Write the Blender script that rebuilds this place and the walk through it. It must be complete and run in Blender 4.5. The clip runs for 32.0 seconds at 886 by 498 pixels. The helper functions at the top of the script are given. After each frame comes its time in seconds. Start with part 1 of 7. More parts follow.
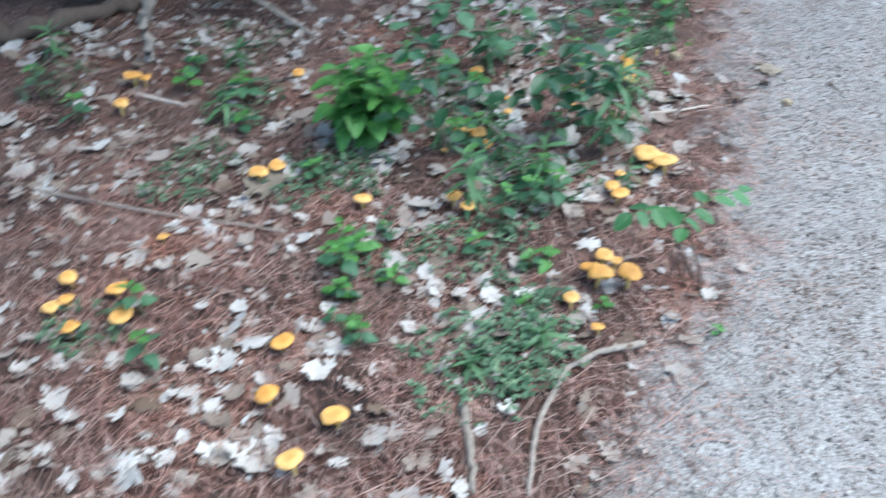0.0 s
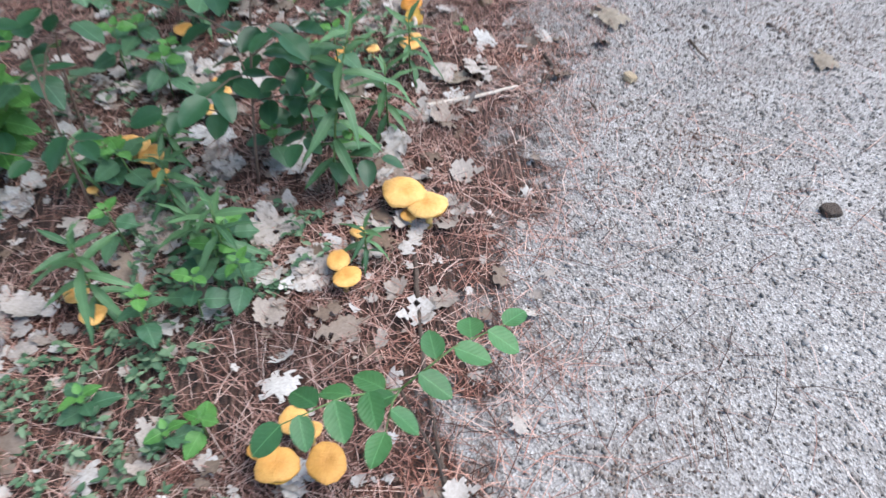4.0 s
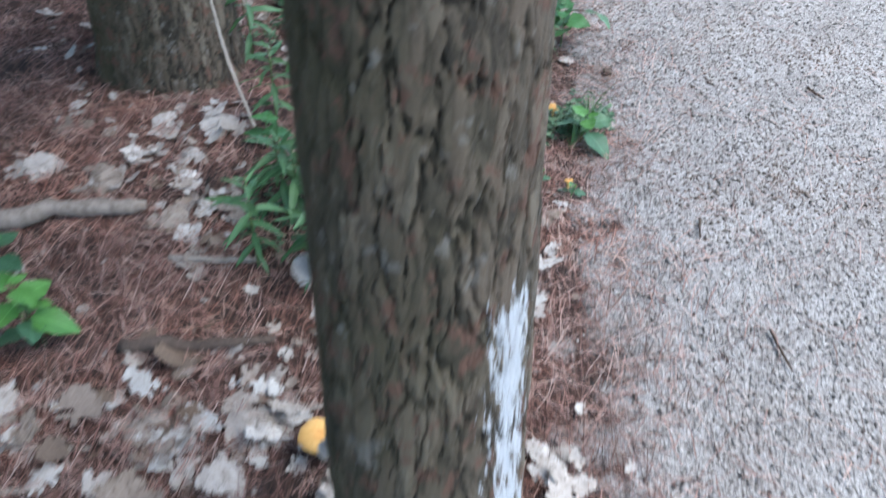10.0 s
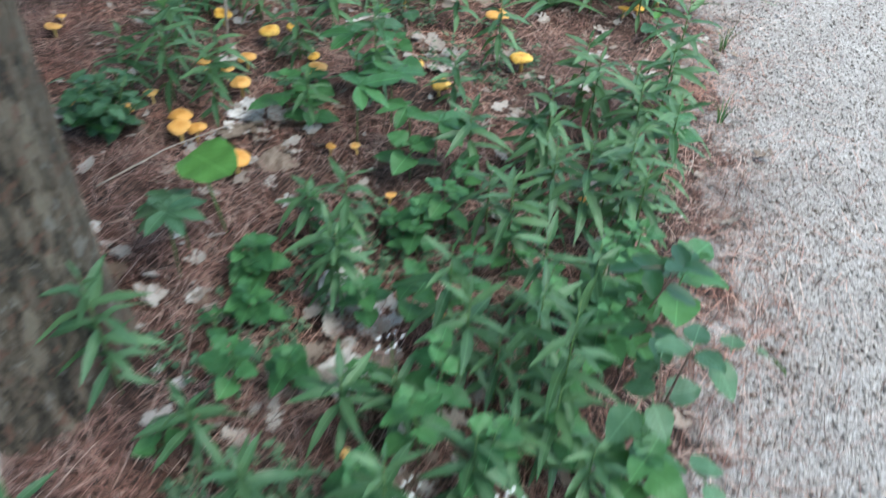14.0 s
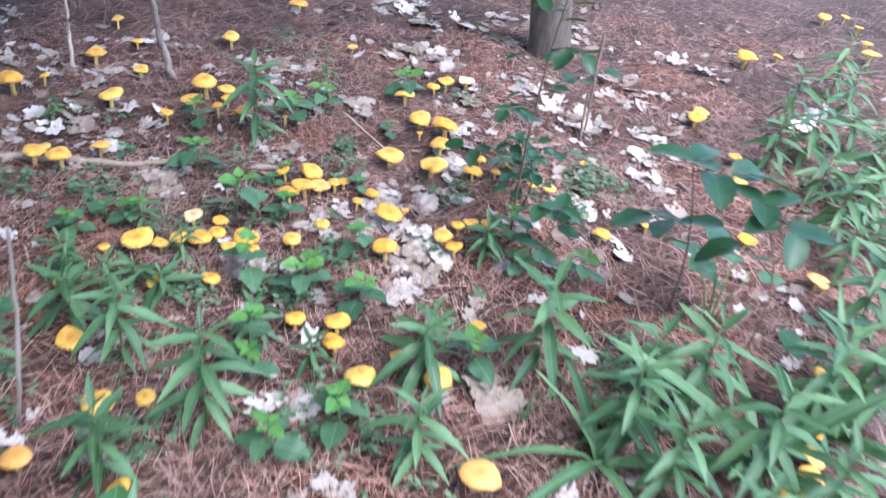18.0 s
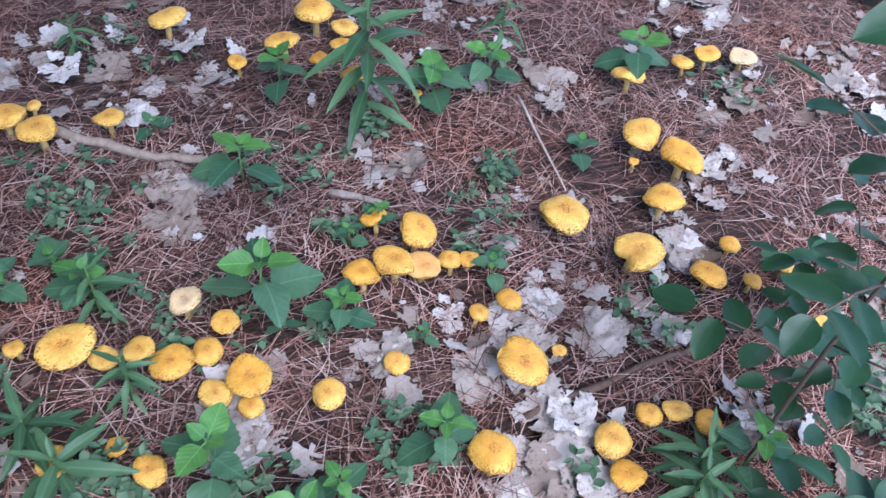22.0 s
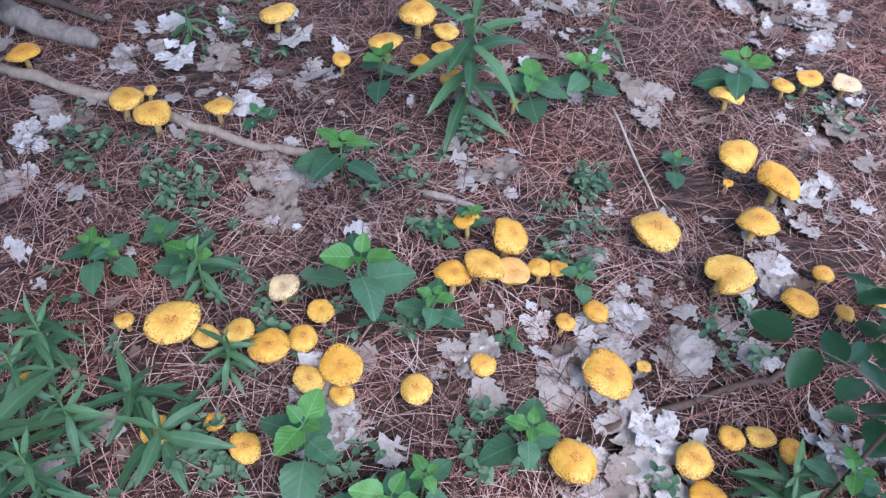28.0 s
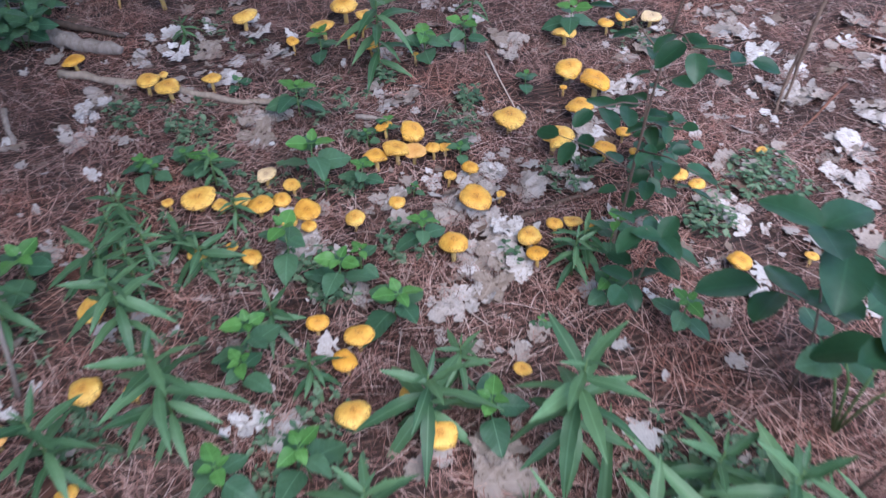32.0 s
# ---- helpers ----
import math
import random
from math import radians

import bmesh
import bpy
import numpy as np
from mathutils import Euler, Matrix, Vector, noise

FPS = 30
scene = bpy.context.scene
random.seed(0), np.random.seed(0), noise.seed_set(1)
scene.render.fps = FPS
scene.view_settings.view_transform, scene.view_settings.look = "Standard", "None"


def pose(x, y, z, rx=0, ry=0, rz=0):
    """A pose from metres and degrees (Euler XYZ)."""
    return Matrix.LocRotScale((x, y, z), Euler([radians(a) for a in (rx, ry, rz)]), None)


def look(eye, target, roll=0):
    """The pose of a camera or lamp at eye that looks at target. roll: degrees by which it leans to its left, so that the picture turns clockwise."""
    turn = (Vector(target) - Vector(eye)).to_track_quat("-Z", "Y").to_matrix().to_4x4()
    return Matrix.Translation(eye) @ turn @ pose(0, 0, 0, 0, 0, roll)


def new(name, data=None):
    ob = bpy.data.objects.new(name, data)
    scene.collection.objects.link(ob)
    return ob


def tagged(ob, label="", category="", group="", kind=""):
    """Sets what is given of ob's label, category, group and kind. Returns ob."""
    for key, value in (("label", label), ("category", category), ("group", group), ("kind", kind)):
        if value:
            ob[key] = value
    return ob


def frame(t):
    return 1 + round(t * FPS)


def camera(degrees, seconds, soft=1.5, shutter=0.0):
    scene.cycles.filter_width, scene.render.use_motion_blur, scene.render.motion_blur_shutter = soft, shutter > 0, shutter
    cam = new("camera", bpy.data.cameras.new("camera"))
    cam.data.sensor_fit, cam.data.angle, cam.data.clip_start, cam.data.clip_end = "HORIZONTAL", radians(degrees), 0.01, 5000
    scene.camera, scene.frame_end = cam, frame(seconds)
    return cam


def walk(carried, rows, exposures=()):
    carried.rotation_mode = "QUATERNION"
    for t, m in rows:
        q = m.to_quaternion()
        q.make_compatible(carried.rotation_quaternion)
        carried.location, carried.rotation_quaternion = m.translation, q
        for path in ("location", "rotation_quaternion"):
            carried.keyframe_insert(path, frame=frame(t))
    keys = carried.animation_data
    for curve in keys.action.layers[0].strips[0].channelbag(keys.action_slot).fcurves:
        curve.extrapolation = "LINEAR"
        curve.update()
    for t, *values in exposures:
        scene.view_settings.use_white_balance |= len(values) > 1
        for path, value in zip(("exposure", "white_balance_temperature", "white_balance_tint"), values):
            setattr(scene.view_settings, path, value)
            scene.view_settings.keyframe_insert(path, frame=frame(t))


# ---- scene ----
cam = camera(58.5, 32.0, soft=1.4, shutter=0.8)
PATH = [
    (0, (0.0, 0.0, 1.25), (0.0, 1.587, 0.033), -2.3),
    (0.5, (0.091, 0.046, 1.252), (0.196, 1.667, 0.084), -3.1),
    (1, (0.186, 0.14, 1.247), (0.332, 1.776, 0.107), -3.1),
    (1.5, (0.286, 0.251, 1.257), (0.409, 1.901, 0.133), -2.5),
    (2, (0.304, 0.366, 1.198), (0.383, 2.006, 0.057), -3.1),
    (2.5, (0.312, 0.543, 1.171), (0.572, 2.149, 0.008), -0.0),
    (4.5, (0.567, 1.086, 1.058), (0.717, 2.323, -0.507), 0.6),
    (5, (0.564, 1.3, 1.095), (0.691, 2.492, -0.506), 0.7),
    (5.5, (0.545, 1.385, 1.059), (0.688, 2.58, -0.538), 1.8),
    (6, (0.633, 1.538, 1.011), (0.641, 2.646, -0.654), 3.7),
    (6.5, (0.703, 1.649, 0.977), (0.625, 2.668, -0.743), 2.4),
    (7, (0.672, 1.879, 0.988), (0.592, 2.856, -0.755), 2.0),
    (7.5, (0.654, 2.071, 1.009), (0.582, 3.138, -0.681), 1.6),
    (8, (0.67, 2.252, 1.053), (0.702, 3.413, -0.575), 4.6),
    (8.5, (0.799, 2.38, 1.038), (0.761, 3.796, -0.374), 4.7),
    (9, (0.889, 2.508, 1.083), (0.843, 3.954, -0.298), 5.6),
    (9.5, (0.96, 2.709, 1.057), (0.879, 4.175, -0.301), 4.4),
    (10, (0.986, 2.925, 1.086), (0.919, 4.417, -0.244), 2.9),
    (10.5, (1.031, 3.062, 1.075), (1.009, 4.576, -0.231), 3.7),
    (11, (1.139, 3.244, 1.058), (1.136, 4.776, -0.228), 7.0),
    (11.5, (1.201, 3.39, 1.049), (1.044, 4.89, -0.265), 6.0),
    (12, (1.213, 3.585, 1.05), (1.005, 5.077, -0.266), 6.0),
    (12.5, (1.204, 3.729, 1.1), (0.983, 5.235, -0.197), 6.7),
    (13, (1.272, 3.897, 1.115), (0.824, 5.357, -0.177), 5.9),
    (13.5, (1.267, 4.067, 1.121), (0.698, 5.471, -0.184), 4.4),
    (14, (1.187, 4.301, 1.113), (0.582, 5.678, -0.206), 2.7),
    (14.5, (1.184, 4.508, 1.109), (0.616, 5.916, -0.194), 3.2),
    (15, (1.212, 4.68, 1.144), (0.472, 6.026, -0.138), 8.4),
    (15.5, (1.207, 4.86, 1.17), (0.357, 6.143, -0.107), 4.0),
    (17.5, (1.07, 5.56, 1.175), (-0.007, 6.782, 0.013), 8.1),
    (18, (0.89, 5.718, 1.16), (-0.195, 6.943, 0.01), 8.5),
    (18.5, (0.8, 5.826, 1.159), (-0.214, 7.058, -0.046), 9.6),
    (19, (0.734, 6.031, 1.188), (-0.411, 7.092, -0.062), 9.0),
    (19.5, (0.703, 6.202, 1.199), (-0.596, 7.074, -0.046), 5.9),
    (20, (0.548, 6.322, 1.141), (-0.75, 7.155, -0.132), 5.7),
    (20.5, (0.325, 6.379, 1.07), (-0.939, 7.158, -0.27), 6.0),
    (21, (0.186, 6.442, 0.989), (-1.036, 7.21, -0.395), 5.8),
    (21.5, (0.104, 6.501, 0.963), (-1.055, 7.208, -0.505), 8.5),
    (22, (0.117, 6.471, 0.951), (-1.036, 7.137, -0.541), 7.9),
    (22.5, (0.116, 6.464, 0.957), (-1.031, 7.106, -0.551), 8.0),
    (23, (0.116, 6.477, 0.96), (-1.033, 7.11, -0.55), 7.9),
    (23.5, (0.115, 6.48, 0.967), (-1.036, 7.101, -0.546), 7.7),
    (24, (0.108, 6.475, 0.974), (-1.051, 7.079, -0.54), 6.9),
    (24.5, (0.104, 6.461, 0.971), (-1.063, 7.054, -0.541), 6.7),
    (25, (0.104, 6.447, 0.972), (-1.079, 7.017, -0.537), 6.3),
    (25.5, (0.102, 6.436, 0.966), (-1.087, 6.993, -0.542), 6.6),
    (27.5, (0.109, 6.419, 0.969), (-1.098, 6.949, -0.535), 7.4),
    (28, (0.11, 6.42, 0.968), (-1.099, 6.946, -0.536), 7.4),
    (28.5, (0.094, 6.426, 0.955), (-0.886, 6.94, -0.711), 10.7),
    (29, (0.113, 6.461, 0.994), (-0.768, 7.047, -0.703), 14.2),
    (29.5, (0.179, 6.483, 1.011), (-0.76, 7.114, -0.638), 10.8),
    (30, (0.24, 6.484, 1.018), (-0.717, 7.144, -0.609), 8.8),
    (30.5, (0.35, 6.473, 1.065), (-0.734, 7.089, -0.499), 5.2),
    (31, (0.522, 6.453, 1.139), (-0.625, 6.992, -0.408), 2.1),
    (31.5, (0.654, 6.401, 1.175), (-0.582, 6.929, -0.306), -0.0),
    (32, (0.795, 6.319, 1.222), (-0.476, 6.869, -0.22), 0.2),
]
walk(cam, [(t, look(eye, target, roll)) for t, eye, target, roll in PATH],
     [(0.0, 1.48, 5850, -1), (2.0, 1.38, 6100, 6), (5.0, 1.38, 6350, 7), (8.0, 1.52, 6350, 2), (9.5, 1.68, 6100, 3), (11.0, 1.7, 6200, 6), (13.5, 1.66, 6350, 2),
      (15.5, 1.66, 6400, -6), (18.0, 2.22, 5850, 15), (20.5, 1.95, 5750, 20), (22.0, 1.7, 5500, 17), (28.3, 1.68, 5500, 16), (30.0, 1.22, 5650, 18), (32.0, 1.42, 5750, 18)])

# ---- light: an overcast sky through the trees ----
world = bpy.data.worlds.new("sky")
scene.world = world
world.use_nodes = True
wn = world.node_tree
sky = wn.nodes.new("ShaderNodeTexSky")
sky.sky_type = "NISHITA"
sky.sun_disc = False
sky.sun_elevation, sky.sun_rotation = radians(62), radians(92)
wn.links.new(sky.outputs["Color"], wn.nodes["Background"].inputs["Color"])
wn.nodes["Background"].inputs["Strength"].default_value = 0.15
sun = new("sun", bpy.data.lights.new("sun", "SUN"))
sun.data.energy, sun.data.angle, sun.data.color = 2.1, radians(50), (1.0, 0.965, 0.92)
sun.matrix_world = look((0, 0, 10), (-math.sin(radians(92)) * 5.3, -math.cos(radians(92)) * 5.3, 0))

# ---- materials ----
def material(name, rough=0.8):
    m = bpy.data.materials.new(name)
    m.use_nodes = True
    t = m.node_tree
    b = t.nodes["Principled BSDF"]
    b.inputs["Roughness"].default_value = rough
    return m, t, b


def node(t, kind, **values):
    n = t.nodes.new("ShaderNode" + kind)
    for k, v in values.items():
        n.inputs[k.replace("_", " ")].default_value = v
    return n


def ramp(t, source, stops):
    r = t.nodes.new("ShaderNodeValToRGB")
    e = r.color_ramp.elements
    while len(e) < len(stops):
        e.new(0.5)
    for el, (p, c) in zip(e, stops):
        el.position, el.color = p, (*c, 1)
    t.links.new(source, r.inputs["Fac"])
    return r.outputs["Color"]


def mix(t, fac, a, b, mode="MIX"):
    m = t.nodes.new("ShaderNodeMix")
    m.data_type, m.blend_type = "RGBA", mode
    for sock, v in ((m.inputs[0], fac), (m.inputs[6], a), (m.inputs[7], b)):
        if hasattr(v, "is_linked"):
            t.links.new(v, sock)
        else:
            sock.default_value = v if isinstance(v, (int, float)) else (*v, 1)
    return m.outputs[2]


def maths(t, op, a, b=0.0):
    m = t.nodes.new("ShaderNodeMath")
    m.operation = op
    for sock, v in zip(m.inputs, (a, b)):
        if hasattr(v, "is_linked"):
            t.links.new(v, sock)
        else:
            sock.default_value = v
    return m.outputs[0]


def noise_of(t, coords, scale, detail=4.0, rough=0.6):
    n = node(t, "TexNoise", Scale=scale, Detail=detail, Roughness=rough)
    t.links.new(coords, n.inputs["Vector"])
    return n.outputs["Fac"]


def bump(t, b, height, strength, distance):
    n = node(t, "Bump", Strength=strength, Distance=distance)
    t.links.new(height, n.inputs["Height"])
    t.links.new(n.outputs["Normal"], b.inputs["Normal"])


def coords_of(t, kind="Object"):
    return t.nodes.new("ShaderNodeTexCoord").outputs[kind]


def object_random(t):
    return t.nodes.new("ShaderNodeObjectInfo").outputs["Random"]


def island_random(t):
    return t.nodes.new("ShaderNodeNewGeometry").outputs["Random Per Island"]


def ground_material():
    m, t, b = material("forest_floor", 0.95)
    c = coords_of(t)
    # needle litter: fibres in two directions over dark humus, with shade painted into the gaps
    fibres = []
    for turn, scale in ((0.5, (160, 14, 60)), (-0.9, (150, 12, 60)), (1.7, (170, 15, 60))):
        mp = t.nodes.new("ShaderNodeMapping")
        mp.inputs["Rotation"].default_value = (0, 0, turn)
        mp.inputs["Scale"].default_value = scale
        t.links.new(c, mp.inputs["Vector"])
        fibres.append(noise_of(t, mp.outputs["Vector"], 1.0, 3.0))
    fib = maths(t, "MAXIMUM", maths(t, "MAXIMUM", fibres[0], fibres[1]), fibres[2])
    # lowest stops darker than the humus: contact shade between needles, put into the colour
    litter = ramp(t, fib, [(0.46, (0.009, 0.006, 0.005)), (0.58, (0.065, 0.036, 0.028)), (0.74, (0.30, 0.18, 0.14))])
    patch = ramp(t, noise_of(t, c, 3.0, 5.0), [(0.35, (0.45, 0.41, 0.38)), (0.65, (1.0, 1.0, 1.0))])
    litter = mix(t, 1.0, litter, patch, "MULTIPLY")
    v = node(t, "TexVoronoi", Scale=230.0, Randomness=1.0)
    t.links.new(c, v.inputs["Vector"])
    grit = ramp(t, v.outputs["Color"], [(0.12, (0.06, 0.055, 0.053)), (0.3, (0.2, 0.187, 0.18)), (0.6, (0.32, 0.303, 0.294)), (0.9, (0.5, 0.485, 0.475))])
    grit = mix(t, 0.4, grit, ramp(t, noise_of(t, c, 5.0, 6.0), [(0.35, (0.19, 0.155, 0.14)), (0.65, (0.38, 0.35, 0.34))]))
    at = t.nodes.new("ShaderNodeAttribute")
    at.attribute_name = "path"
    edge = maths(t, "ADD", at.outputs["Fac"], maths(t, "MULTIPLY", maths(t, "SUBTRACT", noise_of(t, c, 9.0, 9.0, 0.75), 0.5), 2.2))
    mask = ramp(t, edge, [(0.35, (0, 0, 0)), (0.65, (1, 1, 1))])
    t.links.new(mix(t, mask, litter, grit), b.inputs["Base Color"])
    bump(t, b, maths(t, "ADD", fib, maths(t, "MULTIPLY", v.outputs["Distance"], 0.8)), 0.7, 0.006)
    return m


def island_material(name, stops, rough=0.85, spec=0.3, grain=0.0, tints=None, span=2.2):
    m, t, b = material(name, rough)
    col = ramp(t, island_random(t), stops)
    if tints:
        col = mix(t, 1.0, col, ramp(t, noise_of(t, coords_of(t), span, 5.0, 0.65), [(0.33, tints[0]), (0.5, tints[1]), (0.68, tints[2])]), "MULTIPLY")
    if grain:
        col = mix(t, grain, col, ramp(t, noise_of(t, coords_of(t), 220.0), [(0.3, (0.25, 0.22, 0.2)), (0.7, (1, 1, 1))]), "MULTIPLY")
    t.links.new(col, b.inputs["Base Color"])
    b.inputs["Specular IOR Level"].default_value = spec
    return m


def leaf_material(name, dark, light, veins=0.2, rough=0.5, translucent=0.15):
    """A living leaf: local y runs along the midrib from 0 to 1, local x across it."""
    m, t, b = material(name, rough)
    c = coords_of(t)
    sep = t.nodes.new("ShaderNodeSeparateXYZ")
    t.links.new(c, sep.inputs[0])
    ax = maths(t, "ABSOLUTE", sep.outputs["X"])
    base = mix(t, object_random(t), dark, light)
    base = mix(t, 0.55, base, ramp(t, noise_of(t, c, 5.0, 5.0), [(0.3, (0.55, 0.6, 0.5)), (0.7, (1.0, 1.0, 1.0))]), "MULTIPLY")
    edge = 0.7 if veins > 0.1 else 0.3
    rib = ramp(t, ax, [(0.006, (edge, edge, edge)), (0.016, (0, 0, 0))])
    vein = maths(t, "SINE", maths(t, "MULTIPLY", maths(t, "SUBTRACT", sep.outputs["Y"], maths(t, "MULTIPLY", ax, 0.9)), 48.0))
    side = ramp(t, vein, [(0.7, (0, 0, 0)), (1.0, (veins, veins, veins))])
    pale = tuple(min(1.0, v * 1.35 + 0.01) for v in light)
    base = mix(t, rib, mix(t, side, base, pale), pale)
    t.links.new(base, b.inputs["Base Color"])
    b.inputs["Specular IOR Level"].default_value = 0.35
    bump(t, b, maths(t, "ADD", vein, maths(t, "MULTIPLY", rib, -3.0)), 0.2 if veins > 0.1 else 0.03, 0.0005)
    tr = t.nodes.new("ShaderNodeBsdfTranslucent")
    t.links.new(mix(t, 0.5, base, (0.25, 0.45, 0.05)), tr.inputs["Color"])
    ms = t.nodes.new("ShaderNodeMixShader")
    ms.inputs[0].default_value = translucent
    t.links.new(b.outputs[0], ms.inputs[1])
    t.links.new(tr.outputs[0], ms.inputs[2])
    t.links.new(ms.outputs[0], t.nodes["Material Output"].inputs["Surface"])
    return m


def dead_leaf_material():
    m, t, b = material("bleached_leaf", 0.85)
    c = coords_of(t)
    base = ramp(t, object_random(t), [(0.0, (0.22, 0.17, 0.135)), (0.3, (0.35, 0.305, 0.275)), (0.65, (0.46, 0.42, 0.395)), (1.0, (0.6, 0.57, 0.55))])
    base = mix(t, 0.75, base, ramp(t, noise_of(t, c, 4.5, 7.0, 0.75), [(0.3, (0.34, 0.29, 0.26)), (0.44, (0.85, 0.82, 0.8)), (0.65, (1, 1, 1))]), "MULTIPLY")
    base = mix(t, 0.8, base, ramp(t, noise_of(t, c, 11.0, 5.0, 0.7), [(0.36, (0.3, 0.25, 0.22)), (0.46, (1, 1, 1))]), "MULTIPLY")
    sep = t.nodes.new("ShaderNodeSeparateXYZ")
    t.links.new(c, sep.inputs[0])
    ax = maths(t, "ABSOLUTE", sep.outputs["X"])
    rib = ramp(t, ax, [(0.006, (1, 1, 1)), (0.016, (0, 0, 0))])
    vein = maths(t, "SINE", maths(t, "MULTIPLY", maths(t, "SUBTRACT", sep.outputs["Y"], ax), 40.0))
    side = ramp(t, vein, [(0.8, (0, 0, 0)), (1.0, (0.16, 0.16, 0.16))])
    base = mix(t, maths(t, "MULTIPLY", rib, 0.5), mix(t, side, base, (0.36, 0.31, 0.27)), (0.33, 0.27, 0.22))
    t.links.new(base, b.inputs["Base Color"])
    b.inputs["Specular IOR Level"].default_value = 0.2
    bump(t, b, maths(t, "ADD", maths(t, "MULTIPLY", vein, 0.12), noise_of(t, c, 14.0, 7.0, 0.7)), 0.6, 0.003)
    return m


def cap_material(name, base_a, base_b, centre, speckle=0.75, blotch=0.6):
    """A bolete's skin: blotches, radial fibres, a darker middle and brown scales at the rim."""
    m, t, b = material(name, 0.48)
    c = coords_of(t)
    sep = t.nodes.new("ShaderNodeSeparateXYZ")
    t.links.new(c, sep.inputs[0])
    r = maths(t, "SQRT", maths(t, "ADD", maths(t, "POWER", sep.outputs["X"], 2.0), maths(t, "POWER", sep.outputs["Y"], 2.0)))
    rnd = object_random(t)
    shift = t.nodes.new("ShaderNodeVectorMath")
    shift.operation = "ADD"
    t.links.new(c, shift.inputs[0])
    t.links.new(maths(t, "MULTIPLY", rnd, 37.0), shift.inputs[1])
    p = shift.outputs[0]
    base = mix(t, rnd, base_a, base_b)
    blot = noise_of(t, p, 2.2, 6.0, 0.65)
    base = mix(t, ramp(t, blot, [(0.42, (0, 0, 0)), (0.7, (blotch, blotch, blotch))]), base, centre)
    # radial fibres
    inv = maths(t, "DIVIDE", 1.0, maths(t, "ADD", r, 0.05))
    spoke = t.nodes.new("ShaderNodeCombineXYZ")
    t.links.new(maths(t, "MULTIPLY", sep.outputs["X"], inv), spoke.inputs[0])
    t.links.new(maths(t, "MULTIPLY", sep.outputs["Y"], inv), spoke.inputs[1])
    t.links.new(maths(t, "ADD", maths(t, "MULTIPLY", r, 0.5), maths(t, "MULTIPLY", rnd, 9.0)), spoke.inputs[2])
    fibre = noise_of(t, spoke.outputs[0], 7.0, 5.0, 0.7)
    base = mix(t, ramp(t, fibre, [(0.5, (0, 0, 0)), (0.72, (blotch, blotch, blotch))]), base, tuple(k * 0.8 for k in centre))
    mid = maths(t, "SUBTRACT", 1.0, maths(t, "MULTIPLY", r, 1.35))
    mid = maths(t, "MULTIPLY", maths(t, "MAXIMUM", mid, 0.0), maths(t, "ADD", maths(t, "MULTIPLY", noise_of(t, p, 4.5, 6.0, 0.75), 1.8), -0.25))
    base = mix(t, maths(t, "MINIMUM", maths(t, "MAXIMUM", mid, 0.0), 0.75), base, centre)
    v = node(t, "TexVoronoi", Scale=9.0)
    t.links.new(p, v.inputs["Vector"])
    patchy = noise_of(t, p, 2.3, 4.0)
    near_rim = maths(t, "MULTIPLY", maths(t, "MAXIMUM", maths(t, "SUBTRACT", r, 0.62), 0.0), 1.2)
    spots = maths(t, "LESS_THAN", v.outputs["Distance"], maths(t, "ADD", maths(t, "MULTIPLY", maths(t, "SUBTRACT", patchy, 0.34), 0.55), near_rim))
    fleck = maths(t, "GREATER_THAN", noise_of(t, p, 21.0, 4.0, 0.7), 0.46)
    spots = maths(t, "MULTIPLY", spots, fleck)
    base = mix(t, maths(t, "MULTIPLY", spots, speckle), base, (0.13, 0.05, 0.014))
    eye = maths(t, "MULTIPLY", maths(t, "LESS_THAN", r, maths(t, "MULTIPLY", maths(t, "SUBTRACT", patchy, 0.25), 0.85)), maths(t, "GREATER_THAN", noise_of(t, p, 13.0, 5.0, 0.7), 0.53))
    base = mix(t, maths(t, "MULTIPLY", eye, speckle), base, (0.2, 0.075, 0.015))
    t.links.new(base, b.inputs["Base Color"])
    b.inputs["Specular IOR Level"].default_value = 0.4
    bump(t, b, maths(t, "ADD", maths(t, "ADD", noise_of(t, p, 7.0, 5.0), maths(t, "MULTIPLY", fibre, 0.5)), maths(t, "MULTIPLY", spots, -0.25)), 0.45, 0.004)
    return m


def grain_material(name, dark, light, scale=(1, 1, 1), size=30.0, rough=0.9, depth=0.004):
    m, t, b = material(name, rough)
    mp = t.nodes.new("ShaderNodeMapping")
    mp.inputs["Scale"].default_value = scale
    t.links.new(coords_of(t), mp.inputs["Vector"])
    n = noise_of(t, mp.outputs["Vector"], size, 7.0, 0.7)
    col = ramp(t, n, [(0.32, dark), (0.68, light)])
    col = mix(t, 0.35, col, mix(t, object_random(t), dark, light))
    t.links.new(col, b.inputs["Base Color"])
    bump(t, b, n, 0.7, depth)
    return m


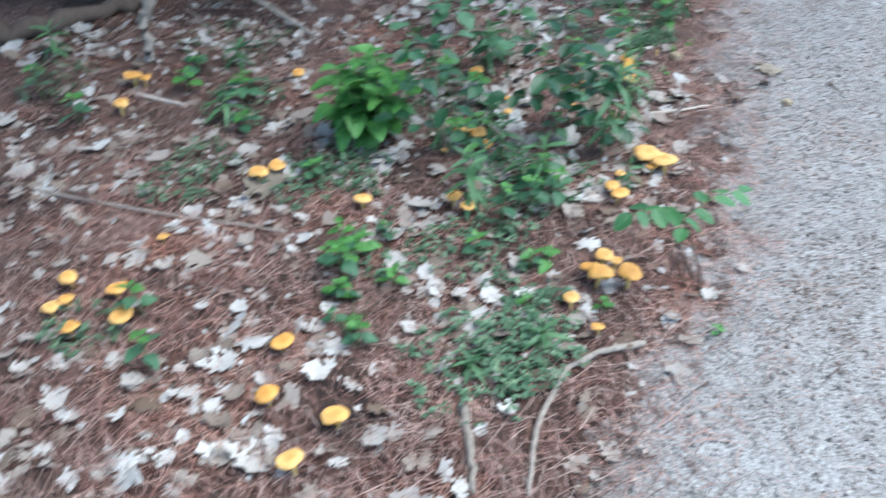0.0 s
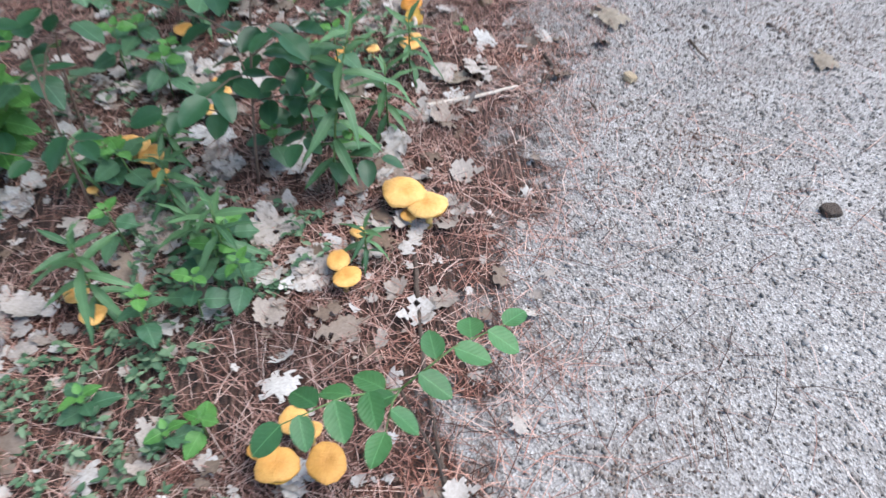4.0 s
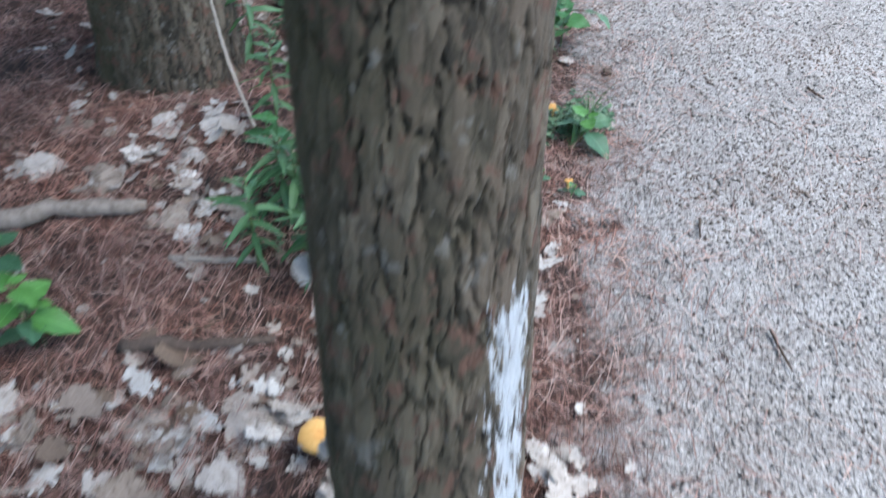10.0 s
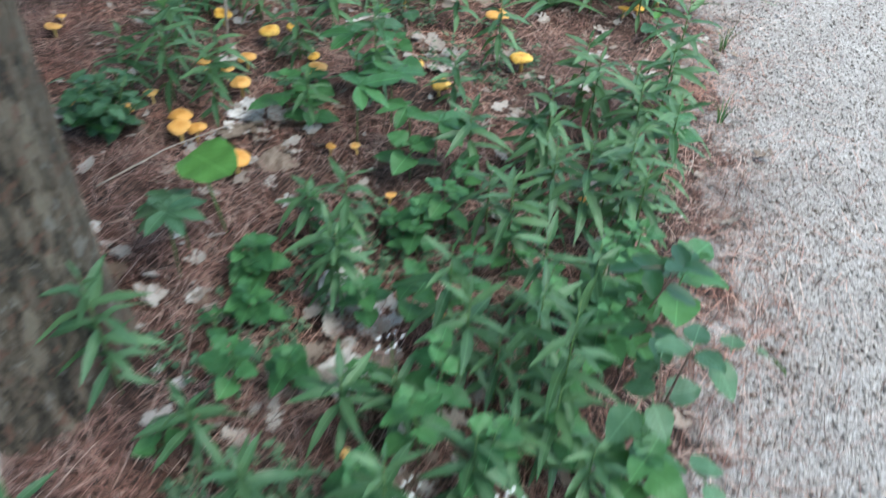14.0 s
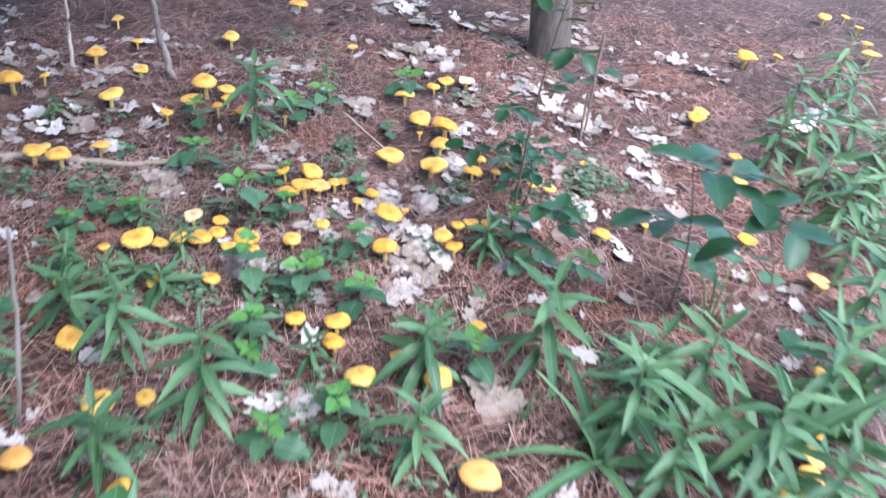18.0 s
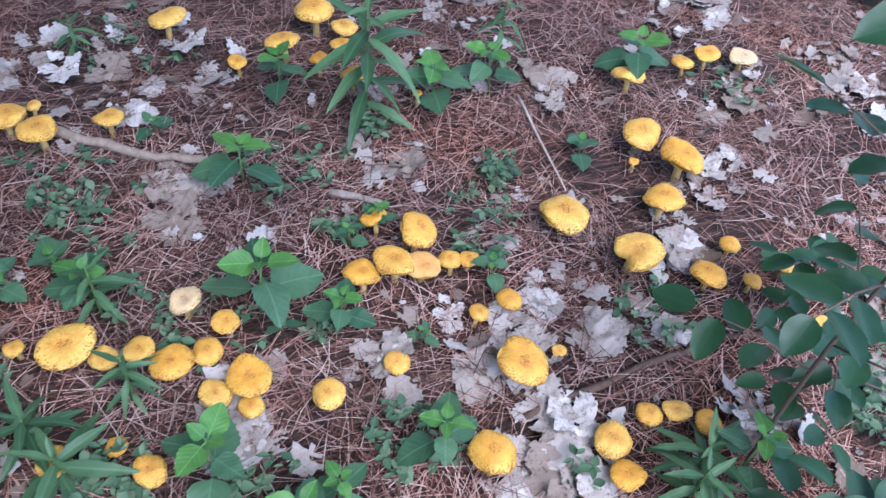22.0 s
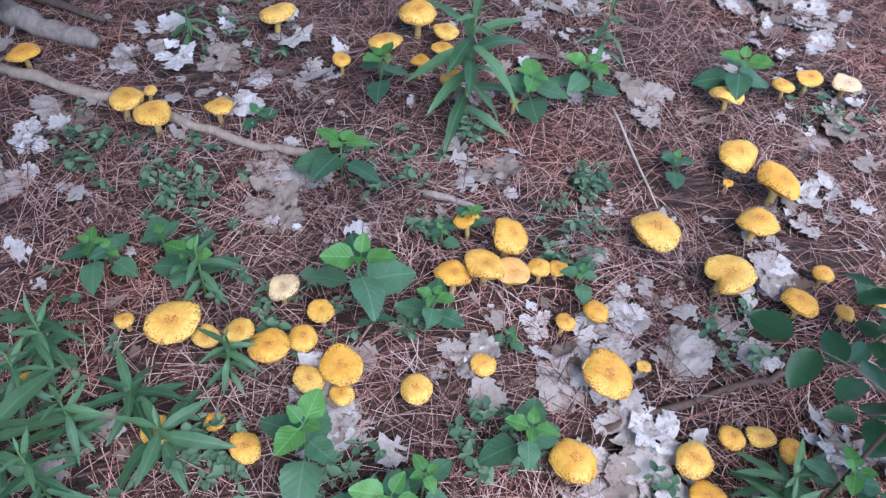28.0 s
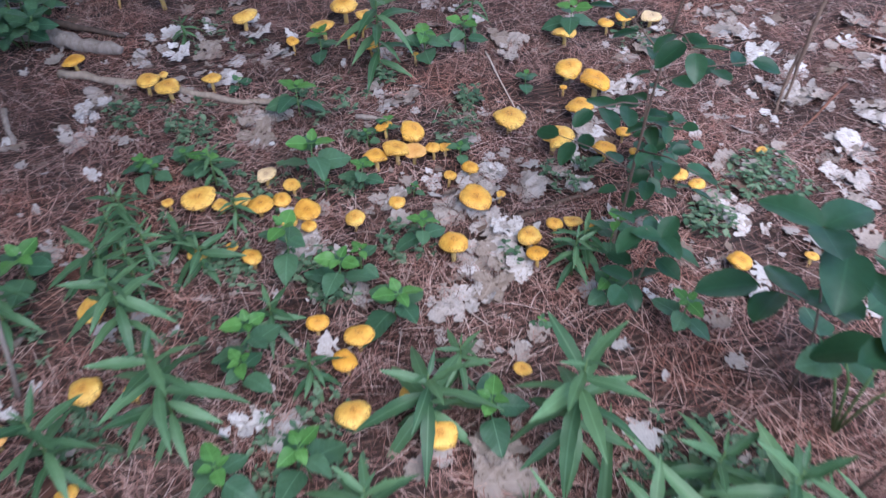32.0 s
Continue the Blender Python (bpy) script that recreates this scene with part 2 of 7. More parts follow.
def bark_material():
    m, t, b = material("pine_bark", 0.92)
    c = coords_of(t)
    at = t.nodes.new("ShaderNodeAttribute")
    at.attribute_name = "depth"
    fine = noise_of(t, c, 95.0, 10.0, 0.8)
    grain = t.nodes.new("ShaderNodeMapping")
    grain.inputs["Scale"].default_value = (230, 230, 120)
    t.links.new(c, grain.inputs["Vector"])
    scaly = noise_of(t, grain.outputs["Vector"], 1.0, 5.0, 0.7)
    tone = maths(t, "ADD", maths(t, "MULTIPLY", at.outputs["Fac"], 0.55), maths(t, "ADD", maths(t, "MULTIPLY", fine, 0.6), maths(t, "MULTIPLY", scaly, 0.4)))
    warp = t.nodes.new("ShaderNodeVectorMath")
    warp.operation = "MULTIPLY_ADD"
    wob = node(t, "TexNoise", Scale=18.0, Detail=4.0)
    t.links.new(c, wob.inputs["Vector"])
    t.links.new(wob.outputs["Color"], warp.inputs[0])
    warp.inputs[1].default_value = (0.03, 0.03, 0.05)
    t.links.new(c, warp.inputs[2])
    tall = t.nodes.new("ShaderNodeMapping")
    tall.inputs["Scale"].default_value = (46, 46, 9)
    t.links.new(warp.outputs[0], tall.inputs["Vector"])
    crack = node(t, "TexVoronoi", Scale=1.0)
    crack.feature = "DISTANCE_TO_EDGE"
    t.links.new(tall.outputs["Vector"], crack.inputs["Vector"])
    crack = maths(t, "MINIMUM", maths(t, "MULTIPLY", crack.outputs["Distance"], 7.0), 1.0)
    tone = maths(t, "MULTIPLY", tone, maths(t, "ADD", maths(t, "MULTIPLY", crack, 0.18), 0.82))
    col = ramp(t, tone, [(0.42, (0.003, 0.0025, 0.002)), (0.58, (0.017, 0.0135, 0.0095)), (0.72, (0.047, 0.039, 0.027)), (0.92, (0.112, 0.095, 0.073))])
    plate = t.nodes.new("ShaderNodeAttribute")
    plate.attribute_name = "plate"
    col = mix(t, 1.0, col, ramp(t, plate.outputs["Fac"], [(0.15, (0.45, 0.42, 0.38)), (0.42, (0.95, 0.88, 0.8)), (0.58, (1.2, 1.05, 0.98)), (0.8, (1.6, 1.53, 1.46))]), "MULTIPLY")
    fine = maths(t, "ADD", maths(t, "ADD", fine, scaly), maths(t, "MULTIPLY", crack, 0.6))
    sep = t.nodes.new("ShaderNodeSeparateXYZ")
    t.links.new(c, sep.inputs[0])
    moss = maths(t, "MULTIPLY", noise_of(t, c, 6.0, 5.0), maths(t, "ADD", maths(t, "MULTIPLY", sep.outputs["X"], -4.0), 0.72))
    col = mix(t, ramp(t, moss, [(0.26, (0, 0, 0)), (0.62, (0.62, 0.62, 0.62))]), col, (0.062, 0.056, 0.022))
    flakes = noise_of(t, c, 34.0, 5.0, 0.65)
    col = mix(t, ramp(t, flakes, [(0.57, (0, 0, 0)), (0.61, (0.8, 0.8, 0.8))]), col, (0.14, 0.068, 0.046))
    col = mix(t, ramp(t, flakes, [(0.36, (0.7, 0.7, 0.7)), (0.4, (0, 0, 0))]), col, (0.2, 0.182, 0.162))
    # dried white resin run, in an attribute of its own
    rs = t.nodes.new("ShaderNodeAttribute")
    rs.attribute_name = "resin"
    streak = node(t, "TexNoise", Scale=1.0, Detail=6.0, Roughness=0.75)
    mp = t.nodes.new("ShaderNodeMapping")
    mp.inputs["Scale"].default_value = (150, 150, 14)
    t.links.new(c, mp.inputs["Vector"])
    t.links.new(mp.outputs["Vector"], streak.inputs["Vector"])
    amount = maths(t, "ADD", rs.outputs["Fac"], maths(t, "MULTIPLY", maths(t, "ADD", maths(t, "MULTIPLY", maths(t, "SUBTRACT", streak.outputs["Fac"], 0.54), 4.2), maths(t, "MULTIPLY", maths(t, "SUBTRACT", at.outputs["Fac"], 0.62), 0.9)), 1.0))
    amount = maths(t, "MULTIPLY", maths(t, "GREATER_THAN", rs.outputs["Fac"], 0.05), amount)
    col = mix(t, ramp(t, amount, [(0.6, (0, 0, 0)), (0.78, (0.9, 0.9, 0.9))]), col, (0.6, 0.62, 0.66))
    t.links.new(col, b.inputs["Base Color"])
    bump(t, b, fine, 1.0, 0.005)
    return m


GROUND = ground_material()
GRAVEL = island_material("gravel", [(0.0, (0.07, 0.066, 0.064)), (0.12, (0.2, 0.19, 0.187)), (0.3, (0.25, 0.234, 0.226)), (0.7, (0.305, 0.289, 0.28)), (0.9, (0.38, 0.364, 0.355)), (1.0, (0.54, 0.527, 0.52))], 0.85, 0.3, 0.35, ((0.7, 0.56, 0.49), (0.95, 0.92, 0.9), (1.06, 1.06, 1.06)), 2.6)
NEEDLE = island_material("pine_needle", [(0.0, (0.02, 0.01, 0.008)), (0.34, (0.115, 0.052, 0.039)), (0.57, (0.335, 0.178, 0.146)), (0.82, (0.47, 0.30, 0.255)), (1.0, (0.62, 0.48, 0.425))], 0.75, 0.15, 0.0, ((0.5, 0.52, 0.54), (1.0, 1.0, 1.0), (1.15, 0.93, 0.82)))
LEAF_LANCE = leaf_material("lance_leaf", (0.034, 0.09, 0.042), (0.108, 0.205, 0.095), 0.0)
LEAF_MID = leaf_material("mid_green_leaf", (0.035, 0.11, 0.045), (0.075, 0.2, 0.07), 0.14)
LEAF_OVATE = leaf_material("ovate_leaf", (0.04, 0.105, 0.06), (0.085, 0.175, 0.092), 0.14)
LEAF_DARK = leaf_material("shrub_leaf", (0.013, 0.05, 0.027), (0.03, 0.088, 0.042), 0.05, rough=0.42)
LEAF_BRIGHT = leaf_material("bright_leaf", (0.055, 0.16, 0.037), (0.11, 0.265, 0.065), 0.15)
HERB = island_material("low_herb", [(0.0, (0.04, 0.085, 0.045)), (0.5, (0.075, 0.14, 0.075)), (1.0, (0.15, 0.21, 0.125))], 0.6, 0.3)
SHADE_LEAF = island_material("shade_leaf", [(0.0, (0.015, 0.045, 0.02)), (1.0, (0.04, 0.1, 0.04))], 0.5, 0.3)
STEM_GREEN = grain_material("green_stem", (0.06, 0.11, 0.03), (0.12, 0.2, 0.06), (1, 1, 0.2), 60.0, 0.6, 0.001)
STEM_BROWN = grain_material("woody_stem", (0.06, 0.035, 0.025), (0.17, 0.11, 0.08), (1, 1, 0.15), 60.0, 0.8, 0.001)
DEAD_LEAF = dead_leaf_material()
LITTER_LEAF = island_material("leaf_litter", [(0.0, (0.16, 0.11, 0.08)), (0.3, (0.31, 0.255, 0.22)), (0.65, (0.42, 0.375, 0.345)), (1.0, (0.55, 0.52, 0.495))], 0.85, 0.2, 0.45)
CAP_YELLOW = cap_material("yellow_cap", (0.74, 0.39, 0.045), (0.80, 0.53, 0.12), (0.55, 0.21, 0.022))
CAP_ORANGE = cap_material("orange_cap", (0.67, 0.33, 0.075), (0.76, 0.46, 0.16), (0.54, 0.215, 0.035), 0.15, 0.4)
CAP_RUST = cap_material("rust_cap", (0.5, 0.2, 0.03), (0.6, 0.27, 0.05), (0.36, 0.12, 0.02), 0.2, 0.5)
CAP_PALE = cap_material("faded_cap", (0.74, 0.55, 0.28), (0.78, 0.62, 0.36), (0.5, 0.33, 0.2))
PORES = grain_material("pore_layer", (0.35, 0.17, 0.03), (0.62, 0.38, 0.07), (1, 1, 1), 34.0, 0.8, 0.001)
STALK = grain_material("mushroom_stem", (0.5, 0.3, 0.08), (0.72, 0.52, 0.2), (1, 1, 1), 12.0, 0.7, 0.001)
PETAL = grain_material("white_petal", (0.6, 0.6, 0.57), (0.8, 0.8, 0.78), (1, 1, 1), 300.0, 0.6, 0.0005)
BARK = bark_material()
WOOD_GREY = grain_material("weathered_wood", (0.12, 0.09, 0.073), (0.37, 0.315, 0.27), (9, 9, 1), 9.0, 0.9, 0.003)
WOOD_DARK = grain_material("dark_wood", (0.025, 0.017, 0.013), (0.13, 0.09, 0.07), (9, 9, 1), 9.0, 0.9, 0.004)
WOOD_PALE = grain_material("bare_pale_wood", (0.32, 0.25, 0.2), (0.62, 0.54, 0.47), (9, 9, 1), 9.0, 0.85, 0.002)
WOOD_TAN = grain_material("tan_wood", (0.13, 0.095, 0.068), (0.36, 0.285, 0.22), (9, 9, 1), 9.0, 0.9, 0.003)
STONE = grain_material("tan_stone", (0.25, 0.18, 0.11), (0.48, 0.37, 0.25), (1, 1, 1), 40.0, 0.9, 0.003)
TAN_LEAF = grain_material("tan_dry_leaf", (0.13, 0.1, 0.075), (0.3, 0.25, 0.195), (1, 1, 1), 5.0, 0.85, 0.003)
GREY_BARK = grain_material("grey_bark", (0.04, 0.032, 0.026), (0.15, 0.124, 0.102), (3, 3, 1), 14.0, 0.9, 0.003)
BARK_BIT = grain_material("bark_flake", (0.05, 0.02, 0.014), (0.26, 0.11, 0.07), (1, 1, 1), 18.0, 0.95, 0.003)

# ---- ground ----
EDGE_Y = (-40.0, -1.0, 0.4, 1.2, 1.6, 2.1, 2.65, 3.3, 4.0, 4.7, 5.2, 5.8, 6.3, 6.8, 7.4, 8.1, 10.0, 14.0, 60.0)
EDGE_X = (-26.0, -0.75, 0.05, 0.45, 0.70, 0.87, 1.03, 1.20, 1.26, 1.27, 1.27, 1.21, 1.09, 0.95, 0.80, 0.70, 0.45, -0.1, -12.0)
PATH_WIDTH = 2.9


def edge_x(y):
    return np.interp(y, EDGE_Y, EDGE_X)


def waves(x, y, seed, size):
    """A smooth random field of about -1 to 1, for arrays."""
    rng = np.random.RandomState(seed)
    out = 0.0
    for k in range(9):
        a, p, f = rng.uniform(0, 6.28), rng.uniform(0, 6.28), rng.uniform(0.6, 1.9) * 6.28 / size
        out = out + np.sin((x * np.cos(a) + y * np.sin(a)) * f + p)
    return out / 4.5


def path_mask(x, y):
    """1 on the gravel, 0 on the litter, a soft ragged rim between."""
    e = edge_x(y)
    wob = 0.06 * waves(x, y, 5, 0.5) + 0.05 * waves(x, y, 6, 0.17)
    left = np.clip((x - e + wob) / 0.34 + 0.5, 0, 1)
    right = np.clip((e + PATH_WIDTH - x + wob) / 0.14 + 0.5, 0, 1)
    return left * right


def height(x, y):
    x, y = np.asarray(x, float), np.asarray(y, float)
    m = path_mask(x, y)
    near = np.exp(-((x - 0.5) ** 2 + (y - 4) ** 2) / 400.0)
    soft = 0.010 * waves(x, y, 1, 1.3) + 0.005 * waves(x, y, 2, 0.35)
    return near * ((1 - m) * soft + m * (0.003 * waves(x, y, 3, 0.9) - 0.004))


def ground_at(x, y):
    return float(height(x, y))


def mesh_from(name, verts, faces, mat, smooth=True):
    me = bpy.data.meshes.new(name)
    me.from_pydata([tuple(map(float, v)) for v in verts] if not isinstance(verts, list) else verts, [], faces)
    if smooth:
        me.shade_smooth()
    me.materials.append(mat)
    return me


def quads_mesh(name, verts, quads, mat, smooth=False):
    """A large mesh from arrays: verts (n, 3), quads (m, 4) or triangles (m, 3)."""
    me = bpy.data.meshes.new(name)
    k = quads.shape[1]
    me.vertices.add(len(verts))
    me.vertices.foreach_set("co", np.ascontiguousarray(verts, np.float32).ravel())
    me.loops.add(quads.size)
    me.loops.foreach_set("vertex_index", np.ascontiguousarray(quads, np.int32).ravel())
    me.polygons.add(len(quads))
    me.polygons.foreach_set("loop_start", np.arange(0, quads.size, k, dtype=np.int32))
    me.update(calc_edges=True)
    if smooth:
        me.shade_smooth()
    me.materials.append(mat)
    return me


def build_ground():
    far = np.geomspace(0.05, 400, 26)
    xs = np.concatenate([-4.5 - far[::-1], np.arange(-4.5, 4.0, 0.03), 4.0 + far])
    ys = np.concatenate([-1.5 - far[::-1], np.arange(-1.5, 11.0, 0.03), 11.0 + far])
    gx, gy = np.meshgrid(xs, ys)
    verts = np.stack([gx, gy, height(gx, gy)], -1).reshape(-1, 3)
    nx, ny = len(xs), len(ys)
    i = (np.arange(ny - 1)[:, None] * nx + np.arange(nx - 1)).ravel()
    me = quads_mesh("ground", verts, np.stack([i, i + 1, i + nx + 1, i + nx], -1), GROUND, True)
    at = me.attributes.new("path", "FLOAT", "POINT")
    at.data.foreach_set("value", path_mask(verts[:, 0], verts[:, 1]).astype(np.float32))
    return tagged(new("ground", me), "brown pine-needle forest floor with a grey crushed-stone path", "ground", kind="structure")


build_ground()


def basis_from(rng, n, tilt):
    """n random frames: a heading about z, and a tilt of about that many radians."""
    a = rng.uniform(0, 2 * np.pi, n)
    t = rng.normal(0, tilt, n)
    along = np.stack([np.cos(a) * np.cos(t), np.sin(a) * np.cos(t), np.sin(t)], -1)
    side = np.stack([-np.sin(a), np.cos(a), rng.normal(0, tilt, n)], -1)
    side /= np.linalg.norm(side, axis=1)[:, None]
    up = np.cross(along, side)
    return along, side, up


def scatter_points(rng, n, x0, x1, y0, y1, keep):
    pts = np.empty((0, 2))
    while len(pts) < n:
        p = np.stack([rng.uniform(x0, x1, n), rng.uniform(y0, y1, n)], -1)
        pts = np.concatenate([pts, p[rng.uniform(0, 1, n) < keep(p[:, 0], p[:, 1])]])
    return pts[:n]


def near_walk(x, y):
    """Falls off with the distance from the stretch that is walked."""
    d = np.minimum(np.hypot(x - 0.3, (y - 1.8) * 0.62), np.hypot(x + 0.2, y - 6.9))
    d = np.minimum(d, np.hypot(x - 0.8, (y - 4.4) * 0.7))
    return np.clip(1.6 - 0.5 * d, 0.1, 1)


def build_gravel():
    rng = np.random.RandomState(11)
    n = 175000
    keep = lambda x, y: np.clip(path_mask(x, y) * 1.5 - 0.35 + 0.35 * waves(x, y, 61, 0.12), 0, 1) * np.clip(1.75 - 0.6 * np.abs(x - edge_x(y) - 0.5), 0.25, 1) * np.clip(1.25 - 0.2 * np.abs(y - 3.6), 0.25, 1)
    p = scatter_points(rng, n, 0.0, 3.6, -0.2, 8.4, keep)
    along, side, up = basis_from(rng, n, 0.5)
    s = np.exp(rng.normal(0, 0.36, n)) * 0.0029
    shape = np.array([[1.3, 0, 0], [-1.2, 0.2, 0], [0.1, 1, 0], [0, -0.9, 0.1], [0.1, 0.1, 0.75], [-0.1, 0, -0.7]])
    co = shape[None] * rng.uniform(0.7, 1.3, (n, 6, 1)) * s[:, None, None]
    v = co[..., :1] * along[:, None] + co[..., 1:2] * side[:, None] + co[..., 2:] * up[:, None]
    v[..., 0] += p[:, :1]
    v[..., 1] += p[:, 1:]
    v[..., 2] += (height(p[:, 0], p[:, 1]) + 0.15 * s)[:, None]
    f = np.array([[0, 2, 4], [2, 1, 4], [1, 3, 4], [3, 0, 4], [2, 0, 5], [1, 2, 5], [3, 1, 5], [0, 3, 5]])
    faces = (np.arange(n)[:, None, None] * 6 + f[None]).reshape(-1, 3)
    tagged(new("gravel", quads_mesh("gravel", v.reshape(-1, 3), faces, GRAVEL)), "loose pale grey crushed gravel on the path", "gravel", kind="stuff")


def build_needles():
    rng = np.random.RandomState(12)
    n = 265000
    clump = lambda x, y: 0.55 + 0.45 * waves(x, y, 21, 0.5)
    keep = lambda x, y: np.clip((1 - path_mask(x, y)) * clump(x, y) + 0.16 * np.exp(-np.clip(x - edge_x(y), 0, 9) * 3.5) + 0.012, 0, 1) * near_walk(x, y)
    p = scatter_points(rng, n, -4.0, 2.2, -0.3, 10.5, keep)
    along, side, up = basis_from(rng, n, 0.10)
    ln, w = rng.uniform(0.035, 0.11, n), rng.uniform(0.0003, 0.00066, n)
    bend = rng.normal(0, 0.10, n) * ln
    base = np.stack([p[:, 0], p[:, 1], height(p[:, 0], p[:, 1]) + rng.uniform(0.001, 0.014, n)], -1)
    rows = []
    for k in (-0.5, 0.0, 0.5):
        c = base + along * (ln * k)[:, None] + side * (bend * (0.5 - 2 * k * k))[:, None] + np.array([0, 0, 1]) * (0.004 * (0.5 - 2 * k * k))
        rows += [c - side * w[:, None], c + side * w[:, None]]
    v = np.stack(rows, 1)
    f = np.array([[0, 2, 3, 1], [2, 4, 5, 3]])
    faces = (np.arange(n)[:, None, None] * 6 + f[None]).reshape(-1, 4)
    tagged(new("pine_needles", quads_mesh("pine_needles", v.reshape(-1, 3), faces, NEEDLE)), "fallen reddish-brown pine needles on the forest floor", "pine needles", kind="stuff")


build_gravel()
build_needles()


# ---- builders ----
def part(name, me, parent, m=None, label=""):
    """Links a mesh as one part under a thing or a part, at the local pose m."""
    ob = new(name, me)
    ob.parent = parent
    if m is not None:
        ob.matrix_basis = m
    return tagged(ob, label)


def thing(name, x, y, turn=0.0, label="", category="", group="", lift=0.0, size=1.0):
    ob = new(name)
    ob.empty_display_size = 0.02
    ob.matrix_basis = pose(x, y, ground_at(x, y) + lift, 0, 0, turn) @ Matrix.Scale(size, 4)
    return tagged(ob, label, category, group)


def tube(name, points, radii, mat, sides=7):
    """A tapered bent rod through the points."""
    pts = [Vector(p) for p in points]
    verts, faces = [], []
    for i, (p, r) in enumerate(zip(pts, radii)):
        d = (pts[min(i + 1, len(pts) - 1)] - pts[max(i - 1, 0)]).normalized()
        a = d.orthogonal().normalized() if abs(d.z) > 0.9 else d.cross(Vector((0, 0, 1))).normalized()
        b = d.cross(a)
        for k in range(sides):
            t = 2 * math.pi * k / sides
            verts.append(tuple(p + (a * math.cos(t) + b * math.sin(t)) * r))
    for i in range(len(pts) - 1):
        for k in range(sides):
            j = (k + 1) % sides
            faces.append((i * sides + k, i * sides + j, (i + 1) * sides + j, (i + 1) * sides + k))
    faces.append(tuple(range(sides - 1, -1, -1)))
    faces.append(tuple((len(pts) - 1) * sides + k for k in range(sides)))
    return mesh_from(name, verts, faces, mat)


def blade(name, mat, outline, n=9, fold=0.12, droop=0.25, teeth=0.0, ripple=0.0, seed=0):
    """A leaf of unit length along y: outline(u) is its half width at u of its length."""
    rng = random.Random(seed)
    ph = rng.uniform(0, 6)
    verts, faces = [], []
    for i in range(n + 1):
        u = i / n
        w = outline(u)
        if teeth and 0 < i < n:
            w *= 1 + teeth * (0.5 if i % 2 else -0.5)
        z = -droop * u * u
        for k in (-1.0, -0.5, 0.0, 0.5, 1.0):
            zz = z + abs(k) * w * fold * 4 * (0.4 if abs(k) < 1 else 0.75) + ripple * abs(k) * math.sin(u * 15 + ph + k)
            verts.append((k * w, u, zz))
    for i in range(n):
        for k in range(4):
            a = i * 5 + k
            faces.append((a, a + 1, a + 6, a + 5))
    return mesh_from(name, verts, faces, mat)


def lance_outline(u):
    return 0.104 * math.sin(math.pi * min(1, u ** 0.8)) ** 0.9 + 0.004


def ovate_outline(u):
    return 0.41 * math.sin(math.pi * u ** 0.68) ** 0.7 * (1.0 - 0.08 * u) + 0.004


def oval_outline(u):
    return 0.33 * math.sin(math.pi * u ** 0.85) ** 0.6 + 0.004


def round_outline(u):
    return 0.5 * math.sin(math.pi * (0.1 + 0.9 * u) ** 0.85) ** 0.55 + 0.004


def heart_outline(u):
    return 0.46 * math.sin(math.pi * (0.14 + 0.86 * u) ** 0.7) ** 0.8 + 0.004


def stalked_outline(u):
    return 0.014 if u < 0.17 else 0.84 * ovate_outline((u - 0.17) / 0.83)


def stalked_heart(u):
    return 0.016 if u < 0.2 else 0.86 * heart_outline((u - 0.2) / 0.8)


LANCE = [blade("lance_leaf", LEAF_LANCE, lance_outline, 10, 0.07, d, 0.1, 0.014, s) for s, d in enumerate((0.08, 0.28, 0.5, 0.75))]
OVATE = [blade("ovate_leaf", LEAF_OVATE, stalked_outline, 18, 0.045, d, 0.08, 0.02, s) for s, d in enumerate((0.06, 0.16, 0.28, 0.4))]
OVAL = [blade("oval_leaf", LEAF_DARK, oval_outline, 9, 0.08, d, 0.02, 0.012, s) for s, d in enumerate((0.0, 0.12, 0.3))]
BRIGHT = [blade("bright_leaf", LEAF_BRIGHT, stalked_outline, 18, 0.06, d, 0.09, 0.02, s) for s, d in enumerate((0.12, 0.3, 0.5))]
HEART = [blade("heart_leaf", LEAF_MID, stalked_heart, 16, 0.05, d, 0.03, 0.02, s) for s, d in enumerate((0.05, 0.2, 0.35))]
MID_OVAL = [blade("oval_leaf", LEAF_MID, oval_outline, 9, 0.06, d, 0.02, 0.012, s) for s, d in enumerate((0.05, 0.2))]
def leaflet_outline(u):
    return 0.225 * math.sin(math.pi * u ** 1.05) ** 0.75 + 0.008


LEAFLET = [blade("leaflet", LEAF_MID, leaflet_outline, 14, 0.05, d, 0.08, 0.015, s) for s, d in enumerate((0.08, 0.22))]
LEAFLET_DARK = [blade("leaflet", LEAF_OVATE, leaflet_outline, 14, 0.07, d, 0.06, 0.015, s) for s, d in enumerate((0.15, 0.3))]
HEART_BRIGHT = [blade("round_leaf", LEAF_BRIGHT, round_outline, 14, 0.03, d, 0.02, 0.03, s) for s, d in enumerate((0.06, 0.16))]


def leaf_pose(at, heading, rise, length, roll=0.0):
    """A leaf that starts at a point, points along a heading and rises by so many degrees."""
    return Matrix.Translation(at) @ pose(0, 0, 0, 0, 0, heading) @ pose(0, 0, 0, rise, roll, 0) @ Matrix.Scale(length, 4)


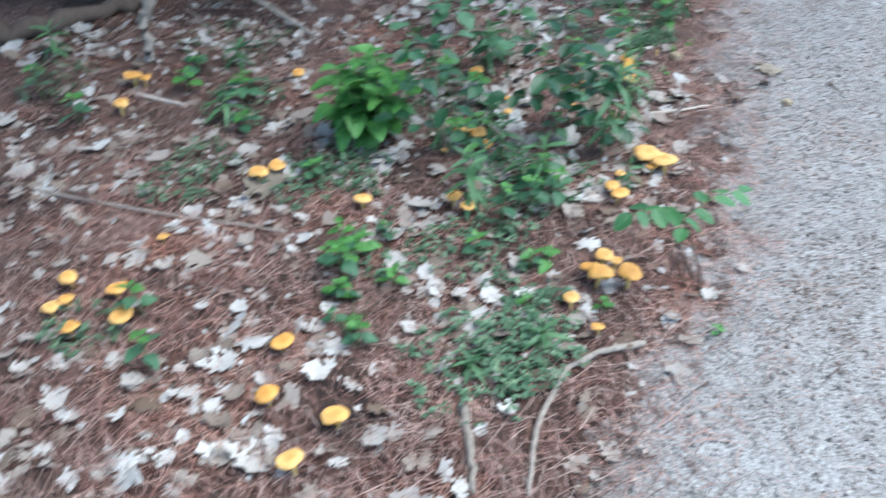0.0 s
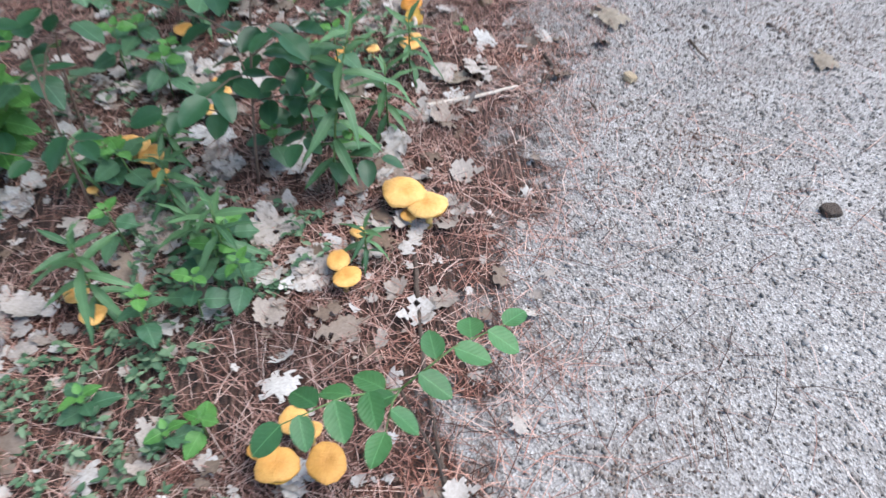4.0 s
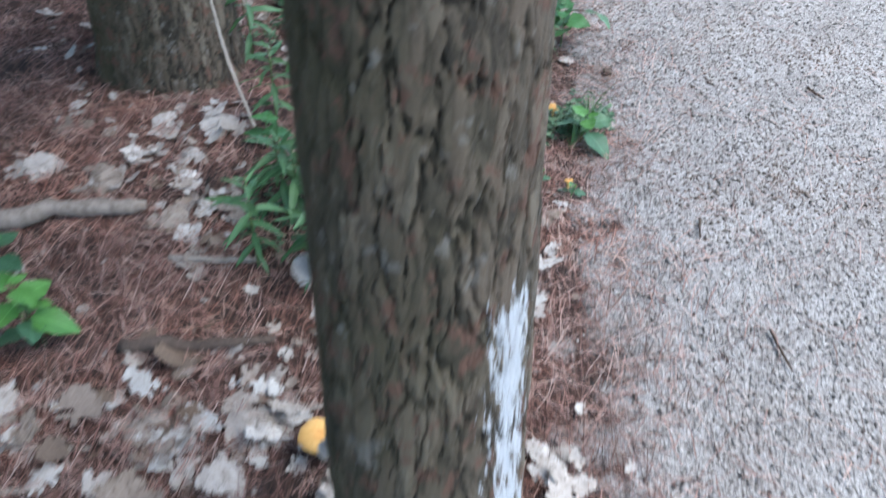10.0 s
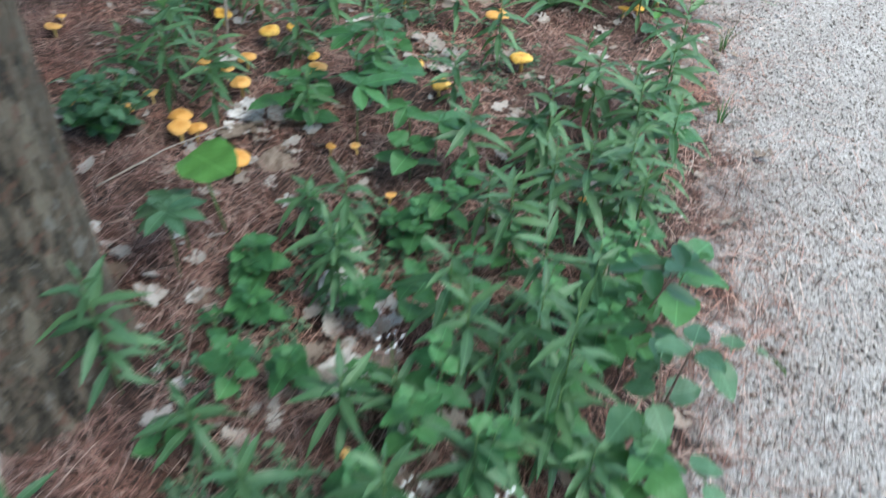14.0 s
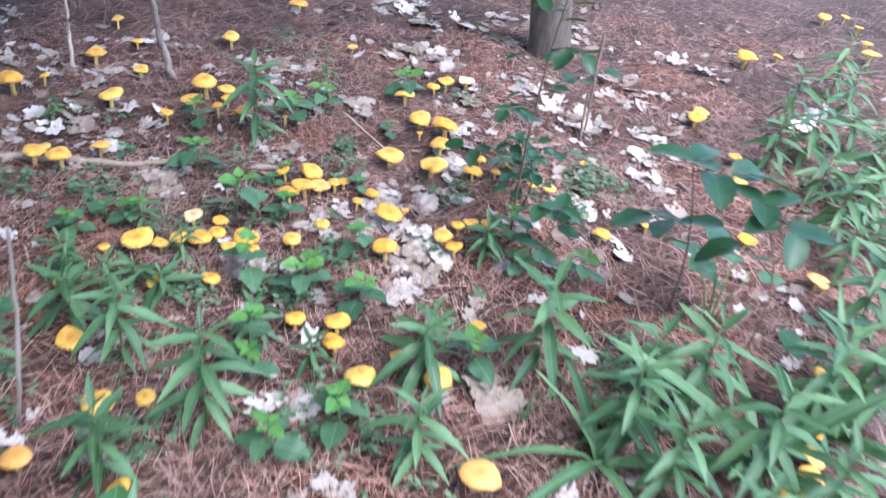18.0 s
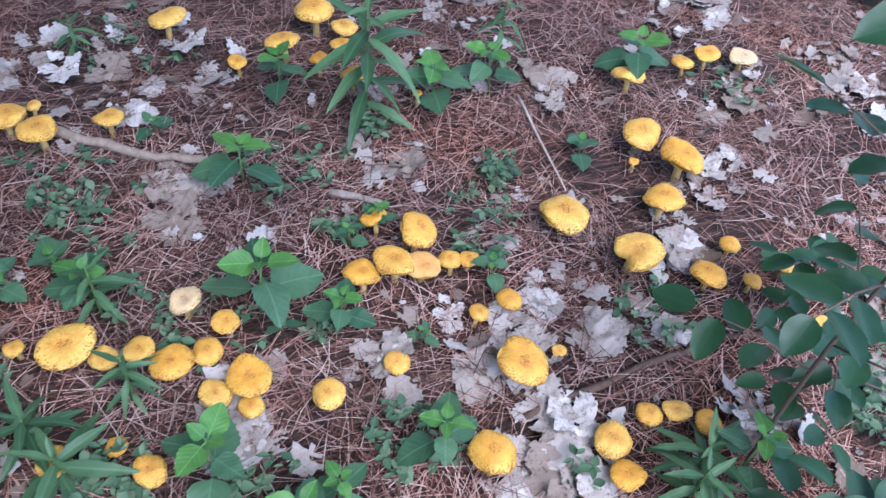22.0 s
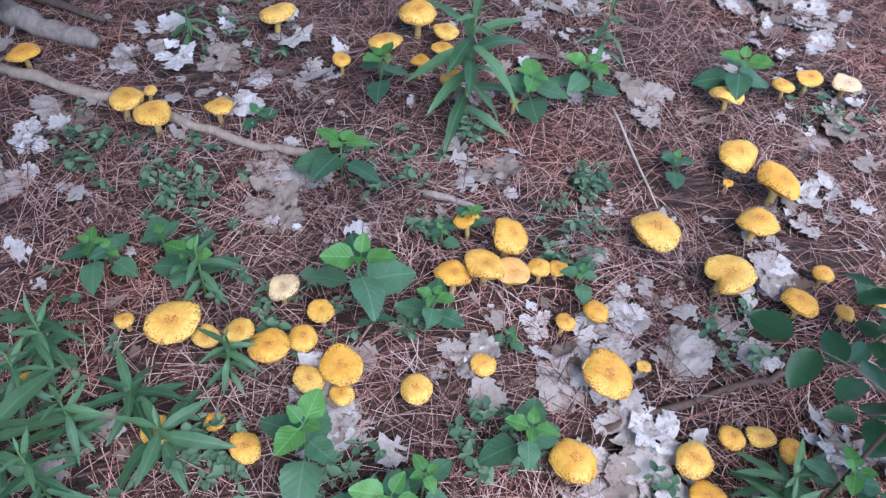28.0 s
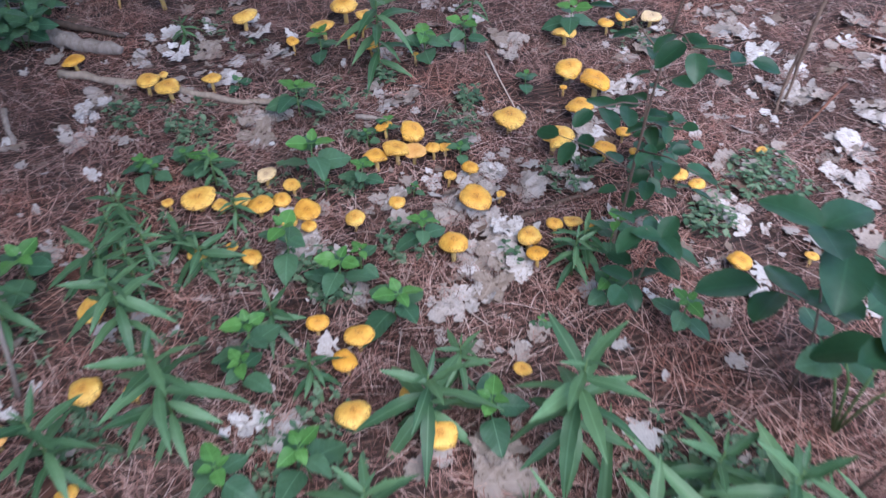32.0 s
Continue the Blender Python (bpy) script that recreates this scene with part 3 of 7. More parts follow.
def lance_plant(x, y, h, leaf=0.085, lean=(0.0, 0.0), seed=0):
    rng = random.Random(seed * 7 + 3)
    ob = thing("lance_leaved_herb", x, y, 0, "upright green herb with narrow drooping leaves growing from the litter", "herb", "lance-leaved herbs")
    pts = [(lean[0] * k * k, lean[1] * k * k, h * k) for k in (0, 0.25, 0.5, 0.75, 1.0)]
    part("stem", tube("stem", pts, (0.0024, 0.0022, 0.002, 0.0016, 0.001), STEM_GREEN, 5), ob)
    n = int(13 + min(h, 0.34) * 38)
    for i in range(n):
        u = max(0.18, 1 - 0.3 / h) + (0.98 - max(0.18, 1 - 0.3 / h)) * (i / (n - 1)) ** 0.85
        at = (lean[0] * u * u, lean[1] * u * u, h * u)
        size = leaf * (0.75 + 0.45 * math.sin(math.pi * min(1, u * 1.02) ** 1.4)) * rng.uniform(0.85, 1.15)
        rise = -12 + 52 * u ** 2 + rng.uniform(-12, 12)
        part("leaf", rng.choice(LANCE[1:] if u < 0.8 else LANCE[:2]), ob, leaf_pose(at, i * 137.5 + seed * 40 + rng.uniform(-15, 15), rise, size * (1.08 if u < 0.93 else 0.62), rng.uniform(-25, 25)))
    return ob


def pair_plant(x, y, h, leaf=0.055, seed=0, kind="ovate", pairs=0):
    """A low herb with opposite leaves in crossed pairs."""
    rng = random.Random(seed * 5 + 1)
    shapes, name, label = {
        "ovate": (OVATE, "broad_leaved_herb", "low green herb with toothed pointed leaves in the litter"),
        "heart": (HEART, "heart_leaved_herb", "low green herb with smooth heart-shaped leaves"),
        "bright": (BRIGHT, "bright_green_herb", "fresh bright green herb with toothed leaves"),
    }[kind]
    ob = thing(name, x, y, 0, label, "herb", name.replace("_", " ") + "s")
    lx, ly = rng.uniform(-0.1, 0.1) * h, rng.uniform(-0.1, 0.1) * h
    part("stem", tube("stem", [(0, 0, 0), (lx * 0.4, ly * 0.4, h * 0.5), (lx, ly, h)], (0.0022, 0.0018, 0.001), STEM_GREEN, 5), ob)
    pairs = pairs or (2 if h < 0.055 else 3)
    turn = rng.uniform(0, 360)
    for i in range(pairs):
        v = i / max(1, pairs - 1)
        u = 0.52 + 0.46 * v
        for side in (0, 180):
            size = leaf * (1.42 - 0.55 * v) * rng.uniform(0.82, 1.15)
            young = kind == "ovate" and i == pairs - 1 and h >= 0.055
            part("leaf", rng.choice(BRIGHT[:2] if young else shapes), ob, leaf_pose((lx * u, ly * u, h * u), turn + i * 84 + side + rng.uniform(-20, 20), rng.uniform(-2, 14) + 10 * v, size, rng.uniform(-22, 22)))
    for k in range(2):
        part("leaf", rng.choice(BRIGHT if kind == "ovate" else shapes), ob, leaf_pose((lx, ly, h), turn + pairs * 84 + 180 * k, rng.uniform(22, 45), leaf * 0.55))
    return ob


def bush(x, y, h, r, seed=0, dark=False, leaf=0.07):
    """A dense mound of drooping bright leaves on many stems."""
    rng = random.Random(seed)
    ob = thing("leafy_bush", x, y, 0, "dark green leafy bush in the shade" if dark else "dense bright green leafy bush low on the forest floor", "bush")
    stems = 10 if dark else 15
    for s in range(stems):
        a, d = s * 2.4, r * (0.05 + 0.8 * math.sqrt(s / (stems - 1)))
        top = (d * math.cos(a), d * math.sin(a), h * (1.0 - 0.5 * (d / r) ** 2))
        part("stem", tube("stem", [(0.02 * math.cos(a), 0.02 * math.sin(a), 0), (top[0] * 0.6, top[1] * 0.6, top[2] * 0.6), top], (0.003, 0.0024, 0.0012), STEM_GREEN, 5), ob)
        for i in range(11):
            u = 0.3 + 0.7 * i / 10
            at = (top[0] * u, top[1] * u, top[2] * u)
            part("leaf", rng.choice(OVATE if dark else BRIGHT), ob, leaf_pose(at, i * 137.5 + s * 50, rng.uniform(-20, 15) + 25 * u * u, leaf * rng.uniform(0.8, 1.2) * (1.15 - 0.4 * u), rng.uniform(-20, 20)))
    return ob


def sprig(x, y, top, leaf=0.055, twigs=5, seed=0, dark=True):
    """A thin woody seedling: a leaning stem with side twigs and alternate oval leaves."""
    rng = random.Random(seed * 3 + 2)
    shapes = OVAL if dark else OVATE
    ob = thing("shrub_seedling", x, y, 0, "thin woody shrub seedling with dark green oval leaves", "shrub", "shrub seedlings")
    tx, ty, h = top
    bow = (rng.uniform(-0.03, 0.03), rng.uniform(-0.03, 0.03))
    spot = lambda u: (tx * u * u + bow[0] * math.sin(3.1 * u), ty * u * u + bow[1] * math.sin(3.1 * u), h * u)
    part("stem", tube("stem", [spot(k / 6) for k in range(7)], [0.0035 - 0.0022 * k / 6 for k in range(7)], STEM_BROWN, 6), ob)
    for i in range(twigs):
        u = 0.28 + 0.66 * i / max(1, twigs - 1)
        a = i * 2.4 + seed
        ln = min(0.15, h * rng.uniform(0.25, 0.42) * (1.2 - 0.5 * u))
        b = Vector(spot(u))
        e = b + Vector((math.cos(a) * ln, math.sin(a) * ln, ln * 0.35))
        twig = part("twig", tube("twig", [b, (b + e) / 2 + Vector((0, 0, 0.01)), e], (0.0018, 0.0014, 0.0007), STEM_BROWN, 5), ob)
        m = max(3, int(ln / leaf * 2.0))
        for k in range(m):
            w = (k + 1) / m
            side = 62 if k % 2 else -62
            if k == m - 1:
                side = 0
            part("leaf", rng.choice(shapes), twig, leaf_pose(b.lerp(e, w), math.degrees(a) - 90 + side + rng.uniform(-15, 15), rng.uniform(-20, 12), leaf * rng.uniform(0.8, 1.15), rng.uniform(-25, 25)))
    for k in range(3):
        part("leaf", rng.choice(shapes), ob, leaf_pose(spot(1.0), k * 120 + seed * 30, 15, leaf * 0.9))
    return ob


def arching_seedling(x, y, fork, arms, leaf=0.05, seed=0):
    """A dark thin stem that forks into arching arms with rounded leaves in pairs; all points over the root."""
    rng = random.Random(seed)
    ob = thing("arching_seedling", x, y, 0, "thin dark seedling arching over gravel with rounded leaves", "seedling")
    f = Vector(fork)
    part("stem", tube("stem", [(0, 0, -0.005), f * 0.35 + Vector((0.008, 0, 0)), f * 0.7 + Vector((0.004, -0.006, 0)), f], (0.003, 0.0028, 0.0022, 0.0018), WOOD_DARK, 6), ob)
    for end in arms:
        e = Vector(end)
        arm = part("arm", tube("arm", [f, f.lerp(e, 0.5) + Vector((0, 0, 0.02)), e], (0.0018, 0.0014, 0.0008), STEM_GREEN, 5), ob)
        head = math.degrees(math.atan2(e.y - f.y, e.x - f.x)) - 90
        m = max(3, int((e - f).length / leaf * 2.1))
        for k in range(m):
            w = (k + 1) / m
            at = f.lerp(e, w) + Vector((0, 0, 0.08 * w * (1 - w)))
            part("leaf", rng.choice(MID_OVAL), arm, leaf_pose(at, head + (0 if k == m - 1 else 65 if k % 2 else -65) + rng.uniform(-15, 15), rng.uniform(-25, 5), leaf * rng.uniform(0.8, 1.1), rng.uniform(-15, 15)))
    return ob


def creeper(x, y, h, leaf, seed=0, fans=4, dark=False, blades=5):
    """Stalked leaves of five leaflets each, spread like a hand's span."""
    rng = random.Random(seed)
    ob = thing("palmate_creeper", x, y, 0, "creeper with leaves of five spread leaflets over the litter", "creeper")
    for f in range(fans):
        a = f * 360 / fans + seed * 25
        d = leaf * (0.9 if fans > 1 else 0.1)
        c = Vector((math.cos(math.radians(a)) * d, math.sin(math.radians(a)) * d, h * rng.uniform(0.8, 1.1)))
        stalk = part("leaf_stalk", tube("stalk", [(0, 0, 0), (c.x * 0.4, c.y * 0.4, c.z * 0.7), c], (0.002, 0.0017, 0.0013), STEM_GREEN, 5), ob)
        for k in range(blades):
            part("leaflet", rng.choice(LEAFLET_DARK if dark else LEAFLET), stalk, leaf_pose(c, a - 90 + (k - (blades - 1) / 2) * (52 if blades == 5 else 43), rng.uniform(-14, 4), leaf * (1.0 - 0.12 * abs(k - (blades - 1) / 2)) * rng.uniform(0.9, 1.1), rng.uniform(-10, 10)))
    return ob


def big_leaf_plant(x, y, spots, leaf, seed=0, bright=True, label="plant with a few large round green leaves", name="round_leaved_plant"):
    """Large leaves on stalks of their own; spots are the leaf bases over the root, with a heading."""
    rng = random.Random(seed)
    ob = thing(name, x, y, 0, label, "herb")
    for dx, dy, dz, a in spots:
        stalk = part("leaf_stalk", tube("stalk", [(0, 0, 0), (dx * 0.5, dy * 0.5, dz * 0.7), (dx, dy, dz)], (0.003, 0.0024, 0.0016), STEM_GREEN, 5), ob)
        part("leaf", rng.choice(HEART_BRIGHT if bright else OVATE), stalk, leaf_pose((dx, dy, dz), a, rng.uniform(-10, 10), leaf * rng.uniform(0.85, 1.1), rng.uniform(-15, 15)))
    return ob


def grass_tuft(x, y, h, n=14, seed=0):
    rng = random.Random(seed)
    ob = thing("grass_tuft", x, y, 0, "small tuft of green grass blades", "grass", "grass tufts")
    for i in range(n):
        a, o = rng.uniform(0, 6.28), rng.uniform(0.1, 0.7)
        ln = h * rng.uniform(0.6, 1.1)
        verts, faces = [], []
        for k in range(6):
            u = k / 5
            r = 0.008 + o * ln * u * u
            p = Vector((math.cos(a) * r, math.sin(a) * r, ln * (u - 0.25 * o * u * u * u)))
            s = Vector((-math.sin(a), math.cos(a), 0)) * 0.0022 * (1 - u * 0.9)
            verts += [tuple(p - s), tuple(p + s + Vector((0, 0, 0.0004)))]
        faces = [(2 * k, 2 * k + 1, 2 * k + 3, 2 * k + 2) for k in range(5)]
        part("blade", mesh_from("blade", verts, faces, LEAF_LANCE), ob)
    return ob


def strap_outline(u):
    return 0.052 * min(1.0, 0.35 + 2.2 * u) * (1 - u ** 3) + 0.002


STRAP = [blade("strap_leaf", LEAF_LANCE, strap_outline, 14, 0.12, d, 0.0, 0.008, s) for s, d in enumerate((0.35, 0.6, 0.85))]


def strap_plant(x, y, leaf, n, seed=0):
    """A clump of long arching strap leaves from one root."""
    rng = random.Random(seed)
    ob = thing("strap_leaved_plant", x, y, 0, "clump of long arching green strap leaves beside the path", "herb", "strap-leaved plants")
    for i in range(n):
        a = i * 137.5 + rng.uniform(-20, 20)
        part("leaf", rng.choice(STRAP), ob, leaf_pose((0, 0, 0.004), a, rng.uniform(38, 66), leaf * rng.uniform(0.75, 1.15), rng.uniform(-15, 15)))
    return ob


def flower_head(x, y, h, seed=0):
    """A thin stalk under a loose head of tiny white flowers."""
    rng = random.Random(seed)
    ob = thing("white_flower", x, y, 0, "tiny white flower heads on a thin green stalk", "flower", "white flowers")
    part("stem", tube("stem", [(0, 0, 0), (0.004, 0.002, h * 0.6), (0.0, 0.006, h)], (0.0013, 0.0011, 0.0008), STEM_GREEN, 5), ob)
    for i in range(8):
        verts, faces = [(0, 0, 0)], []
        for k in range(10):
            a, r = math.pi * k / 5, 0.0042 if k % 2 else 0.0018
            verts.append((r * math.cos(a), r * math.sin(a), 0.0008 if k % 2 else 0.0))
        faces = [(0, 1 + k, 1 + (k + 1) % 10) for k in range(10)]
        a, d = i * 2.4, 0.006 + 0.02 * math.sqrt(i / 8)
        part("flower", mesh_from("flower", verts, faces, PETAL), ob, pose(d * math.cos(a), 0.006 + d * math.sin(a), h + rng.uniform(-0.008, 0.006), rng.uniform(-25, 25), rng.uniform(-25, 25), rng.uniform(0, 72)))
    return ob


# mushrooms: caps of unit radius
def cap_mesh(name, mat, dome, dip, seed, bite=False):
    rng = random.Random(seed)
    n = 26
    wob = [(rng.uniform(0, 6.28), rng.uniform(0.025, 0.075) / (1 + 0.5 * _)) for _ in range(4)]
    rim = lambda t: 1 + sum(a * math.sin((k + 2) * t + p) for k, (p, a) in enumerate(wob)) + 0.018 * math.sin(11 * t + wob[0][0]) + 0.012 * math.sin(17 * t + wob[3][0])
    verts, faces = [(0, 0, dome * (1 - 0.8 * dip))], []
    prof = [(u, dome * (1 - u ** 2.9) - dome * dip * 0.8 * max(0, 1 - (u / 0.5) ** 1.3)) for u in (0.14, 0.3, 0.48, 0.65, 0.8, 0.9, 0.965)] + [(1.0, -0.05), (0.975, -0.12)]
    for j, (u, z) in enumerate(prof):
        for k in range(n):
            t = 2 * math.pi * k / n
            r = u * (1 + (rim(t) - 1) * u)
            if bite and 0.6 < t < 1.7:
                r *= 1 - 0.5 * u * math.sin((t - 0.6) / 1.1 * math.pi)
            lift = 0.11 * u * u * math.sin(2 * t + wob[1][0]) + 0.075 * u * u * math.sin(3 * t + wob[2][0]) + 0.03 * u * u * math.sin(7 * t + wob[3][0])
            verts.append((r * math.cos(t), r * math.sin(t), z + lift))
    for k in range(n):
        faces.append((0, 1 + k, 1 + (k + 1) % n))
    for j in range(len(prof) - 1):
        for k in range(n):
            a, b = 1 + j * n + k, 1 + j * n + (k + 1) % n
            faces.append((a, a + n, b + n, b))
    return mesh_from(name, verts, faces, mat)


def pore_mesh(bite=False):
    n = 26
    verts, faces = [(0, 0, -0.14)], []
    for u, z in ((0.5, -0.17), (0.955, -0.105)):
        for k in range(n):
            t = 2 * math.pi * k / n
            r = u * (1 + 0.01 * math.sin(7 * t))
            if bite and 0.6 < t < 1.7:
                r *= 1 - 0.5 * u * math.sin((t - 0.6) / 1.1 * math.pi)
            verts.append((r * math.cos(t), r * math.sin(t), z))
    for k in range(n):
        j = (k + 1) % n
        faces += [(0, 1 + j, 1 + k), (1 + k, 1 + j, 1 + n + j, 1 + n + k)]
    return mesh_from("pores", verts, faces, PORES)


CAPS = {
    "yellow": [cap_mesh("cap", CAP_YELLOW, d, p, s) for s, (d, p) in enumerate(((0.3, 0.3), (0.38, 0.12), (0.26, 0.5), (0.46, 0.0), (0.3, 0.45), (0.34, 0.2), (0.42, 0.1)))],
    "orange": [cap_mesh("cap", CAP_ORANGE, d, p, s + 10) for s, (d, p) in enumerate(((0.26, 0.3), (0.32, 0.15), (0.22, 0.5), (0.38, 0.05)))],
    "pale": [cap_mesh("cap", CAP_PALE, d, p, s + 20) for s, (d, p) in enumerate(((0.16, 0.6), (0.2, 0.7)))],
    "rust": [cap_mesh("cap", CAP_RUST, 0.2, 0.7, 15)],
    "bitten": [cap_mesh("cap", CAP_YELLOW, 0.24, 0.45, 31, True)],
}
PORE = pore_mesh()
PORE_BITTEN = pore_mesh(True)
MUSHROOM_LABELS = {
    "yellow": "yellow mushroom with a spotted rounded cap in the pine litter",
    "orange": "orange-yellow mushroom with a flat smooth cap in the litter",
    "pale": "old pale mushroom with a sunken fading cap",
    "rust": "rust-orange mushroom with a sunken cap beside a grey stick",
    "bitten": "yellow mushroom with a bite missing from its cap",
}
counts = {"mushroom": 0}


def mushroom(x, y, r, z, kind="yellow", tilt=(0, 0)):
    """A bolete whose cap of radius r has its rim at the height z over the world's zero."""
    counts["mushroom"] += 1
    rng = random.Random(counts["mushroom"] * 13)
    g = ground_at(x, y)
    r *= 0.94
    ob = thing("mushroom", x, y, rng.uniform(0, 360) if kind != "bitten" else -150, MUSHROOM_LABELS[kind], "mushroom", "yellow mushrooms")
    z = max(0.012, z - g)
    tx, ty = tilt if tilt != (0, 0) else (rng.gauss(0, 5), rng.gauss(0, 5))
    sq = rng.uniform(0.94, 1.06)
    m = Matrix.Translation((0, 0, z)) @ pose(0, 0, 0, tx, ty, 0) @ Matrix.Diagonal((r * sq, r / sq, r * rng.uniform(0.65, 0.95), 1))
    cap = part("cap", rng.choice(CAPS[kind]), ob, m)
    part("pore_layer", PORE_BITTEN if kind == "bitten" else PORE, cap, None, "spongy yellow underside")
    lx, ly = rng.uniform(-0.15, 0.15) * z, rng.uniform(-0.15, 0.15) * z
    sr = max(0.0035, r * 0.17)
    part("stem", tube("stem", [(lx, ly, -0.012), (lx * 0.7, ly * 0.7, z * 0.4), (0, 0, z - 0.1 * r)], (sr * 1.15, sr, sr * 0.9), STALK, 9), ob)
    return ob


def fallen_mushroom(x, y, r, turn):
    """A pulled-out mushroom on its side, stem in the air."""
    ob = thing("mushroom", x, y, turn, "overturned orange mushroom lying with its pale stem up", "mushroom", "yellow mushrooms")
    m = Matrix.Translation((0, 0, r * 0.75)) @ pose(0, 0, 0, 112, 0, 0) @ Matrix.Scale(r, 4)
    cap = part("cap", CAPS["orange"][1], ob, m)
    part("pore_layer", PORE, cap, None, "spongy yellow underside")
    part("stem", tube("stem", [(0, 0.1 * r, r * 0.75), (0.3 * r, r, r * 0.9), (0.7 * r, 1.7 * r, r * 0.8)], (0.25 * r, 0.22 * r, 0.2 * r), WOOD_PALE, 9), ob, None, "pale bent stem")
    return ob


# dead leaves
def dead_leaf_form(seed, n, curl, torn):
    """Points and faces of a bleached, crumpled, torn leaf of unit length."""
    rng = random.Random(seed)
    off = Vector((rng.uniform(0, 50), rng.uniform(0, 50), seed * 3.7))
    m = max(5, int(n * 0.8))
    wide = rng.uniform(0.62, 0.95)
    lobes = rng.choice((3, 5, 5, 7))
    keep, verts, faces = {}, [], []

    def solid(p):
        edge = math.hypot(p.x * 2 / wide, p.y * 2) * (1 + 0.16 * math.cos(lobes * math.atan2(p.x / wide, p.y) + lobes))
        return 1.0 - edge + 0.4 * noise.noise(p * 2.6 + off) + 0.16 * noise.noise(p * 8.0 + off) > torn * max(0.0, noise.noise(p * 4.5 - off))

    for i in range(n + 1):
        for k in range(m + 1):
            p = Vector(((k / m - 0.5) * 1.15 * wide, (i / n - 0.5) * 1.15, 0)) + Vector((rng.uniform(-0.4, 0.4) / n, rng.uniform(-0.4, 0.4) / n, 0))
            ridge = 0.5 - abs(noise.noise(p * 3.5 + off)) - 0.6 * abs(noise.noise(p * 7.5 + off))
            z = 0.12 * ridge + 0.02 * noise.noise(p * 16.0 + off) + curl * (p.x ** 2) * 0.9 + curl * 0.4 * p.y ** 2
            keep[i, k] = (p, max(0.0, z + 0.06))
    index = {}

    def corner(i, k):
        if (i, k) not in index:
            index[i, k] = len(verts)
            p, z = keep[i, k]
            verts.append((p.x, p.y, z))
        return index[i, k]

    for i in range(n):
        for k in range(m):
            c = (keep[i, k][0] + keep[i + 1, k + 1][0]) / 2
            if solid(c):
                faces.append((corner(i, k), corner(i, k + 1), corner(i + 1, k + 1), corner(i + 1, k)))
    return verts, faces


def dead_leaf_mesh(seed, curl, torn, mat, n=22):
    verts, faces = dead_leaf_form(seed, n, curl, torn)
    return mesh_from("dead_leaf", verts, faces, mat)


DEAD = [dead_leaf_mesh(s, c, 0.4 if s % 2 else 1.2, DEAD_LEAF) for s, c in enumerate((0.5, -0.4, 0.9, 0.2, 1.3, -0.6, 0.4, 0.7, 0.0, -0.3))]
TAN = [dead_leaf_mesh(40 + s, c, 0.4, TAN_LEAF) for s, c in enumerate((0.5, -0.4))]
counts["leaf"] = 0


def dead_leaf(x, y, size, turn, lift=0.004, tan=False, tilt=(0, 0)):
    counts["leaf"] += 1
    shapes = TAN if tan else DEAD
    ob = new("dead_leaf", shapes[counts["leaf"] * 5 % len(shapes)])
    ob.matrix_basis = pose(x, y, ground_at(x, y) + lift, tilt[0], tilt[1], turn) @ Matrix.Scale(size, 4)
    return tagged(ob, "dry tan curled leaf on the gravel edge" if tan else "bleached grey-white crumpled dead leaf on the needles", "dead leaf", "dead leaves")


litter = []


def leaf_patch(x, y, r, n):
    """A drift of bleached leaves: n whole ones, with torn scraps about them."""
    counts["patch"] = counts.get("patch", 0) + 1
    rng = random.Random(counts["patch"] * 31)
    for i in range(max(2, int(n * 0.75))):
        a, d = rng.uniform(0, 6.28), (0.012 + r * 1.35) * math.sqrt(rng.random())
        px, py = x + d * math.cos(a), y + d * math.sin(a)
        if counts["leaf"] < 296:
            dead_leaf(px, py, rng.uniform(0.055, 0.112), rng.uniform(0, 360), rng.uniform(0.0, 0.016), False, (rng.gauss(0, 12), rng.gauss(0, 12)))
        else:
            litter.append((px, py, rng.uniform(0.05, 0.095)))
    for i in range(int(n * 1.7)):
        a, d = rng.uniform(0, 6.28), (0.015 + r * 1.7) * math.sqrt(rng.random())
        litter.append((x + d * math.cos(a), y + d * math.sin(a), rng.uniform(0.018, 0.055)))


def stick(points, radius, mat=None, label="dead grey stick lying on the litter", name="stick"):
    """A branch along points given as (x, y, height over the ground)."""
    pts = [(x, y, ground_at(x, y) + z) for x, y, z in points]
    rng = random.Random(len(label) + int(radius * 1e5) + int(points[0][0] * 1000))
    fine = []
    for (a, b) in zip(pts[:-1], pts[1:]):
        for k in range(6):
            u = k / 6
            fine.append(tuple(a[i] * (1 - u) + b[i] * u + rng.gauss(0, radius * 0.22) for i in range(3)))
    fine.append(pts[-1])
    rad = [radius * (1.08 - 0.45 * i / len(fine)) * rng.uniform(0.86, 1.14) for i in range(len(fine))]
    rad[-1] *= 0.7
    ob = new(name, tube(name, fine, rad, mat or WOOD_GREY, 9))
    return tagged(ob, label, "stick" if name != "log" else "log", "fallen sticks")


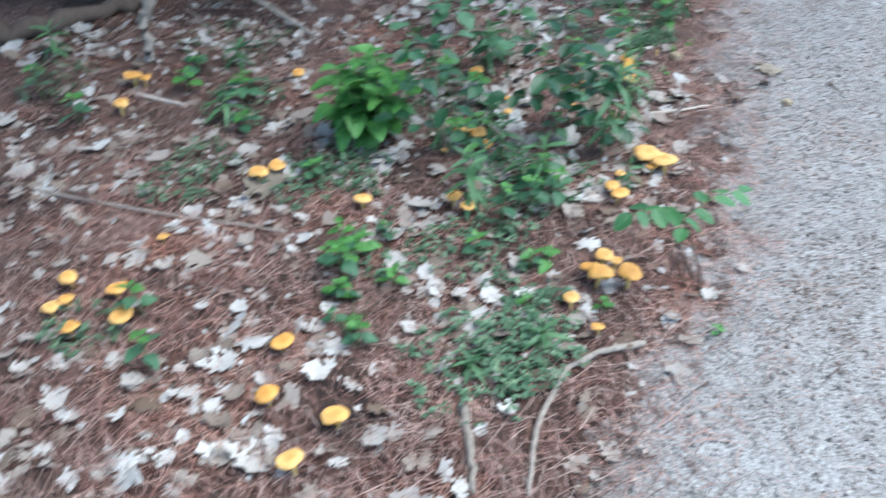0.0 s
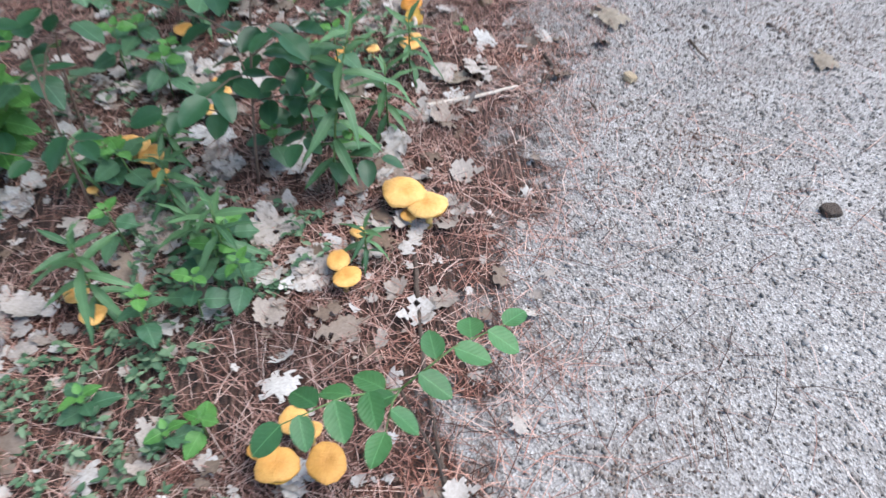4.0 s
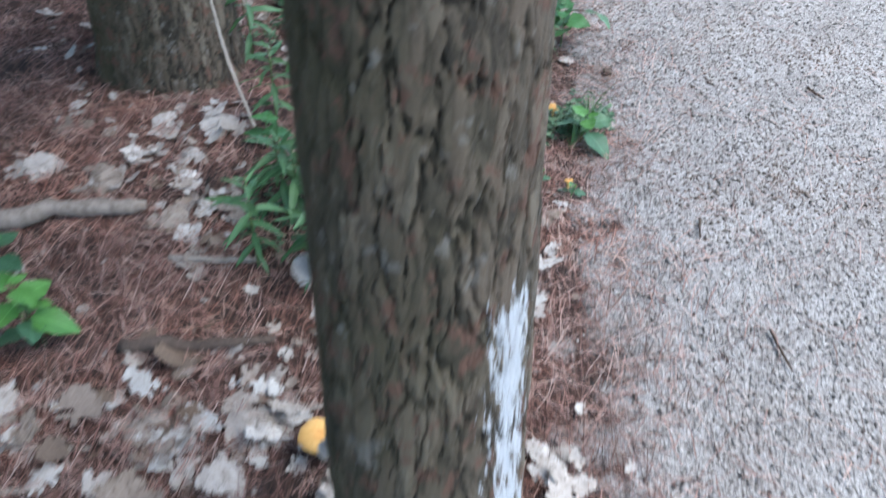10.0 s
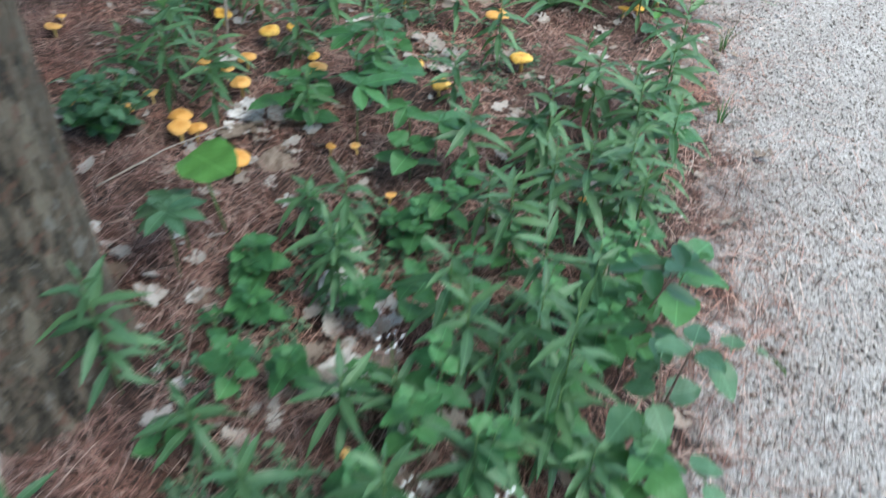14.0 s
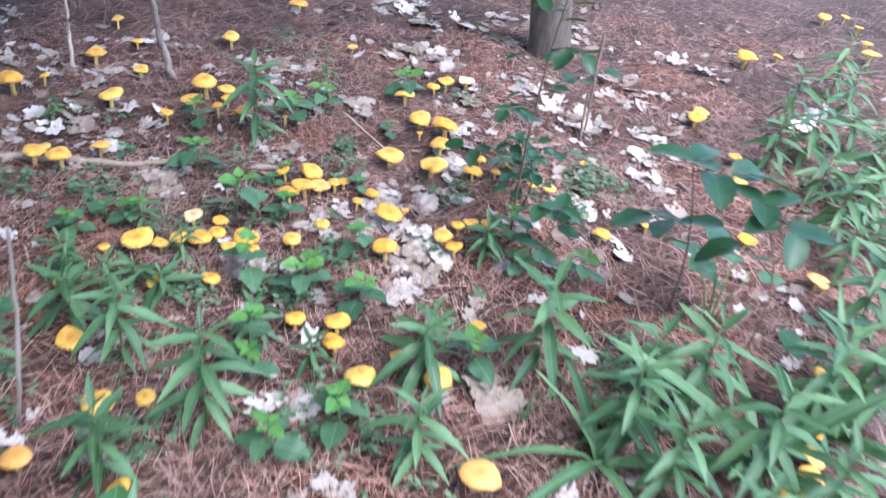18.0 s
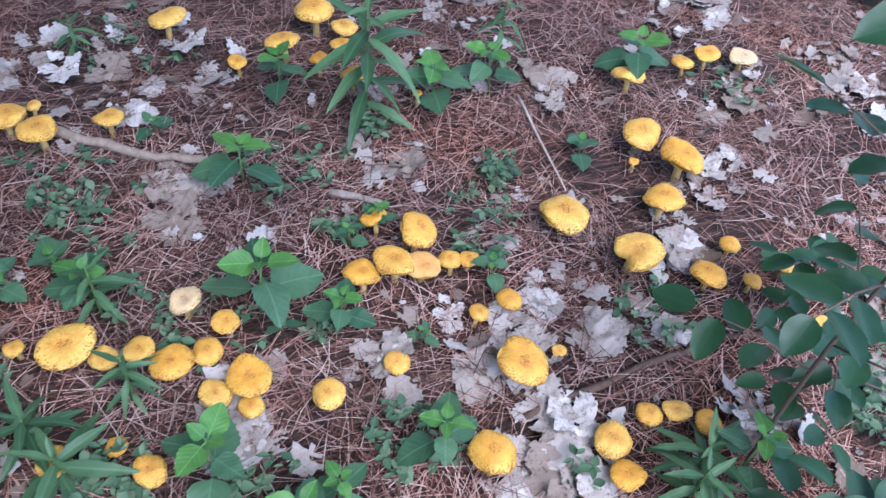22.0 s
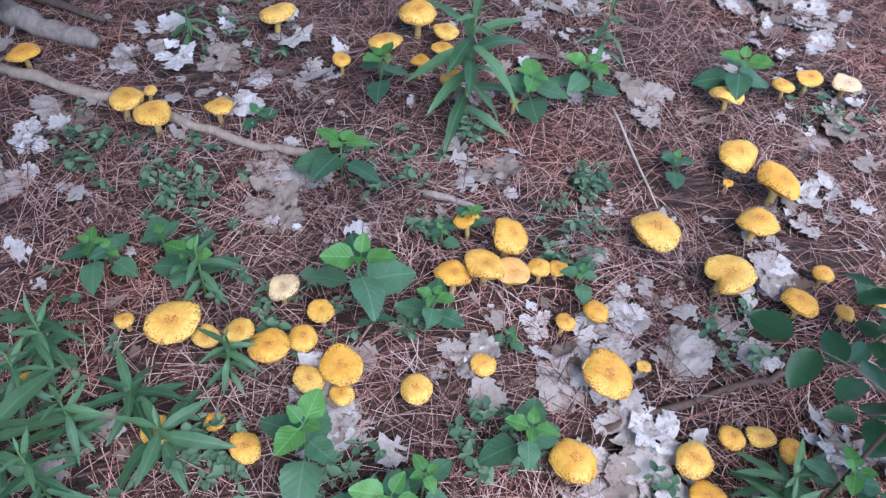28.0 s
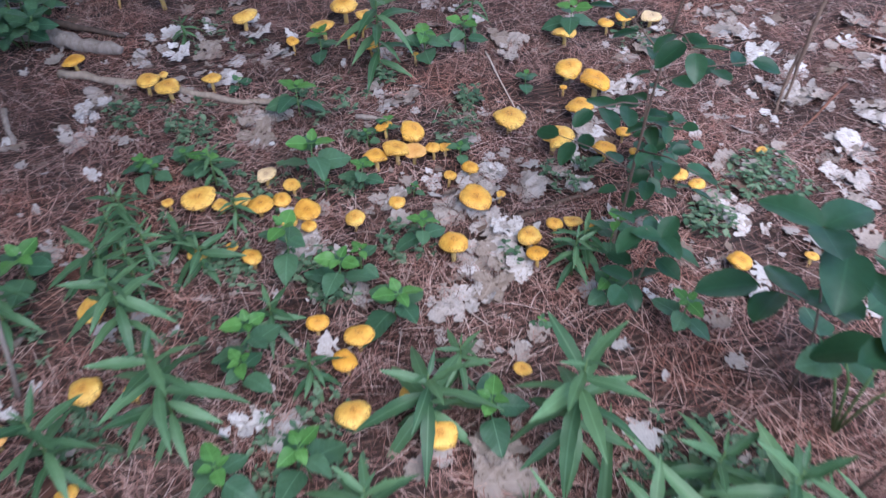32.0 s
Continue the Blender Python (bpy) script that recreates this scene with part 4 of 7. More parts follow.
def flake(x, y, sx, sy, sz, turn, mat, name, label, category, seed=0):
    """A small lumpy stone, cone or flake of bark with worn corners."""
    bm = bmesh.new()
    bmesh.ops.create_icosphere(bm, subdivisions=2, radius=1.0)
    for v in bm.verts:
        p = v.co.copy()
        q = Vector([math.copysign(abs(c) ** 0.55, c) for c in p])
        v.co = q * (1 + 0.22 * noise.noise(p * 1.7 + Vector((seed, 0, 0)))) * 0.8
    me = bpy.data.meshes.new(name)
    bm.to_mesh(me)
    bm.free()
    me.materials.append(mat)
    ob = new(name, me)
    ob.matrix_basis = pose(x, y, ground_at(x, y) + sz * 0.6, 4, 3, turn) @ Matrix.Diagonal((sx, sy, sz, 1))
    return tagged(ob, label, category)


def value_noise(u, z, cols, rows, seed):
    """Smooth random values over (u, z), periodic in u over cols cells."""
    g = np.random.RandomState(seed).uniform(0, 1, (cols, rows))
    iu, iz = np.floor(u).astype(int), np.floor(z).astype(int)
    fu, fz = u - iu, z - iz
    fu, fz = fu * fu * (3 - 2 * fu), fz * fz * (3 - 2 * fz)
    at = lambda a, b: g[a % cols, b % rows]
    return (at(iu, iz) * (1 - fu) + at(iu + 1, iz) * fu) * (1 - fz) + (at(iu, iz + 1) * (1 - fu) + at(iu + 1, iz + 1) * fu) * fz


def trunk(name, x, y, r, h, lean, seed, label, resin=False, flare=0.35, sides=120, fine=0.012, mat=BARK):
    """A pine trunk with furrowed bark plates; lean is its offset at one metre."""
    rows = int(min(h, 1.7) / fine)
    zs = np.concatenate([np.arange(rows) * fine, np.linspace(min(h, 1.7), h, 12)]) - 0.06
    ts = np.linspace(0, 2 * np.pi, sides, endpoint=False)
    t, z = np.meshgrid(ts, zs)
    rng = np.random.RandomState(seed)
    # plates: long jittered cells with dark furrows between them
    def plates(cols, cell, wobble, seed2):
        """Gap to the plate's border and a random tone, for jittered long cells round the trunk."""
        jx, jz = rng.uniform(0.05, 0.95, (cols, 64)), rng.uniform(0.0, 1.0, (cols, 64))
        wu, wz = t * cols / (2 * np.pi), (z + 0.2) / cell
        for k, (a, b, c) in enumerate(((14, 0.06, 0.8), (44, 0.022, 0.4), (130, 0.007, 0.28))):
            wu = wu + wobble * c * (value_noise(t * a / (2 * np.pi), z / b, a, 61 + k, seed2 + k) - 0.5)
            wz = wz + wobble * c * (value_noise(t * a / (2 * np.pi), z / b, a, 71 + k, seed2 + 9 + k) - 0.5)
        d1, d2, tone = np.full(t.shape, 9.0), np.full(t.shape, 9.0), np.zeros(t.shape)
        cu, cz = np.floor(wu).astype(int), np.floor(wz).astype(int)
        for du in (-1, 0, 1):
            for dz in (-1, 0, 1):
                ku, kz = (cu + du) % cols, (cz + dz) % 64
                d = np.hypot((wu - cu - du - jx[ku, kz]) * 1.25, (wz - cz - dz - jz[ku, kz]) * 0.8)
                closer = d < d1
                d2 = np.where(closer, d1, np.minimum(d2, d))
                tone = np.where(closer, jx[ku, (kz + 7) % 64], tone)
                d1 = np.where(closer, d, d1)
        return d2 - d1, tone

    gap, tone = plates(max(7, int(2 * np.pi * r / 0.027)), 0.085, 0.85, seed + 5)
    small, scale_tone = plates(max(14, int(2 * np.pi * r / 0.014)), 0.035, 1.2, seed + 40)
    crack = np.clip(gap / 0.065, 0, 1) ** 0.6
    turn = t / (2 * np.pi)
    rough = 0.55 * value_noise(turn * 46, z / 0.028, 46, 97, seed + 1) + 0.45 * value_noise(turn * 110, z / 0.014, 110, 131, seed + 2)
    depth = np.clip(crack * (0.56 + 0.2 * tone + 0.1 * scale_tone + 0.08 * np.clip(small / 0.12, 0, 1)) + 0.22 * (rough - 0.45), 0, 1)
    shade = np.clip(0.55 * tone + 0.45 * scale_tone, 0, 1)
    taper = 1 - 0.45 * np.clip(z, 0, None) / max(h, 4)
    root = 1 + flare * np.exp(-np.clip(z + 0.03, 0, None) / 0.07) * (1 + 0.35 * np.sin(3 * t + seed))
    rad = r * taper * root + 0.012 * (depth - 0.6)
    zc = np.clip(z, 0, None)
    bend = np.where(zc < 1.2, zc, 1.2 + 0.25 * (zc - 1.2))
    v = np.stack([rad * np.cos(t) + lean[0] * bend, rad * np.sin(t) + lean[1] * bend, z], -1).reshape(-1, 3)
    n = len(zs)
    i, k = np.meshgrid(np.arange(n - 1), np.arange(sides), indexing="ij")
    a, b = (i * sides + k).ravel(), (i * sides + (k + 1) % sides).ravel()
    me = quads_mesh("bark", v, np.stack([a, b, b + sides, a + sides], -1), mat, True)
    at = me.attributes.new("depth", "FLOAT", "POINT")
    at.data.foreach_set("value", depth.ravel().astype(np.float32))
    at = me.attributes.new("plate", "FLOAT", "POINT")
    at.data.foreach_set("value", shade.ravel().astype(np.float32))
    rs = np.zeros_like(t)
    if resin:
        centre = radians(-30) + 0.10 * np.sin(z * 9)
        off = np.abs((t - centre + np.pi) % (2 * np.pi) - np.pi)
        rs = np.clip(1.15 - off / 0.42, 0, 1) * np.clip((0.665 - z) / 0.05, 0, 1) * np.clip((z - 0.05) / 0.2, 0, 1)
    at = me.attributes.new("resin", "FLOAT", "POINT")
    at.data.foreach_set("value", rs.ravel().astype(np.float32))
    ob = thing(name, x, y, 0, label, "tree", "pine trees")
    part("trunk", me, ob)
    return ob


def crown(ob, x0, y0, low, high, spread, seed, sprays=2600, limbs=7):
    """Limbs and loose sprays of foliage round the upper trunk, from low to high; out of view, sized for their shade."""
    rng = random.Random(seed)
    limb_ends = []
    for i in range(limbs):
        a, z = i * 2.4 + seed, low + (high - low) * (0.1 + 0.8 * i / limbs)
        ln = spread * rng.uniform(0.7, 1.0) * (1.1 - 0.5 * i / limbs)
        b = Vector((x0 * z, y0 * z, z))
        e = b + Vector((math.cos(a) * ln, math.sin(a) * ln, 0.2 * ln))
        part("limb", tube("limb", [b, (b + e) / 2 + Vector((0, 0, 0.05)), e], (0.04, 0.025, 0.01), WOOD_DARK, 6), ob)
        limb_ends.append((b, e, ln))
    verts, faces = [], []
    for k in range(sprays):
        b, e, ln = limb_ends[k % limbs]
        u = rng.uniform(0.2, 1.1)
        c = b.lerp(e, u) + Vector((rng.gauss(0, 0.3), rng.gauss(0, 0.3), rng.gauss(0, 0.16))) * ln * 0.8
        d = Vector((rng.gauss(0, 1), rng.gauss(0, 1), rng.gauss(0, 0.4))).normalized() * rng.uniform(0.1, 0.2)
        s = d.cross(Vector((rng.gauss(0, 0.3), rng.gauss(0, 0.3), 1))).normalized() * rng.uniform(0.03, 0.06)
        q = len(verts)
        verts += [tuple(c), tuple(c + d * 0.45 + s), tuple(c + d), tuple(c + d * 0.45 - s)]
        faces.append((q, q + 1, q + 2, q + 3))
    tagged(part("crown", mesh_from("crown", verts, faces, SHADE_LEAF, False), ob), kind="stuff")


herb_zones = []


def herb_zone(x, y, r, k):
    herb_zones.append((x, y, r, k))


def shade_thicket(x, y, h, r, seed):
    """A tall shrub, added out of view for its shade: several stems under a loose crown of many dark leaves."""
    rng = random.Random(seed)
    ob = thing("shrub", x, y, 0, "unseen tall dark green shrub added to shade the clearing's edge", "shrub", "tall shrubs")
    for s in range(5):
        a = s * 1.26 + seed
        e = Vector((math.cos(a) * r * 0.6, math.sin(a) * r * 0.6, h * rng.uniform(0.75, 0.95)))
        part("stem", tube("stem", [(0.05 * math.cos(a), 0.05 * math.sin(a), -0.02), e * 0.5 + Vector((0, 0, 0.05)), e], (0.011, 0.008, 0.004), STEM_BROWN, 7), ob)
    verts, faces = [], []
    for k in range(4200):
        a, b = rng.uniform(0, 6.28), rng.gauss(-0.05, 0.5)
        d = r * rng.random() ** 0.45
        lump = 1 + 0.3 * math.sin(3 * a + seed) * math.cos(2 * b)
        c = Vector((math.cos(a) * math.cos(b) * d * lump, math.sin(a) * math.cos(b) * d * lump, h * 0.56 + math.sin(b) * h * 0.5 * lump))
        f = Vector((rng.gauss(0, 1), rng.gauss(0, 1), rng.gauss(-0.2, 0.4))).normalized()
        s = f.cross(Vector((rng.gauss(0, 0.4), rng.gauss(0, 0.4), 1))).normalized()
        ln = rng.uniform(0.06, 0.11)
        q = len(verts)
        verts += [tuple(c), tuple(c + f * ln * 0.4 + s * ln * 0.26), tuple(c + f * ln), tuple(c + f * ln * 0.4 - s * ln * 0.26)]
        faces.append((q, q + 1, q + 2, q + 3))
    tagged(part("crown", mesh_from("crown", verts, faces, SHADE_LEAF, False), ob), kind="stuff")
    return ob


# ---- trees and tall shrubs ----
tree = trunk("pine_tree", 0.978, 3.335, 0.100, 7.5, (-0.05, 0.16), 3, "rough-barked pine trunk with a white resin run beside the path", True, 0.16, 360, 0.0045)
crown(tree, -0.05, 0.06, 3.6, 7.2, 1.4, 5, 1500)
for z, size in ((0.61, 0.017), (0.39, 0.012)):
    bm = bmesh.new()
    bmesh.ops.create_uvsphere(bm, u_segments=14, v_segments=8, radius=size)
    for v in bm.verts:
        v.co = Vector((v.co.x, v.co.y, v.co.z * (0.28 if v.co.z > 0 else 0.5))) * (1 + 0.15 * noise.noise(v.co * 90))
    me = bpy.data.meshes.new("bracket_fungus")
    bm.to_mesh(me)
    bm.free()
    me.shade_smooth()
    me.materials.append(WOOD_PALE)
    ob = tagged(new("bracket_fungus", me), "small pale bracket fungus on the pine bark", "fungus")
    ob.matrix_basis = pose(0.978 - 0.05 * z - 0.1, 3.335 + 0.16 * z - 0.012, z, 0, -8, 190)
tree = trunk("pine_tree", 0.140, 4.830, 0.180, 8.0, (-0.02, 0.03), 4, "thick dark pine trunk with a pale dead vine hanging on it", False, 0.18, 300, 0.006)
# crown out of view, made low, wide and dense to shade the litter below
crown(tree, -0.02, 0.02, 2.4, 7.8, 2.5, 6, 11000, 10)
# shrubs added out of view, to darken the floor on the left
shade_thicket(-1.75, 4.05, 2.3, 0.95, 1)
shade_thicket(-1.15, 4.55, 2.1, 0.75, 2)
shade_thicket(-2.45, 6.30, 2.3, 1.0, 3)
shade_thicket(-2.55, 7.25, 2.3, 1.0, 4)
shade_thicket(-2.15, 5.40, 2.3, 0.95, 5)
# unseen pines added on the side away from the path; their crowns block skylight
for k, (x, y) in enumerate(((-2.9, 2.3), (-3.2, 4.3), (-3.3, 6.0), (-3.2, 7.8), (-2.5, 9.8), (-2.2, 0.6))):
    tree = trunk("pine_tree", x, y, 0.13, 7.0, (0.01, 0.01), 20 + k, "unseen straight pine added deeper in the wood to block skylight", False, 0.2, 40, 0.05)
    crown(tree, 0.01, 0.01, 2.2, 6.6, 2.2 if k in (0, 5) else 3.1, 30 + k, 2600 if k in (0, 5) else 9000, 10)

# ---- mushrooms ----
mushroom(-1.271, 6.135, 0.031, 0.045)
mushroom(-1.100, 6.305, 0.033, 0.046)
mushroom(-1.047, 6.345, 0.036, 0.048)
mushroom(-1.134, 6.345, 0.014, 0.030)
mushroom(-1.051, 6.458, 0.028, 0.042)
mushroom(-1.310, 6.610, 0.038, 0.050)
mushroom(-1.255, 6.889, 0.042, 0.053)
mushroom(-1.179, 6.800, 0.035, 0.048)
mushroom(-1.153, 6.704, 0.021, 0.036)
mushroom(-1.117, 6.854, 0.022, 0.037)
mushroom(-1.150, 6.911, 0.023, 0.037)
mushroom(-1.196, 6.932, 0.029, 0.043)
mushroom(-1.044, 6.894, 0.027, 0.041)
mushroom(-0.879, 7.410, 0.035, 0.048)
mushroom(-0.890, 7.555, 0.024, 0.038)
mushroom(-0.897, 7.620, 0.030, 0.044)
mushroom(-0.863, 7.689, 0.032, 0.045, "pale")
mushroom(-0.715, 7.331, 0.039, 0.051)
mushroom(-0.634, 7.364, 0.045, 0.057)
mushroom(-0.675, 7.296, 0.010, 0.026)
mushroom(-0.561, 7.277, 0.036, 0.048)
mushroom(-0.582, 7.091, 0.043, 0.054)
mushroom(-0.470, 7.161, 0.043, 0.054, "bitten")
mushroom(-0.444, 7.331, 0.019, 0.034)
mushroom(-0.400, 7.251, 0.029, 0.042)
mushroom(-0.368, 7.318, 0.017, 0.032)
mushroom(-0.376, 7.391, 0.018, 0.033)
mushroom(-0.690, 6.802, 0.022, 0.037)
mushroom(-0.632, 6.856, 0.034, 0.047)
mushroom(-0.586, 6.796, 0.034, 0.047)
mushroom(-0.583, 6.743, 0.029, 0.043)
mushroom(-0.567, 6.836, 0.028, 0.042, "orange")
mushroom(-0.569, 6.881, 0.020, 0.035)
mushroom(-0.561, 6.912, 0.018, 0.033)
mushroom(-0.463, 6.881, 0.017, 0.033)
mushroom(-0.466, 6.933, 0.021, 0.036)
mushroom(-0.423, 6.736, 0.020, 0.035)
mushroom(-0.354, 6.894, 0.039, 0.051)
mushroom(-0.364, 6.962, 0.011, 0.028)
mushroom(-0.407, 6.633, 0.024, 0.039)
mushroom(-0.465, 6.543, 0.033, 0.046)
mushroom(-0.461, 6.497, 0.023, 0.037)
mushroom(-0.429, 6.535, 0.019, 0.034)
mushroom(-0.528, 6.503, 0.023, 0.037)
mushroom(-0.522, 6.455, 0.031, 0.045)
mushroom(-0.562, 6.420, 0.024, 0.038)
mushroom(-0.565, 6.376, 0.021, 0.036)
mushroom(-0.591, 6.335, 0.039, 0.051)
mushroom(-0.625, 6.270, 0.015, 0.031)
mushroom(-0.624, 6.494, 0.025, 0.039, "pale")
mushroom(-0.568, 6.537, 0.022, 0.037)
mushroom(-0.250, 6.796, 0.033, 0.046)
mushroom(-0.210, 6.952, 0.028, 0.042)
mushroom(-0.228, 7.023, 0.020, 0.035)
mushroom(-0.218, 7.063, 0.021, 0.036)
mushroom(-0.187, 7.092, 0.021, 0.036)
mushroom(-0.163, 6.945, 0.025, 0.039)
mushroom(-0.549, 6.145, 0.020, 0.035)
mushroom(-0.435, 6.299, 0.023, 0.038)
mushroom(-0.433, 6.369, 0.015, 0.031)
mushroom(-0.384, 6.401, 0.023, 0.038)
mushroom(-0.214, 7.381, 0.020, 0.035)
mushroom(0.022, 7.316, 0.027, 0.041)
mushroom(-0.165, 6.475, 0.022, 0.037)
mushroom(-0.102, 6.536, 0.030, 0.043)
mushroom(-0.058, 6.493, 0.026, 0.040)
mushroom(-0.360, 6.083, 0.030, 0.044)
mushroom(0.063, 7.470, 0.016, 0.031)
mushroom(-0.258, 7.601, 0.014, 0.030)
mushroom(-0.256, 7.364, 0.021, 0.036)
mushroom(-0.172, 6.053, 0.032, 0.046)
mushroom(-0.142, 6.127, 0.020, 0.036)
mushroom(0.058, 6.470, 0.034, 0.047)
mushroom(0.052, 6.577, 0.020, 0.035)
mushroom(0.153, 6.594, 0.031, 0.044)
mushroom(0.081, 6.787, 0.018, 0.033)
mushroom(0.013, 6.002, 0.020, 0.035)
mushroom(-1.601, 6.292, 0.022, 0.037)
mushroom(-1.541, 6.405, 0.042, 0.053)
mushroom(-1.624, 6.704, 0.037, 0.049)
mushroom(-1.456, 6.775, 0.027, 0.041)
mushroom(-1.688, 6.876, 0.019, 0.034)
mushroom(-1.561, 6.512, 0.015, 0.031)
mushroom(-1.558, 7.168, 0.035, 0.048)
mushroom(-1.305, 7.528, 0.021, 0.036)
mushroom(-0.971, 6.998, 0.010, 0.027)
mushroom(-1.741, 7.590, 0.039, 0.051)
mushroom(-1.903, 6.910, 0.023, 0.037)
mushroom(-0.234, 8.217, 0.036, 0.048)
mushroom(-0.438, 8.951, 0.046, 0.057)
mushroom(-0.386, 9.139, 0.025, 0.039)
mushroom(-0.151, 9.577, 0.045, 0.057)
mushroom(-0.236, 9.756, 0.029, 0.043)
mushroom(-0.523, 9.919, 0.036, 0.049)
mushroom(-0.481, 10.082, 0.026, 0.040)
mushroom(-0.359, 9.959, 0.028, 0.042)
mushroom(-0.251, 8.274, 0.030, 0.044)
mushroom(0.003, 8.074, 0.028, 0.041)
mushroom(0.092, 7.940, 0.024, 0.039)
mushroom(0.220, 7.843, 0.025, 0.039, "orange")
mushroom(0.275, 7.645, 0.029, 0.043)
mushroom(0.486, 7.627, 0.033, 0.046, "orange")
mushroom(0.374, 6.485, 0.038, 0.050, "orange")
mushroom(0.748, 7.044, 0.027, 0.041)
mushroom(0.719, 7.117, 0.016, 0.031)
mushroom(-0.068, 5.772, 0.030, 0.044, "orange")
mushroom(0.065, 5.935, 0.031, 0.044, "orange")
mushroom(0.288, 6.102, 0.021, 0.036)
mushroom(0.777, 6.904, 0.041, 0.053)
mushroom(0.705, 6.758, 0.023, 0.037)
mushroom(0.744, 6.780, 0.023, 0.037)
mushroom(0.541, 6.263, 0.035, 0.047)
mushroom(0.651, 7.297, 0.021, 0.036)
mushroom(0.504, 8.233, 0.037, 0.050)
mushroom(-0.069, 5.528, 0.030, 0.044, "orange")
mushroom(-0.033, 5.549, 0.024, 0.039, "orange")
mushroom(0.137, 5.476, 0.037, 0.049, "orange")
mushroom(-0.249, 5.631, 0.020, 0.035, "orange")
mushroom(-0.153, 5.829, 0.022, 0.037, "orange")
mushroom(-0.235, 5.828, 0.020, 0.035, "orange")
mushroom(-0.735, 5.779, 0.027, 0.041, "orange")
mushroom(-0.785, 5.854, 0.016, 0.031, "orange")
mushroom(0.288, 5.646, 0.014, 0.030, "orange")
mushroom(0.337, 5.678, 0.013, 0.029, "orange")
mushroom(0.901, 5.729, 0.015, 0.031, "orange")
mushroom(0.507, 5.545, 0.013, 0.029, "orange")
mushroom(-0.396, 5.493, 0.016, 0.032, "orange")
mushroom(0.767, 6.986, 0.029, 0.042)
mushroom(-0.243, 5.528, 0.025, 0.040, "orange")
mushroom(-0.098, 5.568, 0.032, 0.045, "orange")
mushroom(0.773, 5.248, 0.018, 0.033, "orange")
mushroom(0.765, 4.915, 0.010, 0.026, "orange")
mushroom(0.904, 4.761, 0.034, 0.047, "orange")
mushroom(0.842, 4.607, 0.019, 0.034, "orange")
mushroom(0.875, 4.605, 0.021, 0.036, "orange")
mushroom(0.866, 4.587, 0.018, 0.034, "orange")
mushroom(1.169, 4.681, 0.016, 0.031, "orange")
mushroom(1.032, 5.328, 0.013, 0.029, "orange")
mushroom(0.402, 6.022, 0.031, 0.044)
mushroom(-0.138, 5.898, 0.027, 0.041, "orange")
mushroom(0.979, 4.387, 0.026, 0.040, "orange")
mushroom(1.009, 4.426, 0.026, 0.040, "orange")
mushroom(1.084, 4.402, 0.031, 0.044, "pale")
mushroom(1.196, 4.379, 0.011, 0.027, "orange")
mushroom(0.727, 4.253, 0.017, 0.032, "orange")
mushroom(0.793, 4.182, 0.021, 0.036, "orange")
mushroom(0.841, 4.203, 0.019, 0.034, "orange")
mushroom(0.847, 4.092, 0.035, 0.048, "orange")
mushroom(0.803, 4.245, 0.012, 0.028, "orange")
mushroom(0.823, 3.637, 0.030, 0.044)
mushroom(0.807, 3.729, 0.023, 0.038)
mushroom(0.844, 3.715, 0.011, 0.028)
mushroom(0.692, 2.662, 0.029, 0.043, "rust")
mushroom(0.671, 2.495, 0.028, 0.042, "orange")
mushroom(0.688, 2.540, 0.015, 0.031, "orange")
mushroom(0.583, 2.494, 0.018, 0.033, "orange")
mushroom(0.516, 2.489, 0.018, 0.033, "orange")
mushroom(0.511, 2.460, 0.018, 0.033, "orange")
mushroom(0.506, 2.431, 0.019, 0.034, "orange")
mushroom(0.515, 2.395, 0.019, 0.034, "orange")
mushroom(0.479, 2.387, 0.016, 0.032, "orange")
mushroom(0.443, 2.340, 0.014, 0.030, "orange")
mushroom(0.190, 2.412, 0.008, 0.025, "orange")
mushroom(0.234, 2.408, 0.016, 0.032, "orange")
mushroom(0.255, 2.374, 0.014, 0.030, "orange")
mushroom(0.825, 2.760, 0.006, 0.023, "orange")
mushroom(0.697, 2.909, 0.018, 0.033, "orange")
mushroom(0.608, 1.983, 0.044, 0.055, "orange")
mushroom(0.647, 1.946, 0.039, 0.051, "orange")
mushroom(0.613, 1.943, 0.018, 0.034, "orange")
mushroom(0.477, 1.841, 0.024, 0.039, "orange")
mushroom(0.085, 2.189, 0.036, 0.048, "orange")
mushroom(0.123, 2.163, 0.029, 0.043, "orange")
mushroom(0.018, 2.090, 0.012, 0.028, "orange")
mushroom(0.145, 2.619, 0.026, 0.040, "orange")
mushroom(0.037, 1.824, 0.022, 0.037, "orange")
mushroom(0.398, 1.531, 0.025, 0.039, "orange")
mushroom(0.424, 1.517, 0.016, 0.032, "orange")
mushroom(0.354, 1.491, 0.023, 0.037, "orange")
mushroom(0.376, 1.459, 0.033, 0.046, "orange")
mushroom(0.445, 1.454, 0.032, 0.045, "orange")
mushroom(0.293, 1.382, 0.021, 0.036, "orange")
mushroom(0.338, 1.286, 0.015, 0.030, "orange")
mushroom(-0.362, 1.268, 0.028, 0.042, "orange")
mushroom(0.072, 1.773, 0.023, 0.038, "orange")
mushroom(-0.216, 1.821, 0.028, 0.042, "orange")
mushroom(-0.528, 1.978, 0.032, 0.045, "orange")
mushroom(-0.480, 2.018, 0.027, 0.041, "orange")
mushroom(-0.495, 2.660, 0.024, 0.039, "orange")
mushroom(0.144, 2.104, 0.023, 0.037, "orange")
mushroom(0.226, 2.301, 0.022, 0.037, "orange")
mushroom(0.779, 3.631, 0.036, 0.049, "orange")
mushroom(-0.736, 1.692, 0.017, 0.032, "orange")
